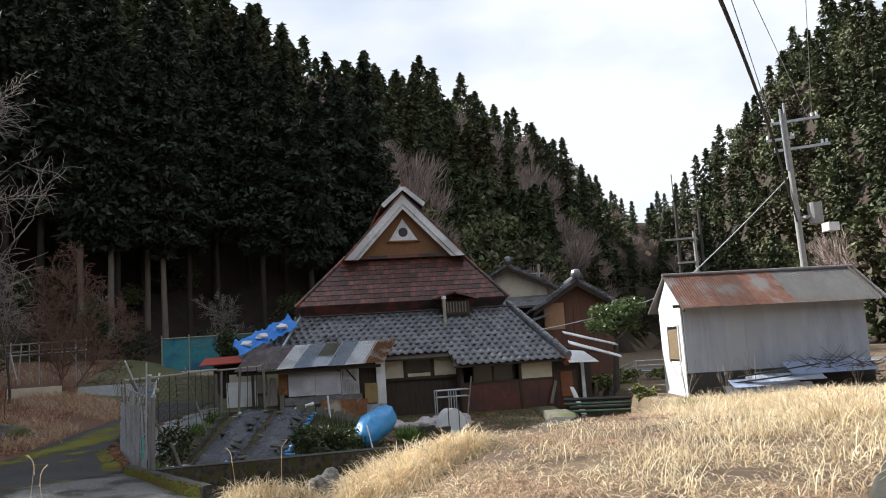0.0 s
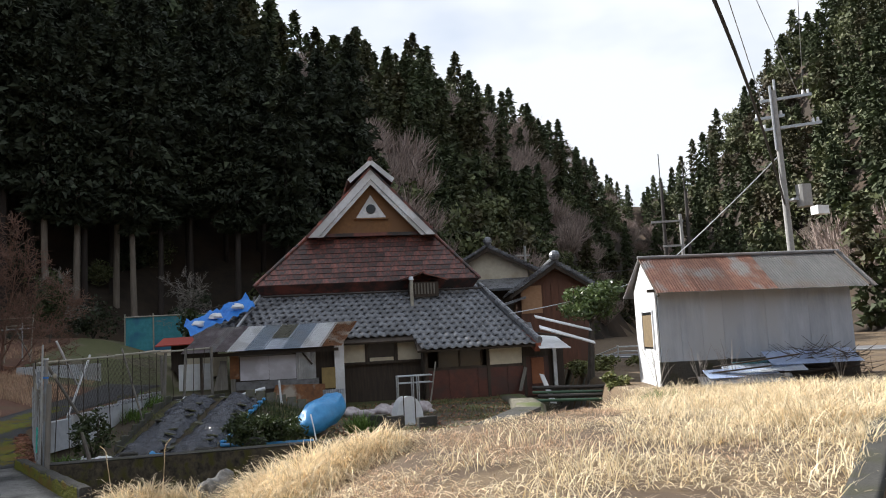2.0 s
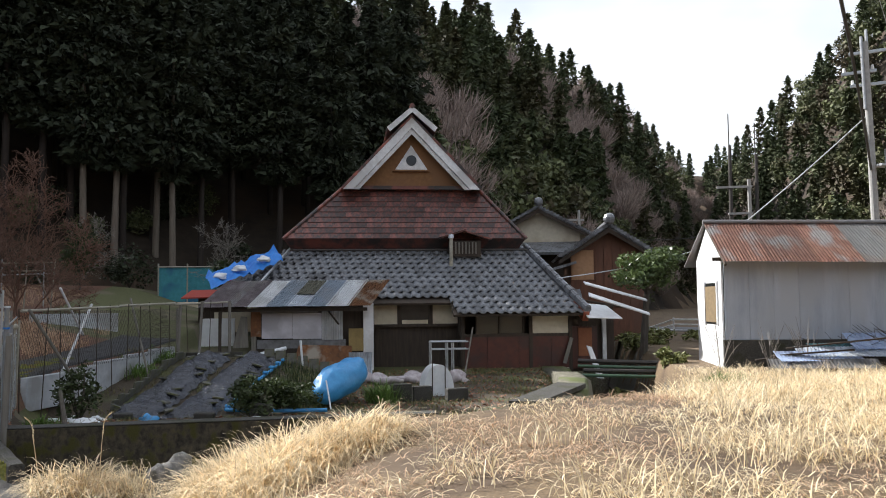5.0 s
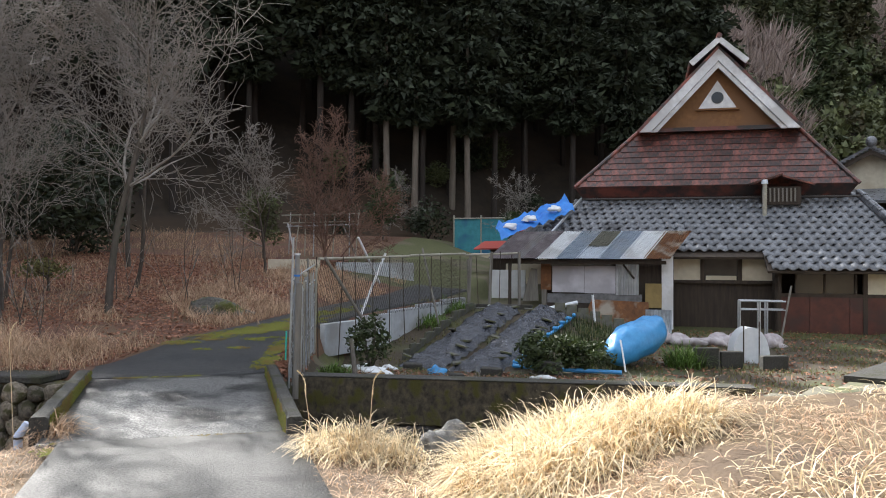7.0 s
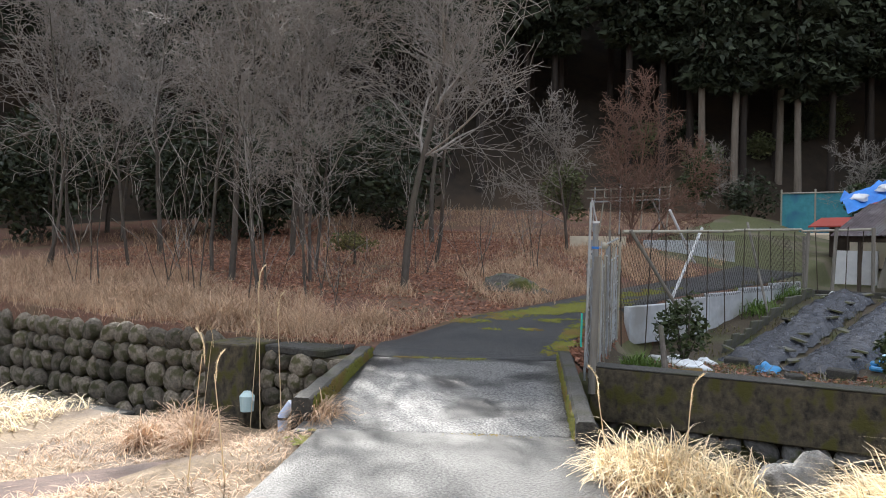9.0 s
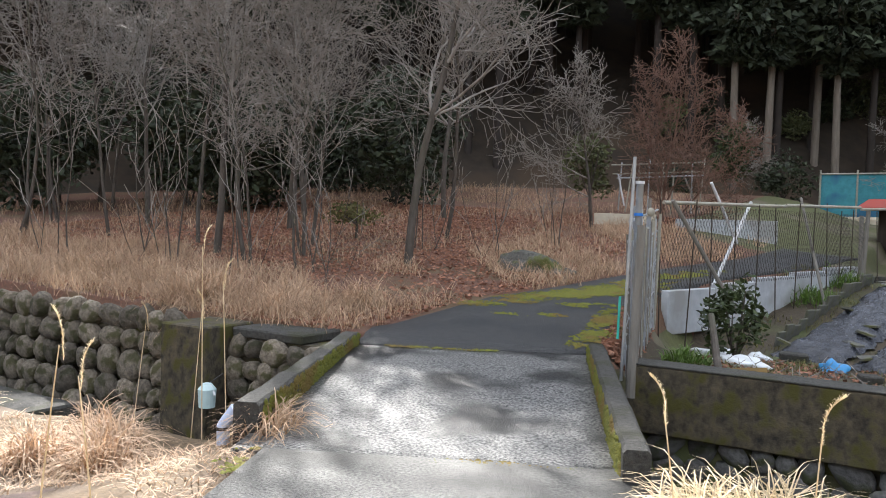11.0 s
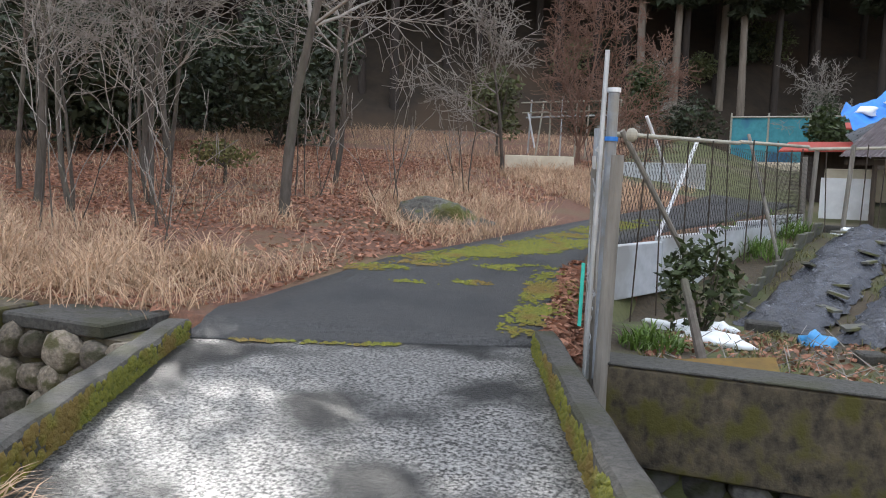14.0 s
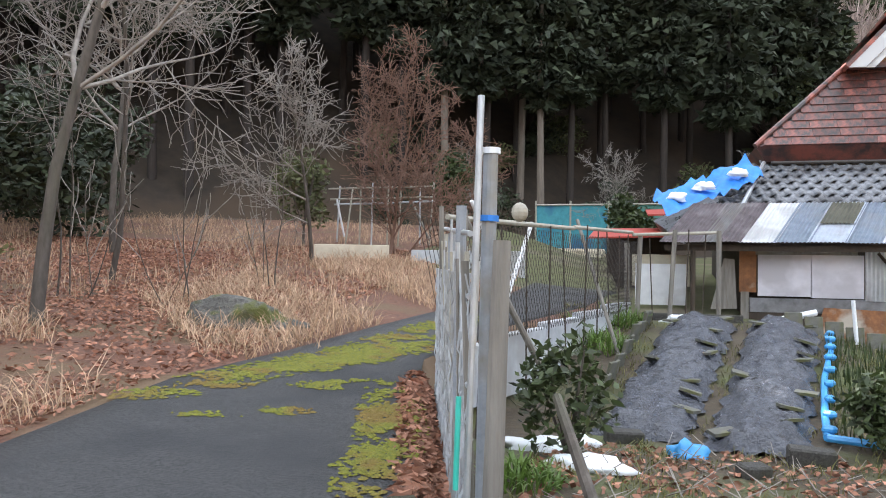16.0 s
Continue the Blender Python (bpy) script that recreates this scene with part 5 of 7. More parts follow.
def rag(name, x, y, s, material, label, cat, seed, m=None, z=None):
    bm = bmesh.new()
    bmesh.ops.create_icosphere(bm, subdivisions=3, radius=0.5)
    for v in bm.verts:
        v.co *= 1 + 0.7 * noise.noise(v.co * 2.6 + Vector((seed, 0, 0))) + (0.4 * abs(noise.noise(v.co * 5 + Vector((0, seed, 0)))) if 'boulder' in name else 0.22 * noise.noise(v.co * 8 + Vector((0, seed, 0))))
        v.co.x *= s[0]
        v.co.y *= s[1]
        v.co.z = max(-0.1, v.co.z) * s[2]
    t = part(name, bm, material, None, "", True)
    t.matrix_basis = m or pose(x, y, (float(ground_z(x, y)) if z is None else z) + 0.05 * s[2])
    return tagged(t, label, cat)


rag("plastic_rag", 0.70, 24.2, (0.42, 0.28, 0.28), M_BLUEBAG, "crumpled bright blue plastic rag on the soil", "rag", 1)
rag("white_bag", 1.25, 30.9, (0.55, 0.35, 0.30), M_PLASTICW, "crumpled white plastic bag", "bag", 2)
rag("white_bag", -0.75, 23.6, (0.8, 0.5, 0.22), M_PLASTICW, "torn white plastic sheet under the shrub", "bag", 3)
rag("white_bag", -0.35, 24.3, (0.35, 0.3, 0.2), M_PLASTICW, "crumpled white plastic bag", "bag", 4)
rag("stone_block", 1.02, 24.75, (0.2, 0.16, 0.16), M_CONC, "grey lump of concrete between the beds", "stone", 5)
rag("mossy_boulder", -4.7, 25.3, (1.35, 0.7, 0.55), mat("mossy_rock", (0.04, 0.038, 0.032), (0.19, 0.18, 0.16), 0.92, 14, 1.0, c3=(0.10, 0.105, 0.025), big=3.0, dist=0.05), "low grey boulder with moss by the lane", "boulder", 6)
rag("boulder", 2.35, 15.35, (0.55, 0.45, 0.6), M_ROCK, "rough grey boulder in the dry grass", "boulder", 7)
rag("boulder", 2.9, 14.5, (0.4, 0.4, 0.3), M_ROCK, "rough grey boulder in the dry grass", "boulder", 9)
for i, (x, y, w_, h_, tr_n) in enumerate(((0.1, 24.75, 0.42, 0.16, 12), (1.9, 24.15, 0.45, 0.2, -4), (3.1, 24.3, 0.5, 0.34, 3), (1.25, 23.55, 0.3, 0.14, 30), (2.1, 22.4, 0.4, 0.12, -20))):
    b = part("concrete_block", box(-w_ / 2, w_ / 2, -0.1, 0.1, 0, h_, bevel=0.02), M_CONC)
    b.matrix_basis = pose(x, y, float(ground_z(x, y)) - 0.02, 4, 3, tr_n)
    tagged(b, "weathered grey concrete block among the garden beds", "block", "concrete blocks")
rag("white_bag", 3.0, 23.9, (0.5, 0.3, 0.16), M_PLASTICW, "torn scraps of pale plastic film", "bag", 14)
rag("white_bag", -0.3, 22.6, (0.7, 0.35, 0.22), M_PLASTICW, "torn white plastic sheet under the shrub", "bag", 15)
# roof tiles set on edge along the garden path
for i in range(16):
    f = i / 15
    x, y = -0.3 + 1.0 * f, 25.8 + 4.8 * f
    t = thing("edging_tile", pose(x, y, float(ground_z(x, y)) - 0.05, 12, 0, 70 + 10 * math.sin(i * 3)), "old grey roof tile set upright as bed edging", "roof tile", "edging tiles")
    part("tile", box(-0.14, 0.14, -0.02, 0.02, 0, 0.30 + 0.06 * math.sin(i * 2), bevel=0.01), mat_weight, t)
for i in range(8):
    x, y = 3.2 + i * 0.33, 30.75 - 0.03 * i
    t = thing("edging_tile", pose(x, y, float(ground_z(x, y)) - 0.05, -12, 0, 3 * math.sin(i * 3)), "old grey roof tile set upright as bed edging", "roof tile", "edging tiles")
    part("tile", box(-0.15, 0.15, -0.02, 0.02, 0, 0.36, bevel=0.01), mat_weight, t)
rustplate = thing("mossy_sheet", pose(-0.1, 20.55, -0.05, 14, -6, 10), "mossy orange sheet lying behind the wall", "sheet")
part("sheet_body", box(-0.55, 0.55, -0.22, 0.22, 0, 0.03, bevel=0.008), mat("mossy_orange", (0.08, 0.05, 0.012), (0.20, 0.115, 0.022), 0.9, 6, 0.4, c3=(0.12, 0.12, 0.02), big=2), rustplate)
part("white_edge", box(-0.5, 0.6, -0.36, -0.24, -0.04, 0.0), M_PLASTICW, rustplate)
stake = part("leaning_stake", rod((0, 0, -0.1), (-0.35, 0.9, 0.62), 0.05, 0.04), M_BARK)
stake.matrix_basis = pose(-0.15, 21.0, -0.1)
tagged(stake, "short leaning wooden stake", "stake")
# wrapped bag, hoop cover and clutter before the house
bag = thing("wrapped_bundle", pose(5.0, 26.0, -0.42, 0, 0, 56), "long bundle wrapped in bright blue tarpaulin", "bundle")
bm = bmesh.new()
bmesh.ops.create_uvsphere(bm, u_segments=28, v_segments=20, radius=0.5)
for v in bm.verts:
    f = v.co.x
    v.co.x = math.copysign(abs(v.co.x * 2) ** 0.6 * 1.0, v.co.x)
    v.co.y *= 0.86
    v.co.z = (max(-0.40, v.co.z) + 0.40) * 0.86 + 0.58 * (f + 0.5)
    v.co += v.normal * (0.05 * noise.noise(v.co * 5) + 0.03 * noise.noise(v.co * 13))
part("tarpaulin", bm, M_BLUEBAG, bag, shade=True)
part("tie", rod((-1.05, -0.35, 0.05), (-0.85, -0.1, 0.7), 0.02), M_PLASTICW, bag)
dome = thing("hoop_cover", pose(7.75, 27.3, -0.42), "white plastic cover over hoops", "hoop cover")
bm = bmesh.new()
prof = [(0.42 * math.cos(a), 0.85 * math.sin(a) ** 0.8) for a in np.linspace(0, math.pi, 17)]
ra = [bm.verts.new((x, 0, z)) for x, z in prof]
rb = [bm.verts.new((x * 0.95, 0.9, z * 0.95)) for x, z in prof]
for i in range(16):
    bm.faces.new((ra[i], ra[i + 1], rb[i + 1], rb[i]))
bm.faces.new(ra)
bm.faces.new(rb[::-1])
bmesh.ops.recalc_face_normals(bm, faces=bm.faces)
part("film", bm, M_PLASTICW, dome)
for x in (-0.2, 0.15):
    part("stick", rod((x, -0.1, -0.1), (x, -0.1, 1.0), 0.015), M_DARKWOOD, dome)
for i, (x, y, w, h) in enumerate(((6.55, 26.2, 0.55, 0.5), (7.1, 26.3, 0.5, 0.42), (8.0, 26.2, 0.6, 0.35))):
    b = part("concrete_block", box(-w / 2, w / 2, -0.1, 0.1, 0, h, bevel=0.02), M_CONC)
    b.matrix_basis = pose(x, y, float(ground_z(x, y)) - 0.03, 0, 0, 8 * i)
    tagged(b, "grey concrete block set at the bed's end", "block", "concrete blocks")
M_HEAP = mat("grey_pink_sheeting", (0.22, 0.18, 0.18), (0.58, 0.53, 0.54), 0.6, 5, 0.6)
rack = thing("pipe_rack", pose(8.4, 32.1, -0.25, 0, 0, -5), "bent grey pipe rack before the dark doorway", "rack")
for x in (0, 0.55, 0.75):
    part("leg", rod((x, 0, 0), (x, 0, 1.05), 0.025), M_STEEL, rack)
    part("leg", rod((x, 0.5, 0), (x, 0.5, 1.05), 0.025), M_STEEL, rack)
for y in (0, 0.5):
    part("rail", rod((0, y, 1.05), (1.25, y, 1.05), 0.025), M_STEEL, rack)
    part("rail", rod((0, y, 0.8), (1.25, y, 0.8), 0.02), M_STEEL, rack)
part("leaning_pole", rod((1.1, -0.2, 0), (1.45, 0.3, 1.5), 0.03), M_GREYWOOD, rack)
for i, (x, y, s) in enumerate(((6.6, 30.2, 0.9), (7.4, 30.4, 1.1), (8.2, 30.5, 0.9), (5.9, 30.3, 0.8), (8.9, 30.3, 0.7))):
    rag("sheeted_mound", x, y, (s, 0.6, 0.5), M_HEAP, "heap under crumpled grey sheeting", "heap", 30 + i)
for i, (x0, z0_) in enumerate(((13.1, 0.15), (13.0, 0.0), (13.1, -0.12), (12.9, -0.25))):
    p = part("bridge_pole", rod((0, 0, 0), (3.6, -1.2 + 0.1 * i, -0.1), 0.05 if i % 2 else 0.07), (M_DARKMETAL, mat("green_pipe", (0.03, 0.07, 0.04), (0.06, 0.12, 0.07), 0.5, 5, 0.1))[i % 2])
    p.matrix_basis = pose(x0, 31.0 - 0.25 * i, z0_)
    tagged(p, "long dark pole laid across the stream", "pole", "poles across the stream")
pole_ = part("standing_pipe", rod((0, 0, 0), (-0.08, 0, 0.95), 0.035), M_PLASTICW)
pole_.matrix_basis = pose(4.2, 30.6, 0.05)
tagged(pole_, "short white standing water pipe", "pipe")
pole_ = part("fallen_pipe", rod((0, 0, 0), (1.0, 0.15, 0.22), 0.06), M_PLASTICW)
pole_.matrix_basis = pose(2.7, 31.15, 0.52)
tagged(pole_, "white pipe lying against the lean-to", "pipe")
# blue sheet and sand bags on the tiles
tarp = thing("roof_tarpaulin", HOUSE, "creased blue tarpaulin on the tiled roof held by sandbags", "tarpaulin")
n, c = 26, 8
V = []
for i in range(n + 1):
    f = i / n
    for j in range(c):
        g_ = j / (c - 1) - 0.5
        x, y = -7.0 + 2.2 * f + 0.35 * g_, -3.0 + 2.1 * f - 0.8 * g_ * (1 + 0.25 * math.sin(i * 0.7))
        V.append((x, y, 2.80 + 1.05 * f - 0.50 * g_ + 0.24 * noise.noise((x * 3, y * 3, 2)) + 0.13 * noise.noise((x * 8, y * 8, 5)) + 0.1))
F = [(i * c + j, i * c + j + 1, (i + 1) * c + j + 1, (i + 1) * c + j) for i in range(n) for j in range(c - 1)]
ob = new("sheet", mesh_from("sheet", V, F, M_BLUE, True))
ob.parent = tarp
for i, (f, o) in enumerate(((0.38, 0.0), (0.72, -0.1), (0.12, 0.15))):
    m = HOUSE @ pose(-7.0 + 2.2 * f + 0.1, -3.15 + 2.1 * f + o, 2.93 + 1.05 * f, 25, 0, 20 * i)
    rag("sandbag", 0, 0, (0.45, 0.3, 0.26), M_PLASTICW, "white sandbag weighing down the tarpaulin", "sandbag", 50 + i, m=m)
# jug and pipe under the wall
jug = thing("plastic_jug", pose(-5.40, 17.86, -0.56), "pale green-white plastic jug hanging on the pillar", "jug")
bm = bmesh.new()
bmesh.ops.create_cone(bm, cap_ends=True, segments=16, radius1=0.095, radius2=0.11, depth=0.22)
bmesh.ops.create_cone(bm, cap_ends=True, segments=16, radius1=0.11, radius2=0.05, depth=0.07, matrix=Matrix.Translation((0, 0, 0.145)))
part("body", bm, mat("pale_jug", (0.42, 0.58, 0.58), (0.60, 0.72, 0.72), 0.35, 6, 0.1), jug, shade=False)
part("handle", rod((0.05, 0, 0.17), (0.13, 0, 0.05), 0.014), M_PLASTICW, jug)
part("hook", rod((0.0, 0.02, 0.17), (0.0, 0.25, 0.26), 0.008), M_DARKMETAL, jug)
pp = thing("drain_elbow", pose(-2.62, 15.5, max(-0.1, float(ground_z(-2.62, 15.5)) + 0.10), 0, 0, 20) @ Matrix.Scale(0.62, 4), "pale blue plastic drain elbow with a black band", "pipe")
part("pipe", rod((0, 0, -0.25), (0, 0, 0.1), 0.08, sides=14), M_PALEBLUE, pp)
part("elbow", rod((0, 0, 0.08), (0.16, 0, 0.32), 0.08, 0.07, sides=14), M_PALEBLUE, pp)
part("band", rod((0, 0, 0.03), (0, 0, 0.07), 0.086, sides=14), M_DARKMETAL, pp)
slabp = part("fallen_slab", slab([(-3.6, 12.6, -0.14), (-1.4, 13.0, -0.08), (-0.9, 14.1, -0.08), (-2.6, 14.5, -0.14)], 0.2), mat("pinkish_flagstone", (0.05, 0.034, 0.029), (0.15, 0.105, 0.09), 0.9, 9, 1.0, c3=(0.075, 0.055, 0.048), big=1.5, spec=0.15))
tagged(slabp, "broad pinkish flagstone beside the lane", "slab")

# tiles of the farmhouse's lower roof, shingles of the upper one, stones of the walls
TW, TE = 0.31, 0.40


def tile_mesh():
    prof = [(0, 0.0), (0.04, 0.042), (0.085, 0.062), (0.13, 0.045), (0.18, 0.004), (0.245, -0.018), (TW + 0.01, 0.0)]
    V, F = [], []
    for x, z in prof:
        V += [(x, 0, z + 0.06), (x, TE + 0.06, z + 0.008), (x, 0, z + 0.012)]
    for i in range(len(prof) - 1):
        a, b = i * 3, i * 3 + 3
        F += [(a, b, b + 1, a + 1), (a + 2, b + 2, b, a)]
    return V, F


TV, TF = tile_mesh()
tile_me = mesh_from("tile", TV, TF, M_TILE, True)
ang = math.atan(K)
rest_v, rest_f, made_ = [], [], 0
lowroof = hpart("tile_roof", box(-4.6, 4.6, 0.3, 0.42, eave_z(0.35) - 0.05, eave_z(0.35) + 0.06), M_TILE, "grey clay pantile roof")
rng = np.random.default_rng(11)
for r in range(14):
    y = -4.1 + r * TE * math.cos(ang)
    z = eave_z(y)
    fr = (y + 4.1) / 4.6
    xr = 5.66 - 0.95 * fr
    xl = 1.2 if y < -3.35 else -6.5 + 1.75 * (y + 3.3) / 3.8
    x = xr - TW
    while x > xl - 0.1:
        m = Matrix.Translation((x, y, z)) @ pose(0, 0, 0, math.degrees(ang) + rng.uniform(-1.2, 1.2), rng.uniform(-1, 1), rng.uniform(-0.8, 0.8))
        if x > -2.2 and r < 13 and made_ < 300:
            piece("tile", tile_me, lowroof, m)
            made_ += 1
        else:
            k = len(rest_v)
            rest_v += [tuple(m @ Vector(p)) for p in TV]
            rest_f += [tuple(i + k for i in f) for f in TF]
        x -= TW
ob = new("tiles_rest", mesh_from("tiles_rest", rest_v, rest_f, M_TILE, True))
ob.parent, ob["kind"] = lowroof, "stuff"

sh = mesh_from("shingle", [(-0.5, 0, 0), (0.5, 0, 0), (0.5, 0.34, 0), (-0.5, 0.34, 0), (-0.5, 0, 0.03), (0.5, 0, 0.03), (0.5, 0.34, 0.006), (-0.5, 0.34, 0.006)],
               [(4, 5, 6, 7), (0, 1, 5, 4), (1, 2, 6, 5), (3, 0, 4, 7)], M_SHINGLE)
L = math.hypot(2.2, 1.45)
for r in range(10):
    f = r / 10
    half, mid = e0 - (e0 - e1) * (f + 0.08) - 0.02, ec + (gc - ec) * f
    n = int(round(half * 2 / 0.62))
    w = half * 2 / n
    off = (r % 2) * 0.5 * w
    for i in range(n + (1 if off else 0)):
        x0, x1 = max(-half, -half + i * w - off), min(half, -half + (i + 1) * w - off)
        piece("shingle", sh, upper, Matrix.Translation((mid + (x0 + x1) / 2, 1.45 * f - 0.02, 4.56 + 2.2 * f)) @ pose(0, 0, 0, math.degrees(SLOPE) + rng.uniform(-0.6, 0.6)) @ Matrix.Diagonal((x1 - x0 - 0.008, 0.78, 1, 1)))
stone_face(gw, -0.9, 6.2, 19.5, -1.55, -0.52, 0.34, 3, DARK_STONES, 0.0)
stone_face(sw, -13.5, -6.5, 18.30, -1.35, 0.30, 0.37, 1, STONES, 0.10)
stone_face(sw, -5.55, -4.0, 18.38, -1.3, 0.1, 0.34, 2, STONES, 0.08)

# ---- plants ----
def blades(P, length, width, bend, rng, droop=0.3, heading=None):
    """Curved grass blades at the points P; arrays or numbers for length, width and sideways bend."""
    n = len(P)
    a = rng.random(n) * 2 * math.pi if heading is None else heading + rng.normal(0, 0.55, n)
    H = np.stack([np.cos(a), np.sin(a), np.zeros(n)], -1)
    b2 = a + math.pi / 2 + rng.normal(0, 0.5, n)
    W = np.stack([np.cos(b2), np.sin(b2), np.zeros(n)], -1)
    length, width, bend = (np.broadcast_to(np.asarray(v, float), n)[:, None] for v in (length, width, bend))
    V = []
    for t, w in ((0, 1.0), (0.4, 0.9), (0.75, 0.6)):
        c = P + H * length * bend * t ** 1.8 + np.array([0, 0, 1.0]) * length * (t * np.sqrt(np.clip(1 - (0.8 * np.minimum(bend, 1.1)) ** 2, 0.03, 1)) - droop * bend * t ** 2.5)
        V += [c - W * width * w / 2, c + W * width * w / 2]
    t = 1.0
    V.append(P + H * length * bend + np.array([0, 0, 1.0]) * length * (np.sqrt(np.clip(1 - (0.8 * np.minimum(bend, 1.1)) ** 2, 0.03, 1)) - droop * bend))
    V = np.stack(V, 1).reshape(-1, 3)
    k = np.arange(n)[:, None] * 7
    F = [tuple(f) for f in np.concatenate([k + [0, 1, 3, 2], k + [2, 3, 5, 4]]).tolist()] + [tuple(f) for f in (k + [4, 5, 6]).tolist()]
    return V, F


def grass(name, P, length, width, bend, material, label, seed, kind="stuff", droop=0.3, category="grass", heading=None):
    rng = np.random.default_rng(seed)
    V, F = blades(P, length, width, bend, rng, droop, heading)
    return tagged(new(name, mesh_from(name, V.tolist(), F, material)), label, category, kind=kind)


def scatter(n, x0, x1, y0, y1, rng, test=None, lift=0.0):
    X, Y = rng.uniform(x0, x1, n), rng.uniform(y0, y1, n)
    if test is not None:
        k = test(X, Y)
        X, Y = X[k], Y[k]
    return np.stack([X, Y, ground_z(X, Y) + lift], -1)


def tussock(x, y, r, count, length, seed, label, material=M_STRAW, bend=0.95, w=0.012):
    rng = np.random.default_rng(seed)
    q, a = np.sqrt(rng.random(count)) * r, rng.random(count) * 6.283
    X, Y = x + q * np.cos(a), y + q * np.sin(a)
    P = np.stack([X, Y, ground_z(X, Y) + 0.25 * length * (1 - (q / r) ** 2) * rng.random(count)], -1)
    L = length * rng.uniform(0.6, 1.2, count) * (1 - 0.1 * (q / r) ** 2)
    grass("grass_tussock", P, L, w, rng.uniform(0.5, 1.25, count) * bend * (0.85 + 0.3 * q / r), material, label, seed, "", 0.8, heading=a + rng.normal(0, 1.25, count))


nrng = np.random.default_rng(77)


def lane_dist(X, Y):
    """Positive inside the near lane."""
    left = np.interp(Y, [-22, -6, 3, 8, 12.6, 15.2], [-6.5, -2.2, 0.2, 0.9, -0.7, -1.9])
    right = np.interp(Y, [-24, -8, 2, 8, 13, 16.2], [3.2, 4.2, 5.2, 4.6, 2.0, 0.4])
    return np.minimum(X - left, right - X)


def in_field(X, Y):
    s = stream_side(X, Y)
    sx, sy = (X - 15.8) * 0.961 - (Y - 26.5) * 0.276, (X - 15.8) * 0.276 + (Y - 26.5) * 0.961
    return (s < -1.15) & (lane_dist(X, Y) < -0.1) & ~((sx > -0.3) & (sy > -0.4))


P = scatter(80000, 2.0, 22, 6, 27, nrng, lambda X, Y: in_field(X, Y) & (X > 1.2) & (Y - 7.1 > 0.93 * (X - 5.6)) & (np.sin(X * 2.3 + Y) + np.sin(Y * 2.9 - X * 0.7) + nrng.normal(0, 0.9, len(X)) > -0.9))
brown = (P[:, 0] - 0.25 * (P[:, 1] - 12) < 8.6 + 0.8 * np.sin(P[:, 1] * 1.1)) & (np.sin(P[:, 0] * 1.1 + 1) * np.cos(P[:, 1] * 0.9) + nrng.normal(0, 0.35, len(P)) > 0.12)
for Q, m_, lab in ((P[~brown], M_STRAW, "matted pale dry straw over the field"), (P[brown], M_STRAW_RED, "matted brown weathered straw over the field")):
    grass("field_straw", Q + [0, 0, 0.02], nrng.uniform(0.10, 0.30, len(Q)), 0.012, nrng.uniform(0.9, 1.2, len(Q)), m_, lab, 1, droop=0.40)
# trodden verge along the near lane
def verge(X, Y):
    return (stream_side(X, Y) < -0.75) & (lane_dist(X, Y) < -0.04) & (lane_dist(X, Y) > -3.2) & ((X > -2.2) | (Y < 15.3))


P = scatter(26000, -5.5, 4.5, 9.5, 16.4, nrng, lambda X, Y: verge(X, Y) & ~((X > -3.0) & (X < -1.9) & (Y > 13.3) & (Y < 14.2)))
grass("verge_straw", P, nrng.uniform(0.05, 0.2, len(P)), 0.009, nrng.uniform(0.9, 1.25, len(P)), M_STRAW_RED, "trodden brown straw along the lane's verge", 31, droop=0.25)
# taller stands, thick in patches
def tall_patch(X, Y):
    v = np.sin(X * 0.9 + 0.5) * np.cos(Y * 0.8) + 0.6 * np.sin(X * 2.1 + Y * 1.7)
    return in_field(X, Y) & (v > -0.25) & (Y - 7.1 > 0.93 * (X - 5.6)) & (X - 0.25 * (Y - 12) > 8.2) & ((X - 15.8) * 0.276 + (Y - 26.5) * 0.961 < -2.6)


P = scatter(24000, 8, 24, 9, 25, nrng, tall_patch)
grass("tall_straw", P, nrng.uniform(0.25, 0.60, len(P)), 0.014, nrng.uniform(0.5, 1.2, len(P)), M_STRAW, "tall pale dry grass standing in the field", 2)
P = scatter(3500, 5.0, 12, 8, 14, nrng, lambda X, Y: in_field(X, Y) & (Y - 7.1 > 0.93 * (X - 5.6)) & (np.sin(X * 1.7) * np.cos(Y * 1.9 + 1) > 0.1))
grass("tall_straw", P, nrng.uniform(0.25, 0.5, len(P)), 0.013, nrng.uniform(0.4, 1.0, len(P)), M_STRAW, "dry grass clumps near the lane", 3)
for i, (x, y, r, n_, L_, lab) in enumerate(((3.45, 14.75, 0.95, 4200, 0.80, "large pale dry grass tussock by the stream"), (4.35, 14.75, 0.6, 1500, 0.66, "pale dry grass tussock in the field"),
                                          (1.25, 15.55, 0.55, 900, 0.55, "dry grass tussock by the bridge curb"), (1.9, 15.3, 0.4, 450, 0.5, "dry grass tussock by the bridge curb"),
                                          (3.0, 15.2, 0.5, 1200, 0.6, "pale dry grass tussock over the boulder"))):
    tussock(x, y, r, n_, L_, 20 + i, lab)
tr_ = random.Random(18)
for i in range(26):
    y = tr_.uniform(11.5, 23.0)
    x = 9.6 + 0.35 * (y - 12) + tr_.uniform(0, 4.2)
    if y - 7.1 > 0.93 * (x - 5.6) + 0.6 and (x - 15.8) * 0.276 + (y - 26.5) * 0.961 < -2.8:
        tussock(x, y, tr_.uniform(0.5, 0.9), 520, tr_.uniform(0.5, 0.8), 300 + i, "fluffy pale dry grass tussock in the field")
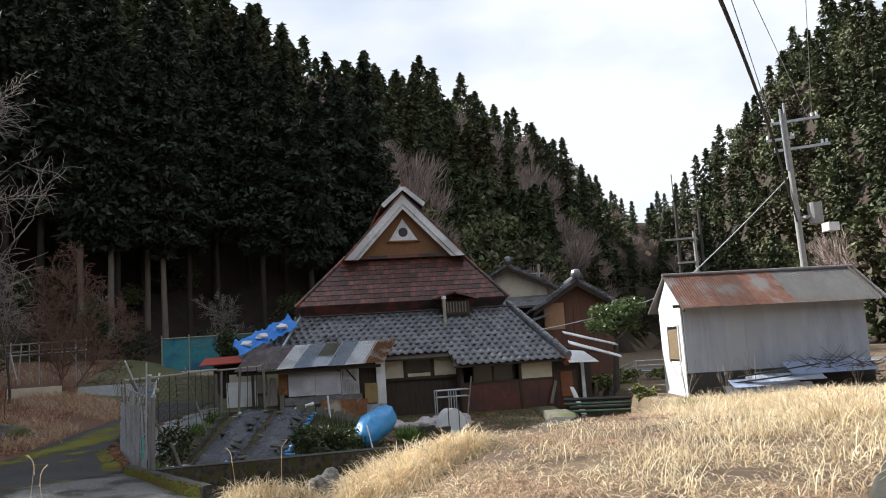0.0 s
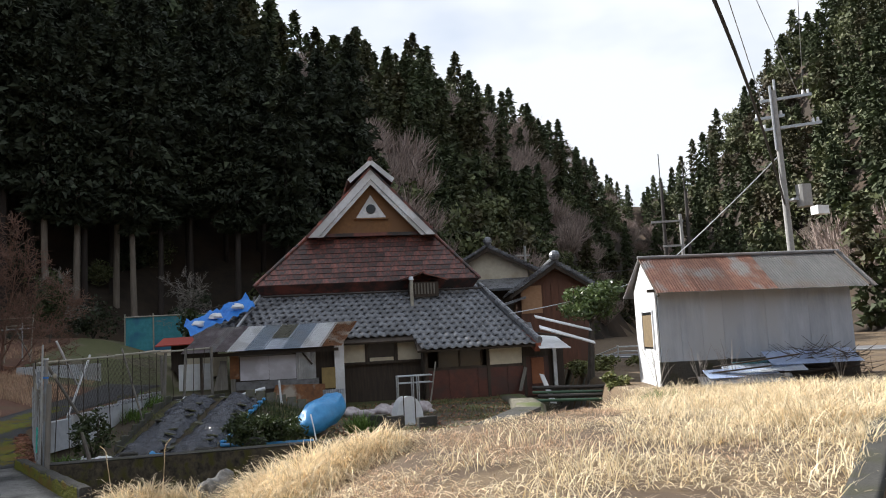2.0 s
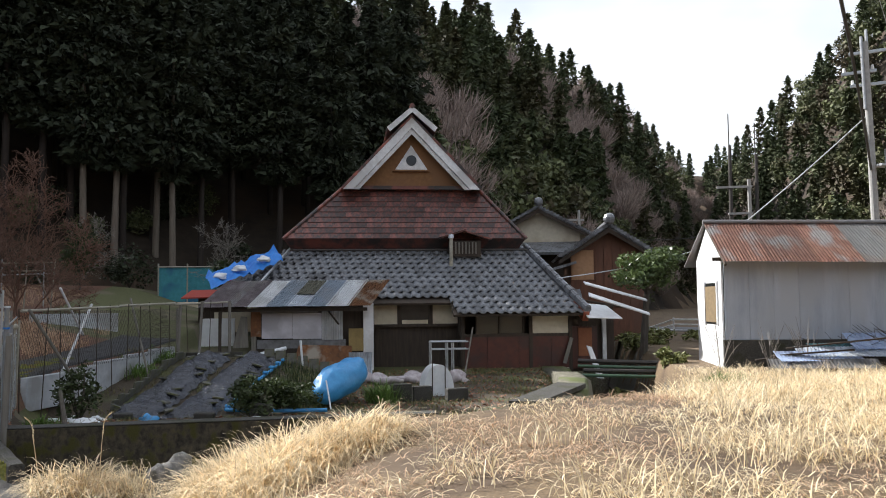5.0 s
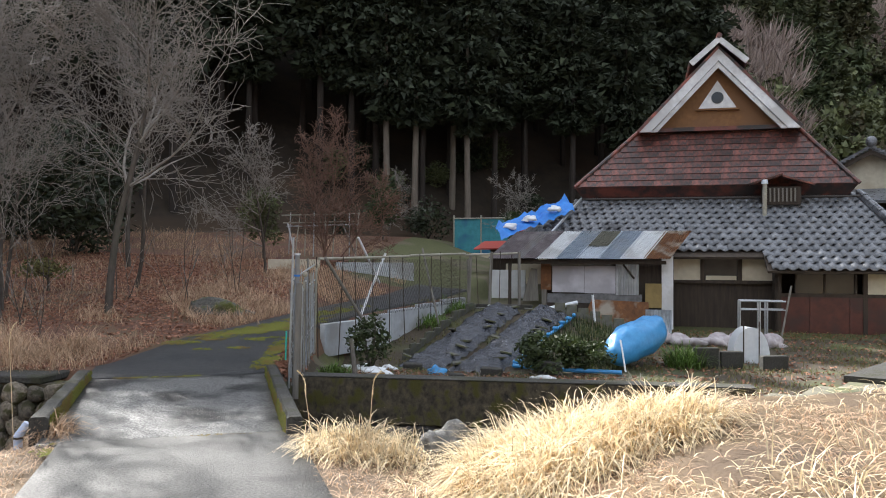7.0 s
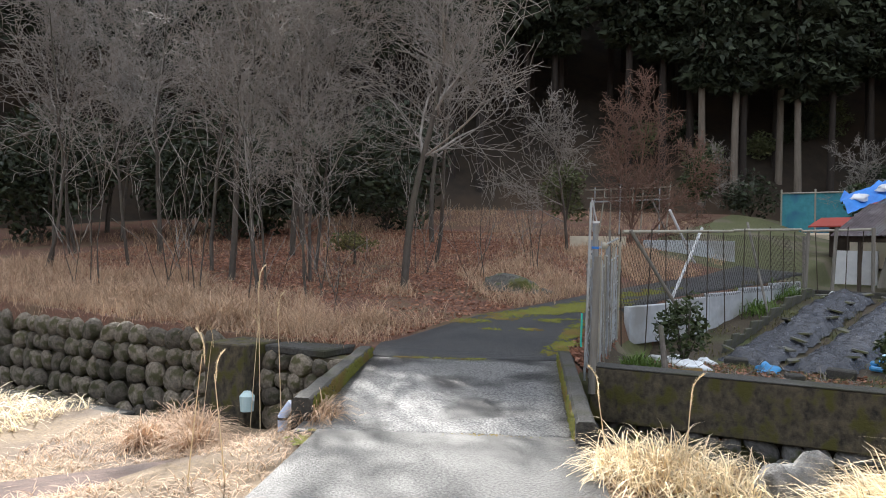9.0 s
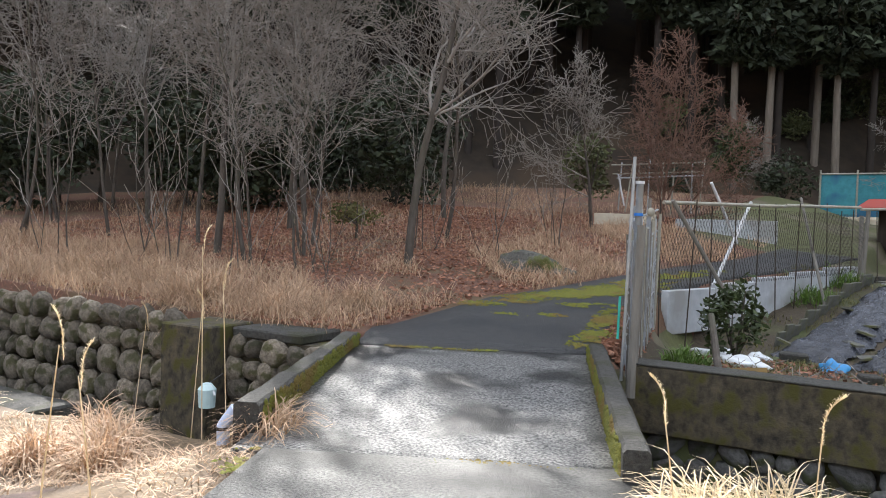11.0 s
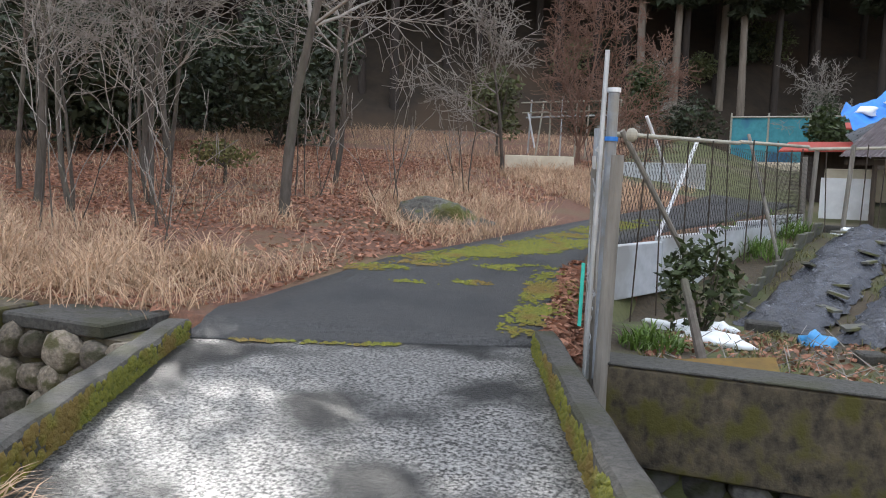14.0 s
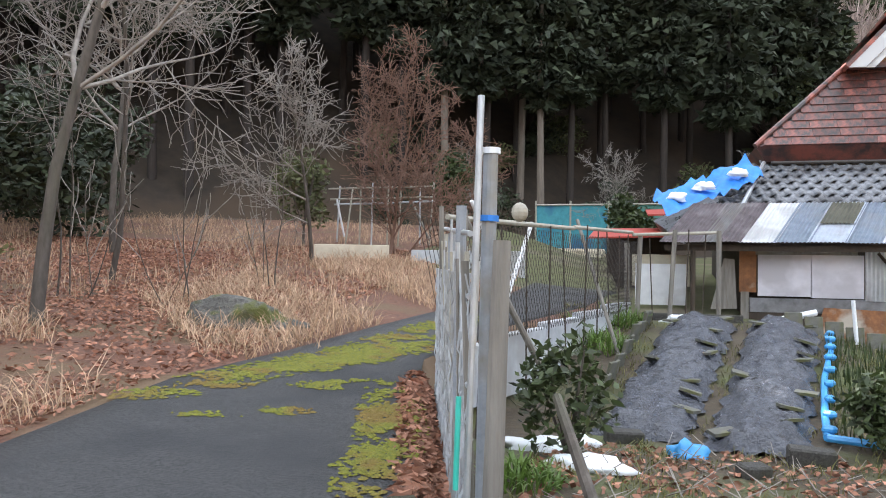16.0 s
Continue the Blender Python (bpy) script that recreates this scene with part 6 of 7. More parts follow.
for i, (x, y) in enumerate(((-2.3, 15.65), (-2.45, 15.9), (-3.4, 15.1), (-3.0, 14.7), (-3.9, 15.3), (-3.6, 14.6))):
    tussock(x, y, 0.22, 300, 0.5, 40 + i, "reddish dry grass tussock at the bridge end", M_STRAW_RED)
P = scatter(15000, -16, -1.5, 11.0, 16.2, nrng, lambda X, Y: (stream_side(X, Y) < -0.9) & (lane_dist(X, Y) < -0.6) & ~((X > -3.7) & (Y < 14.6)) & (X < -5.2 - 0.3 * (Y - 14)))
grass("bank_straw", P, nrng.uniform(0.2, 0.45, len(P)), 0.013, nrng.uniform(0.8, 1.2, len(P)), M_STRAW, "pale dry grass lying on the near bank", 5, droop=0.42)
# grove edge
def grove_edge(X, Y):
    v = np.sin(X * 1.3) + np.sin(X * 0.7 + Y)
    return (Y > 18.72) & (Y < 21.6 + 0.5 * v - 0.18 * (X + 4)) & (X < -4.35 + 0.0 * Y)


P = scatter(20000, -20, -4.3, 18.7, 24, nrng, grove_edge)
grass("grove_straw", P, nrng.uniform(0.2, 0.62, len(P)), 0.010, nrng.uniform(0.4, 1.1, len(P)), M_STRAW_RED, "faded reddish dry grass at the grove's edge", 6)
tr_ = random.Random(8)
for i in range(18):
    x = -5.2 - 0.42 * i + tr_.uniform(-0.25, 0.25)
    tussock(x, 19.1 + tr_.uniform(0, 1.7), tr_.uniform(0.3, 0.55), 330, tr_.uniform(0.55, 0.95), 200 + i, "shaggy reddish dry grass tussock at the grove's edge", M_STRAW_RED)
P = scatter(16000, -8, -2.0, 23.4, 34, nrng, lambda X, Y: (X < np.interp(Y, [22.4, 24, 27.3, 30.5, 34], [-4.1, -3.55, -2.75, -1.95, -1.7])) & (X > -7.5 + 0.12 * (Y - 24)) & (np.sin(X * 1.2 + Y) > -0.5))
grass("lane_straw", P, nrng.uniform(0.15, 0.5, len(P)), 0.011, nrng.uniform(0.5, 1.1, len(P)), M_STRAW_RED, "faded dry grass beside the lane", 7)
P = scatter(18000, -26, -3, 24, 48, nrng, lambda X, Y: (X < -3.2 - 0.1 * (Y - 24)) & (np.sin(X * 0.8) * np.cos(Y * 0.6) > -0.2))
grass("weeds", P, nrng.uniform(0.2, 0.6, len(P)), 0.011, nrng.uniform(0.4, 1.1, len(P)), M_STRAW_RED, "thin dry weeds under the grove", 8)
P = scatter(26000, 2, 12.6, 19.8, 33, nrng, lambda X, Y: (stream_side(X, Y) > 1.75) & ((np.sin(X * 2) + np.sin(Y * 3) + nrng.normal(0, 0.8, len(X)) > 0.1) | (stream_side(X, Y) < 2.3)) & (X > 4.8))
grass("yard_grass", P, nrng.uniform(0.05, 0.2, len(P)), 0.012, nrng.uniform(0.4, 1.0, len(P)), M_YARDGRASS, "short mixed grass and moss before the farmhouse", 9)
P = scatter(20000, -0.8, 5.5, 19.75, 31, nrng, lambda X, Y: np.sin(X * 5) + np.sin(Y * 4) + nrng.normal(0, 0.7, len(X)) > 0.1)
grass("garden_weeds", P, nrng.uniform(0.04, 0.17, len(P)), 0.012, nrng.uniform(0.4, 1.0, len(P)), M_YARDGRASS, "short weeds between the garden beds", 10)
for i, (x, y, r, n_, L_) in enumerate(((6.1, 26.2, 0.45, 500, 0.7), (-0.75, 21.7, 0.3, 200, 0.3), (13.4, 22.4, 0.5, 400, 0.35), (-0.2, 28.6, 0.5, 260, 0.4), (0.2, 30.2, 0.4, 220, 0.45))):
    tussock(x, y, r, n_, L_, 60 + i, "bright green leafy clump in the garden", M_LIGHTGREEN, 0.6, 0.02)
# tall plumes by the stream
for i, (x, y, h) in enumerate(((-3.6, 16.0, 1.6), (-3.3, 15.9, 1.75), (-4.3, 15.9, 1.5), (-2.9, 15.8, 1.3), (0.95, 15.3, 0.7), (1.6, 15.0, 0.75), (-1.7, 13.4, 1.0), (-1.5, 13.6, 0.85))):
    rng = random.Random(i)
    z = float(ground_z(x, y))
    t = thing("plume_grass", pose(x, y, z), "tall dry plume grass stalk", "grass", "plume grass stalks")
    top = Vector((rng.uniform(-0.15, 0.15), rng.uniform(-0.1, 0.1), h))
    part("stalk", rod((0, 0, -0.05), top, 0.006, 0.003, 5, -0.03, 5), M_STRAW, t)
    pts2 = np.array([top + Vector((0.09 * f * abs(f) * (1 if i % 2 else -1), 0.02, 0.24 * f - 0.06 * f * f)) for f in np.linspace(-0.3, 1, 130)])
    V, F = blades(pts2, 0.035, 0.004, 0.5, np.random.default_rng(i), 0.8)
    ob = new("plume", mesh_from("plume", V.tolist(), F, M_STRAW))
    ob.parent = t


def leaves_on(P, size, rng, flat=0.4):
    """One small four-cornered leaf at each point, turned at random."""
    n = len(P)
    A = rng.normal(size=(n, 3)) * [1, 1, flat]
    A /= np.linalg.norm(A, axis=1, keepdims=True)
    B = np.cross(A, rng.normal(size=(n, 3)))
    B /= np.linalg.norm(B, axis=1, keepdims=True)
    s = size * rng.uniform(0.6, 1.3, (n, 1))
    V = np.stack([P - A * s, P + B * s * 0.45, P + A * s, P - B * s * 0.45], 1).reshape(-1, 3)
    F = (np.arange(n)[:, None] * 4 + [0, 1, 2, 3])
    return V, F


def leaf_litter(name, P, size, label, seed):
    rng = np.random.default_rng(seed)
    V, F = leaves_on(P + [0, 0, 0.03], size, rng, 0.25)
    tagged(new(name, mesh_from(name, V, F, M_LEAFLIT)), label, "leaves", kind="stuff")


P = scatter(110000, -20, -3.9, 19.0, 37, nrng, lambda X, Y: (X < np.interp(Y, [19, 22.4, 24, 27.3, 34], [-4.4, -4.2, -3.7, -2.9, -2.6]))  & (nrng.random(len(X)) < 0.55 + 0.45 * np.sin(X * 0.9 + 1) * np.cos(Y * 0.7)))
leaf_litter("leaf_litter", P, 0.042, "red-brown fallen leaves on the grove floor", 12)
P = scatter(5000, -2.0, -0.85, 19.9, 23.4, nrng, lambda X, Y: np.abs(X - (-1.12 - 0.24 * (Y - 20))) < 0.2)
leaf_litter("leaf_litter_gate", P, 0.06, "red-brown leaves drifted along the gate", 13)
bm, r3 = bmesh.new(), random.Random(61)
for k in range(420):
    x, y = r3.uniform(-0.6, 5.0), 19.9 + 4.6 * r3.random() ** 1.5
    a_, h_ = r3.uniform(0, 6.28), r3.uniform(0.1, 0.4)
    z = float(ground_z(x, y))
    add_rod(bm, (x, y, z), (x + h_ * math.cos(a_), y + h_ * math.sin(a_), z + r3.uniform(0.02, 0.22)), 0.007, 0.003, 4)
me = bpy.data.meshes.new("garden_twigs")
bm.to_mesh(me)
bm.free()
me.materials.append(M_TWIG)
tagged(new("garden_twigs", me), "dry twigs and dead stems strewn behind the wall", "twigs", kind="stuff")
P = scatter(3000, 5, 12.4, 21, 33, nrng, lambda X, Y: stream_side(X, Y) > 1.9)
leaf_litter("leaf_litter_yard", P, 0.05, "brown leaves and chips scattered over the yard", 15)
P = scatter(2600, -0.7, 5.0, 19.8, 24.5, nrng)
leaf_litter("leaf_litter_garden", P, 0.05, "brown leaves in the garden corner", 14)


# bare trees
def bare_tree(seed, height, lean_, limbs=11, low=0.22, spread=1.0, r0=0.11, stems=1, deep=3):
    rng = random.Random(seed)
    trunk, twig = [], []

    def grow(p, d, length, r, level):
        n = (8, 6, 5, 4, 3)[level]
        seg = length / n
        for i in range(n):
            f = (i + 1) / n
            d = (d + Vector((rng.gauss(0, 1), rng.gauss(0, 1), rng.gauss(0, 0.6))) * (0.07, 0.15, 0.2, 0.24, 0.28)[level] + Vector((0, 0, (0.05, 0.05, 0.035, 0.02, 0.0)[level]))).normalized()
            q = p + d * seg
            ra, rb = r * (1 - 0.75 * (f - 1 / n)), r * (1 - 0.75 * f)
            (trunk if level == 0 else twig).append((p, q, max(ra, 0.0095), max(rb, 0.0065)))
            p = q
            if level < deep and (level > 0 or f > low):
                kids = {0: limbs / (n * (1 - low)), 1: 1.5, 2: 1.7}[level]
                for _ in range(int(kids) + (rng.random() < kids % 1)):
                    side = d.cross(Vector((rng.gauss(0, 1), rng.gauss(0, 1), rng.gauss(0, 1)))).normalized()
                    ang_ = radians(rng.uniform(30, 68))
                    nd = (d * math.cos(ang_) + side * math.sin(ang_))
                    if level == 0:
                        nd = Vector((nd.x * spread, nd.y * spread, abs(nd.z) * 0.8 + 0.18)).normalized()
                    grow(p, nd, length * rng.uniform(0.42, 0.66) * (1 - 0.35 * f if level else 1.02 - 0.5 * f), max(0.003, rb * rng.uniform(0.45, 0.65)), level + 1)

    for s in range(stems):
        grow(Vector((0.15 * s, 0.1 * s, -0.15)), Vector((lean_ + (0.25 * s * (-1) ** s), 0.05 * s, 1)).normalized(), height * (1 - 0.12 * s), r0 * (1 - 0.2 * s), 0)
    return trunk, twig


def tubes(segs, min_sides=3):
    V, F = [], []
    for a, b, ra, rb in segs:
        n = 8 if ra > 0.06 else 5 if ra > 0.02 else min_sides
        w = (b - a)
        q = w.to_track_quat("Z", "Y")
        k = len(V)
        for c, r in ((a, ra), (b + w * 0.03, rb)):
            for i in range(n):
                V.append(tuple(c + q @ Vector((r * math.cos(6.2832 * i / n), r * math.sin(6.2832 * i / n), 0))))
        F += [(k + i, k + (i + 1) % n, k + n + (i + 1) % n, k + n + i) for i in range(n)]
    return V, F


TREES = {}
for nm, args in (("a", (3, 8.4, 0.02, 18, 0.25, 1.15, 0.09)), ("b", (9, 7.4, -0.12, 8, 0.3, 1.1, 0.055)), ("c", (14, 6.6, 0.22, 7, 0.3, 1.2, 0.05, 2)), ("d", (21, 9.5, -0.04, 9, 0.35, 1.0, 0.085)),
                 ("e", (33, 4.6, 0.05, 10, 0.15, 1.0, 0.06)), ("f", (41, 3.0, 0.1, 4, 0.35, 0.7, 0.02, 4, 1))):
    tr, tw_ = bare_tree(*args)
    TREES[nm] = (mesh_from("trunk", *tubes(tr), M_BARK, True), mesh_from("crown", *tubes(tw_), M_TWIG, True))


def place_tree(nm, x, y, turn, s, label):
    t = thing("bare_tree", pose(x, y, float(ground_z(x, y)), 0, 0, turn) @ Matrix.Scale(s, 4), label, "tree", "bare trees of the grove")
    for n_, me in zip(("trunk", "crown"), TREES[nm]):
        o = new(n_, me)
        o.parent = t


for i, (nm, x, y, turn, s) in enumerate((("a", -7.0, 24.4, 0, 1.0), ("b", -10.1, 23.1, 40, 0.95), ("d", -11.6, 23.7, 10, 1.0), ("c", -9.6, 24.3, 120, 0.9), ("b", -8.6, 28.4, 200, 1.1), ("d", -17.6, 26.6, 60, 0.9),
                                        ("c", -20.3, 25.6, 170, 1.2), ("b", -10.7, 25.8, 280, 0.9), ("d", -13.4, 28.0, 250, 1.1), ("a", -15.5, 31.0, 140, 1.05), ("c", -17.9, 22.9, 20, 1.1), ("a", -11.5, 33.0, 75, 1.0),
                                        ("b", -22.5, 29.0, 310, 1.2), ("e", -6.4, 32.6, 20, 0.9), ("d", -24.0, 24.0, 200, 1.0), ("a", -26.0, 31.0, 20, 1.1),
                                        ("b", -13.2, 24.6, 330, 1.05), ("b", -16.0, 24.2, 100, 0.9),
                                        ("b", -9.4, 22.5, 150, 0.6), ("b", -8.35, 22.7, 20, 0.55))):
    place_tree(nm, x, y, turn, s, "leafless grey-barked tree standing in the grove" if i else "leafless maple with wide low limbs beside the lane")
for i, (x, y, s) in enumerate(((-9.0, 21.6, 1.0), (-7.9, 22.6, 0.85), (-10.6, 21.8, 1.15), (-6.0, 26.4, 0.8), (-12.1, 22.2, 1.0), (-8.3, 26.6, 1.1), (-6.6, 21.4, 0.6), (-5.6, 28.6, 0.9), (-13.5, 21.4, 1.2))):
    place_tree("f", x, y, 67 * i, s, "thin leafless sapling with several stems in the grove")
red = thing("bare_tree", pose(-5.4, 35.5, float(ground_z(-5.4, 35.5))), "small reddish leafless tree with upswept twigs", "tree")
tr, tw_ = bare_tree(52, 4.4, 0.1, 12, 0.12, 0.8, 0.05, 3)
M_REDTWIG = mat("reddish_twig", (0.12, 0.065, 0.045), (0.24, 0.14, 0.10), 0.85, 4, 0.0)
for n_, me in (("trunk", mesh_from("trunk", *tubes(tr), M_REDTWIG, True)), ("crown", mesh_from("crown", *tubes(tw_), M_REDTWIG, True))):
    o = new(n_, me)
    o.parent = red


# shrubs and garden trees
def crown_points(n, rx, ry, rz, rng, lumps=14):
    c = rng.normal(size=(lumps, 3))
    c /= np.linalg.norm(c, axis=1, keepdims=True)
    c *= rng.uniform(0.35, 0.85, (lumps, 1))
    k = rng.integers(lumps, size=n)
    d = rng.normal(size=(n, 3))
    d *= (rng.random((n, 1)) ** 0.4) / np.linalg.norm(d, axis=1, keepdims=True)
    return (c[k] + d * 0.42) * [rx, ry, rz]


def shrub(x, y, z_up, rx, rz, n, leaf, material, label, seed, trunk_h=0.0, name="shrub", z=None, lean_=0.0, trunk_r=0.05):
    rng = np.random.default_rng(seed)
    z = float(ground_z(x, y)) if z is None else z
    t = thing(name, pose(x, y, z), label, "tree" if trunk_h > 1 else "shrub")
    P = crown_points(n, rx, rx, rz, rng) + [lean_, 0, z_up]
    V, F = leaves_on(P, leaf, rng, 0.7)
    o = new("crown", mesh_from("crown", V, F, material))
    o.parent = t
    bm = bmesh.new()
    r2 = random.Random(seed)
    for i in range(7):
        add_rod(bm, (lean_ * 0.7, 0, max(0, z_up - rz * 0.9)), (lean_ + r2.uniform(-rx, rx) * 0.7, r2.uniform(-rx, rx) * 0.7, z_up + r2.uniform(-0.2, 0.6) * rz), trunk_r * 0.45, 0.008, 5)
    add_rod(bm, (0, 0, -0.15), (lean_ * 0.7, 0, max(0.1, z_up - rz * 0.8)), trunk_r, trunk_r * 0.6, 7, 0, 4)
    part("trunk", bm, M_BARK, t)


shrub(-0.45, 23.2, 0.62, 0.46, 0.72, 850, 0.06, M_GREEN, "dark green leafy garden shrub by the gate", 1)
shrub(2.95, 24.6, 0.42, 0.75, 0.42, 2200, 0.06, M_GREEN, "dark glossy camellia shrub on the garden wall", 2)
shrub(3.8, 24.9, 0.36, 0.6, 0.36, 1500, 0.06, M_GREEN, "dark glossy camellia shrub on the garden wall", 3)
shrub(-6.0, 47.4, 2.0, 1.25, 1.1, 2200, 0.11, M_GREEN, "round dark evergreen tree behind the trellis", 4, 1.2, "evergreen_tree")
shrub(1.2, 47.9, 2.2, 1.3, 1.0, 2000, 0.12, M_GREEN, "dark evergreen beside the netted coop", 5, 1.2, "evergreen_tree")
shrub(-8.4, 37.4, 1.6, 1.0, 1.2, 1500, 0.09, M_BROADLEAF, "dark leafy shrub with several stems", 6, 0.8)
shrub(-10.6, 27.4, 0.7, 0.9, 0.4, 700, 0.06, M_YARDGRASS, "low pale green shrub in the grove", 7)
shrub(16.9, 34.3, 3.5, 1.55, 0.95, 3600, 0.10, mat("glossy_broadleaf", (0.04, 0.07, 0.02), (0.13, 0.17, 0.06), 0.35, 3, 0, vary=0.4, island=True, translucent=0.2), "round-headed evergreen tree with a leaning trunk by the stream", 8, 2.5, "evergreen_tree", z=-0.2, lean_=0.35, trunk_r=0.17)
M_BANKLEAF = mat("yellow_green_leaf", (0.08, 0.10, 0.025), (0.22, 0.22, 0.07), 0.6, 3, 0, vary=0.35, island=True)
for i, (x, y, s) in enumerate(((15.2, 28.6, 0.6), (17.5, 36.5, 0.9), (19.5, 38.5, 0.9), (15.6, 33.0, 0.7), (20, 33, 0.8), (22.5, 40, 0.9))):
    shrub(x, y, 0.3 * s, 0.9 * s, 0.5 * s, 900, 0.09, M_BANKLEAF, "yellow-green weedy shrub on the stream bank", 20 + i)
# evergreen leaf darkened: the shade under the woods is put into its colour
M_SHADELEAF = mat("shaded_evergreen_leaf", (0.012, 0.02, 0.008), (0.045, 0.058, 0.022), 0.6, 0.6, 0.0, vary=0.4, island=True)
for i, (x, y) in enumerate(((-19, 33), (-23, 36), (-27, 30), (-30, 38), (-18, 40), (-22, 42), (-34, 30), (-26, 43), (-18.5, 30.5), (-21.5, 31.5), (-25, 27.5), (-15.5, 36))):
    shrub(x, y, 2.6, 2.6, 2.9, 3600, 0.15, M_SHADELEAF, "dark evergreen undergrowth behind the grove", 40 + i, 1.5, "evergreen_tree")
# undergrowth on the foot of the cedar slope
ur = random.Random(12)
for i in range(22):
    a_ = radians(-16 + 1.25 * i + ur.uniform(-0.5, 0.5))
    r_ = float(np.interp(math.degrees(a_), BEARING, FOOT)) + ur.uniform(-2.0, 7.0)
    k_ = ur.uniform(0.5, 1.0)
    shrub(3 + r_ * math.sin(a_), 6 + r_ * math.cos(a_), 1.2 * k_, 1.9 * k_, 1.5 * k_, 1100, 0.13, M_SHADELEAF if i % 3 else M_BROADLEAF, "dark leafy undergrowth below the cedars", 120 + i)
for x, y, turn, s in ((0.6, 52.6, 40, 0.95), (-6.8, 52.0, 160, 0.7), (7.5, 54.5, 250, 1.0)):
    place_tree("e", x, y, turn, s, "small pale leafless tree against the dark cedars")
for i, (x, y) in enumerate(((14.9, 25.2), (16.2, 25.0), (17.0, 24.6), (20.0, 23.6))):
    t = thing("dry_bush", pose(x, y, float(ground_z(x, y)), 0, 0, 80 * i), "leafless pale weed bush before the shed", "shrub", "weed bushes")
    r3 = random.Random(90 + i)
    bm = bmesh.new()
    for k in range(9):
        tip = Vector((r3.uniform(-0.6, 0.6), r3.uniform(-0.3, 0.3), r3.uniform(0.7, 1.5)))
        add_rod(bm, (0, 0, -0.05), tip, 0.008, 0.004, 4, -0.12, 4)
        add_rod(bm, tip * 0.6, tip * 0.6 + Vector((r3.uniform(-0.3, 0.3), r3.uniform(-0.1, 0.1), 0.35)), 0.005, 0.003, 3)
    part("twigs", bm, M_TWIG, t)
brush = thing("brush_heap", SHED @ pose(4.7, -0.7, 0.62), "heap of dark cut brushwood against the shed", "brush heap")
bm, r3 = bmesh.new(), random.Random(4)
for k in range(420):
    a_ = Vector((r3.uniform(-2.2, 1.4), r3.uniform(-0.45, 0.5), 0))
    a_.z = r3.uniform(-0.5, 0.15 + 0.45 * math.exp(-a_.x * a_.x * 0.4))
    add_rod(bm, a_, a_ + Vector((r3.uniform(-0.9, 0.9), r3.uniform(-0.2, 0.2), r3.uniform(-0.25, 0.45))), 0.012, 0.005, 4, 0.05, 2)
part("branches", bm, M_DARKWOOD, brush)["kind"] = "stuff"


# ---- woods ----
def cedar_mesh(seed, n, h, base, rad, size):
    rng = np.random.default_rng(seed)
    f = rng.random(n) ** 1.15
    z = base + (h - base) * f
    whorl = 0.75 + 0.35 * np.sin(f * 40 + seed)
    lump = 0.8 + 0.3 * np.sin(rng.integers(1, 6, n) + f * 9)
    r = rad * (1 - f) ** 0.58 * np.clip(f * 9, 0.35, 1) * whorl * lump * np.sqrt(rng.uniform(0.25, 1, n))
    a = rng.random(n) * 6.283
    P = np.stack([r * np.cos(a), r * np.sin(a), z - 0.12 * r], -1)
    out = np.stack([np.cos(a), np.sin(a), -0.35 + rng.normal(0, 0.35, n)], -1)
    out += rng.normal(0, 0.4, (n, 3))
    out /= np.linalg.norm(out, axis=1, keepdims=True)
    side_ = np.cross(out, rng.normal(size=(n, 3)))
    side_ /= np.linalg.norm(side_, axis=1, keepdims=True)
    s = size * rng.uniform(0.6, 1.4, (n, 1))
    return np.stack([P - out * s * 0.3 + side_ * s * 0.42, P - out * s * 0.3 - side_ * s * 0.42, P + out * s], 1).reshape(-1, 3)


def leafy_mesh(seed, n, h, rx, size):
    rng = np.random.default_rng(seed)
    P = crown_points(n, rx, rx, h * 0.42, rng, 12) + [0, 0, h * 0.56]
    A = rng.normal(size=(n, 3))
    A /= np.linalg.norm(A, axis=1, keepdims=True)
    B = np.cross(A, rng.normal(size=(n, 3)))
    B /= np.linalg.norm(B, axis=1, keepdims=True)
    s = size * rng.uniform(0.6, 1.4, (n, 1))
    return np.stack([P - A * s, P + B * s, P + A * s * 0.8 - B * s * 0.5], 1).reshape(-1, 3)


def twiggy_mesh(seed, n, h, rx):
    """Upswept bare twigs as thin three-cornered slivers."""
    rng = np.random.default_rng(seed)
    a, q = rng.random(n) * 6.283, np.sqrt(rng.random(n))
    f = rng.random(n) ** 0.7
    base = np.stack([rx * q * f * np.cos(a), rx * q * f * np.sin(a), h * (0.25 + 0.55 * f * (1 - 0.4 * q * q))], -1)
    d = np.stack([np.cos(a) * q * 0.75, np.sin(a) * q * 0.75, 1.0 + 0 * a], -1) + rng.normal(0, 0.3, (n, 3))
    d /= np.linalg.norm(d, axis=1, keepdims=True)
    L_ = h * rng.uniform(0.12, 0.30, (n, 1))
    s = np.cross(d, rng.normal(size=(n, 3)))
    s /= np.linalg.norm(s, axis=1, keepdims=True)
    w = rng.uniform(0.03, 0.09, (n, 1))
    return np.stack([base - s * w, base + s * w, base + d * L_], 1).reshape(-1, 3)


def tri_mesh(name, V, material):
    me = bpy.data.meshes.new(name)
    n = len(V)
    me.vertices.add(n)
    me.vertices.foreach_set("co", np.asarray(V, np.float32).ravel())
    me.loops.add(n)
    me.loops.foreach_set("vertex_index", np.arange(n, dtype=np.int32))
    me.polygons.add(n // 3)
    me.polygons.foreach_set("loop_start", np.arange(0, n, 3, dtype=np.int32))
    me.update(calc_edges=True)
    me.materials.append(material)
    return me


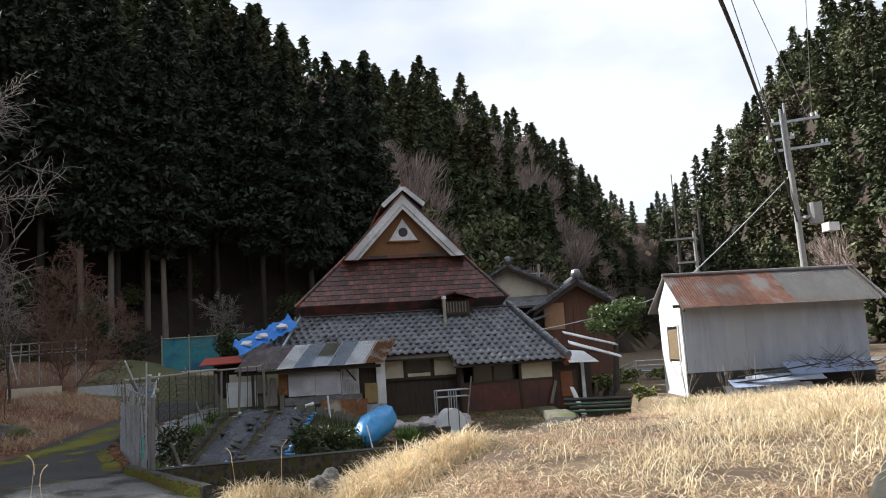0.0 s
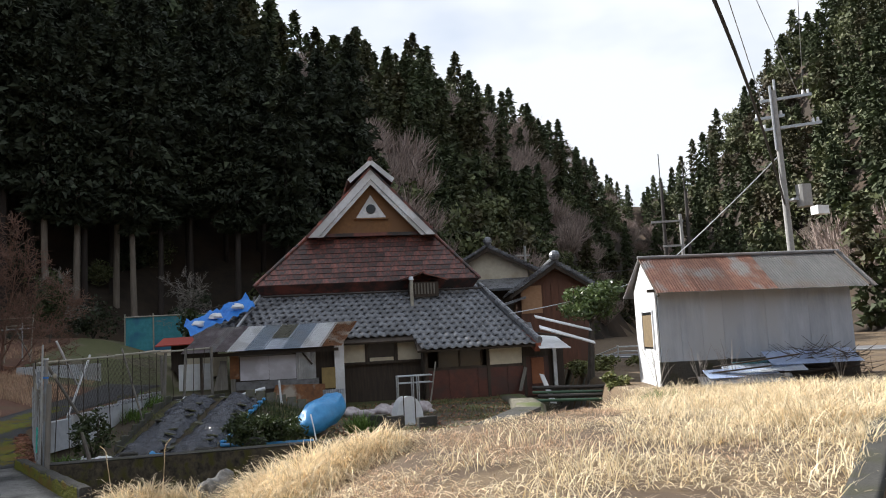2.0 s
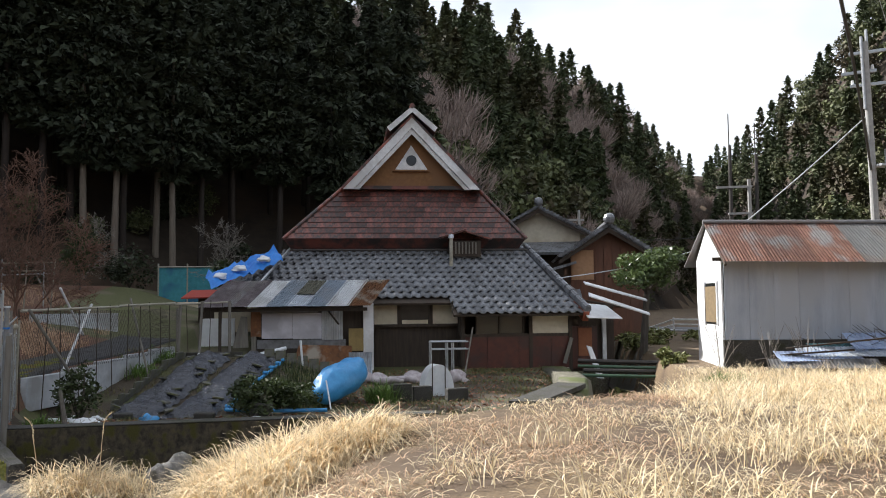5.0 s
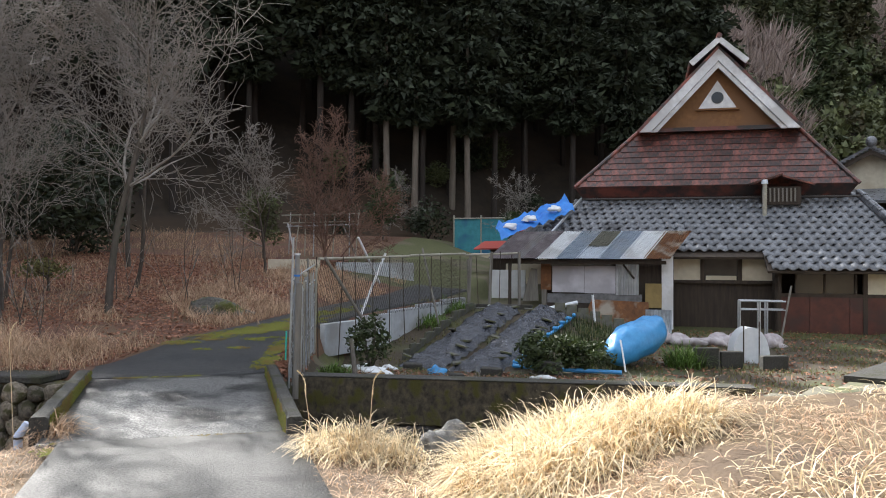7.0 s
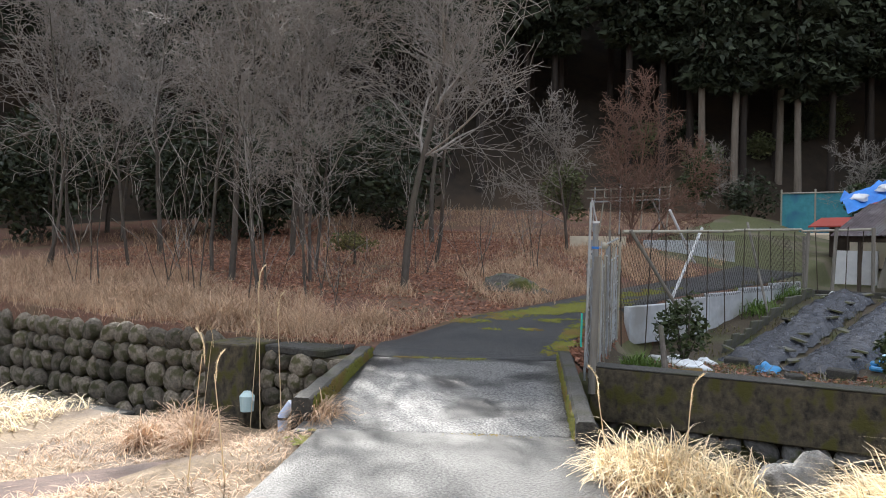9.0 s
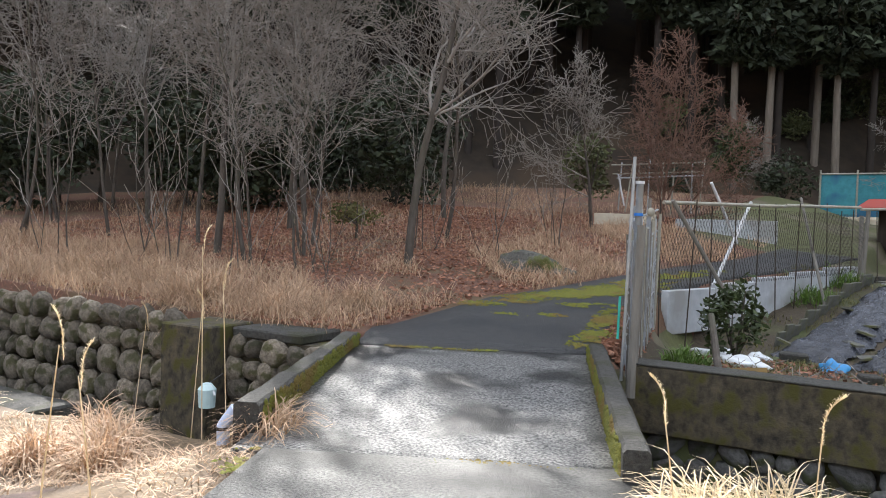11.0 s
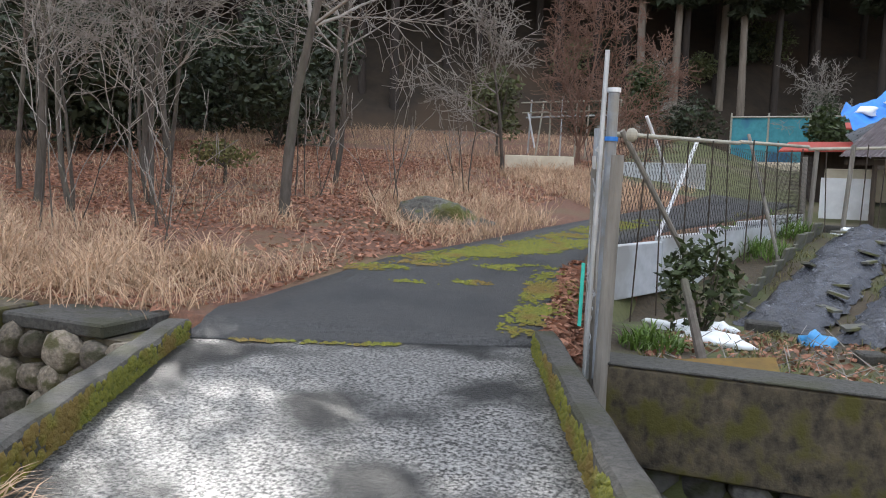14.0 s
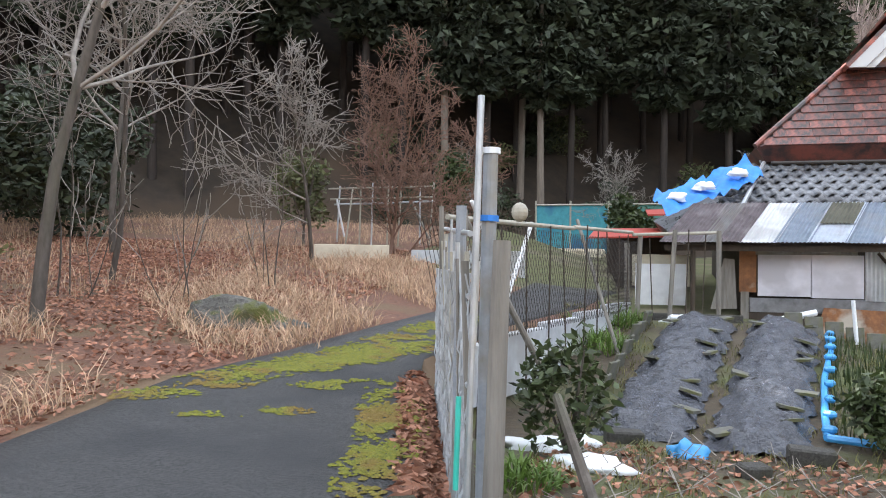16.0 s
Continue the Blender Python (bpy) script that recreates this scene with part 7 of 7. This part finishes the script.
wr = np.random.default_rng(5)
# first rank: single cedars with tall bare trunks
cedar_me = [tri_mesh("crown", cedar_mesh(i, 5200, 20, 7.0, 3.2, 0.38), M_CEDAR_SHADE) for i in range(4)]
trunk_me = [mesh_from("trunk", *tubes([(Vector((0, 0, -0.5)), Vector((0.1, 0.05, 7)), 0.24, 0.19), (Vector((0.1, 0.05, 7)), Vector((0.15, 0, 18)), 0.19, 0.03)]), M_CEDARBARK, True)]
trunk_me.append(trunk_me[0].copy())
trunk_me[1].materials[0] = M_PALEBARK
spots = [(-8.2, 57.8), (-6.6, 58.4), (-4.6, 61.5), (-3.3, 60.0)]
for th in np.arange(-62, 9, 2.6):
    f0 = float(np.interp(th, BEARING, FOOT))
    for k in range(4):
        r = f0 + 3 + k * 5.0 + wr.uniform(-1.8, 1.8)
        a = radians(th + wr.uniform(-1.2, 1.2))
        spots.append((3 + r * math.sin(a), 6 + r * math.cos(a)))
# extra oversized cedars, added to block the sun from the lane past the bridge
tall = [(-29.6, 45.4), (-27.8, 47.2), (-31.4, 46.6)]
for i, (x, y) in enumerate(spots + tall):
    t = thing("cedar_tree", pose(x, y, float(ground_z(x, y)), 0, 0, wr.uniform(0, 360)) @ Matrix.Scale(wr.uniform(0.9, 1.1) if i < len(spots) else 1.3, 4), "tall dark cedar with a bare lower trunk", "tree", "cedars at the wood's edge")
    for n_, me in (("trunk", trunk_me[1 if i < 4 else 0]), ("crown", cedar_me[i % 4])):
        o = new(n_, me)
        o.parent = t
# the woods beyond
far_c = [cedar_mesh(50 + i, 820, 13, 1.0, 2.9, 0.62) for i in range(5)]
far_l = [leafy_mesh(60 + i, 820, 9.0, 3.6, 0.38) for i in range(4)]
far_b = [twiggy_mesh(70 + i, 700, 9.0, 3.8) for i in range(4)]
lots = {"c": [], "l": [], "b": []}
th_list = []
for th in np.arange(-76, 78, 1.5):
    f0, f1 = float(np.interp(th, BEARING, FOOT)), float(np.interp(th, BEARING, CREST))
    r = f0 + (22 if th < 8 else 1) + wr.uniform(0, 3)
    while r < f1 * 1.05 + 6:
        a = radians(th + wr.uniform(-0.9, 0.9))
        x, y = 3 + r * math.sin(a), 6 + r * math.cos(a)
        step = 3.6 + r * 0.014
        v = noise.noise((x * 0.035, y * 0.035, 4.0))
        front = (r - f0) / (f1 - f0)
        if th < 4:
            kind = "c" if wr.random() < 0.9 else "l"
        elif th < 31:
            kind = "b" if (v > 0.0 + 0.3 * front and wr.random() < 0.8) else ("c" if wr.random() < 0.55 + 0.3 * front else "l")
        else:
            kind = "b" if (front < 0.12 and wr.random() < 0.5) else ("l" if wr.random() < 0.55 - 0.3 * front else "c")
        s = wr.uniform(0.75, 1.25) * (1.0 if kind == "c" else 0.95)
        c_, s_ = math.cos(wr.random() * 6.283), 0
        turn = wr.random() * 6.283
        R = np.array([[math.cos(turn), -math.sin(turn), 0], [math.sin(turn), math.cos(turn), 0], [0, 0, 1.0]]) * s
        src = {"c": far_c, "l": far_l, "b": far_b}[kind]
        if kind == "b" or wr.random() < 0.97:
            lots[kind].append(src[wr.integers(len(src))] @ R.T + [x, y, float(ground_z(x, y)) - 0.3])
        r += step * wr.uniform(0.8, 1.2)
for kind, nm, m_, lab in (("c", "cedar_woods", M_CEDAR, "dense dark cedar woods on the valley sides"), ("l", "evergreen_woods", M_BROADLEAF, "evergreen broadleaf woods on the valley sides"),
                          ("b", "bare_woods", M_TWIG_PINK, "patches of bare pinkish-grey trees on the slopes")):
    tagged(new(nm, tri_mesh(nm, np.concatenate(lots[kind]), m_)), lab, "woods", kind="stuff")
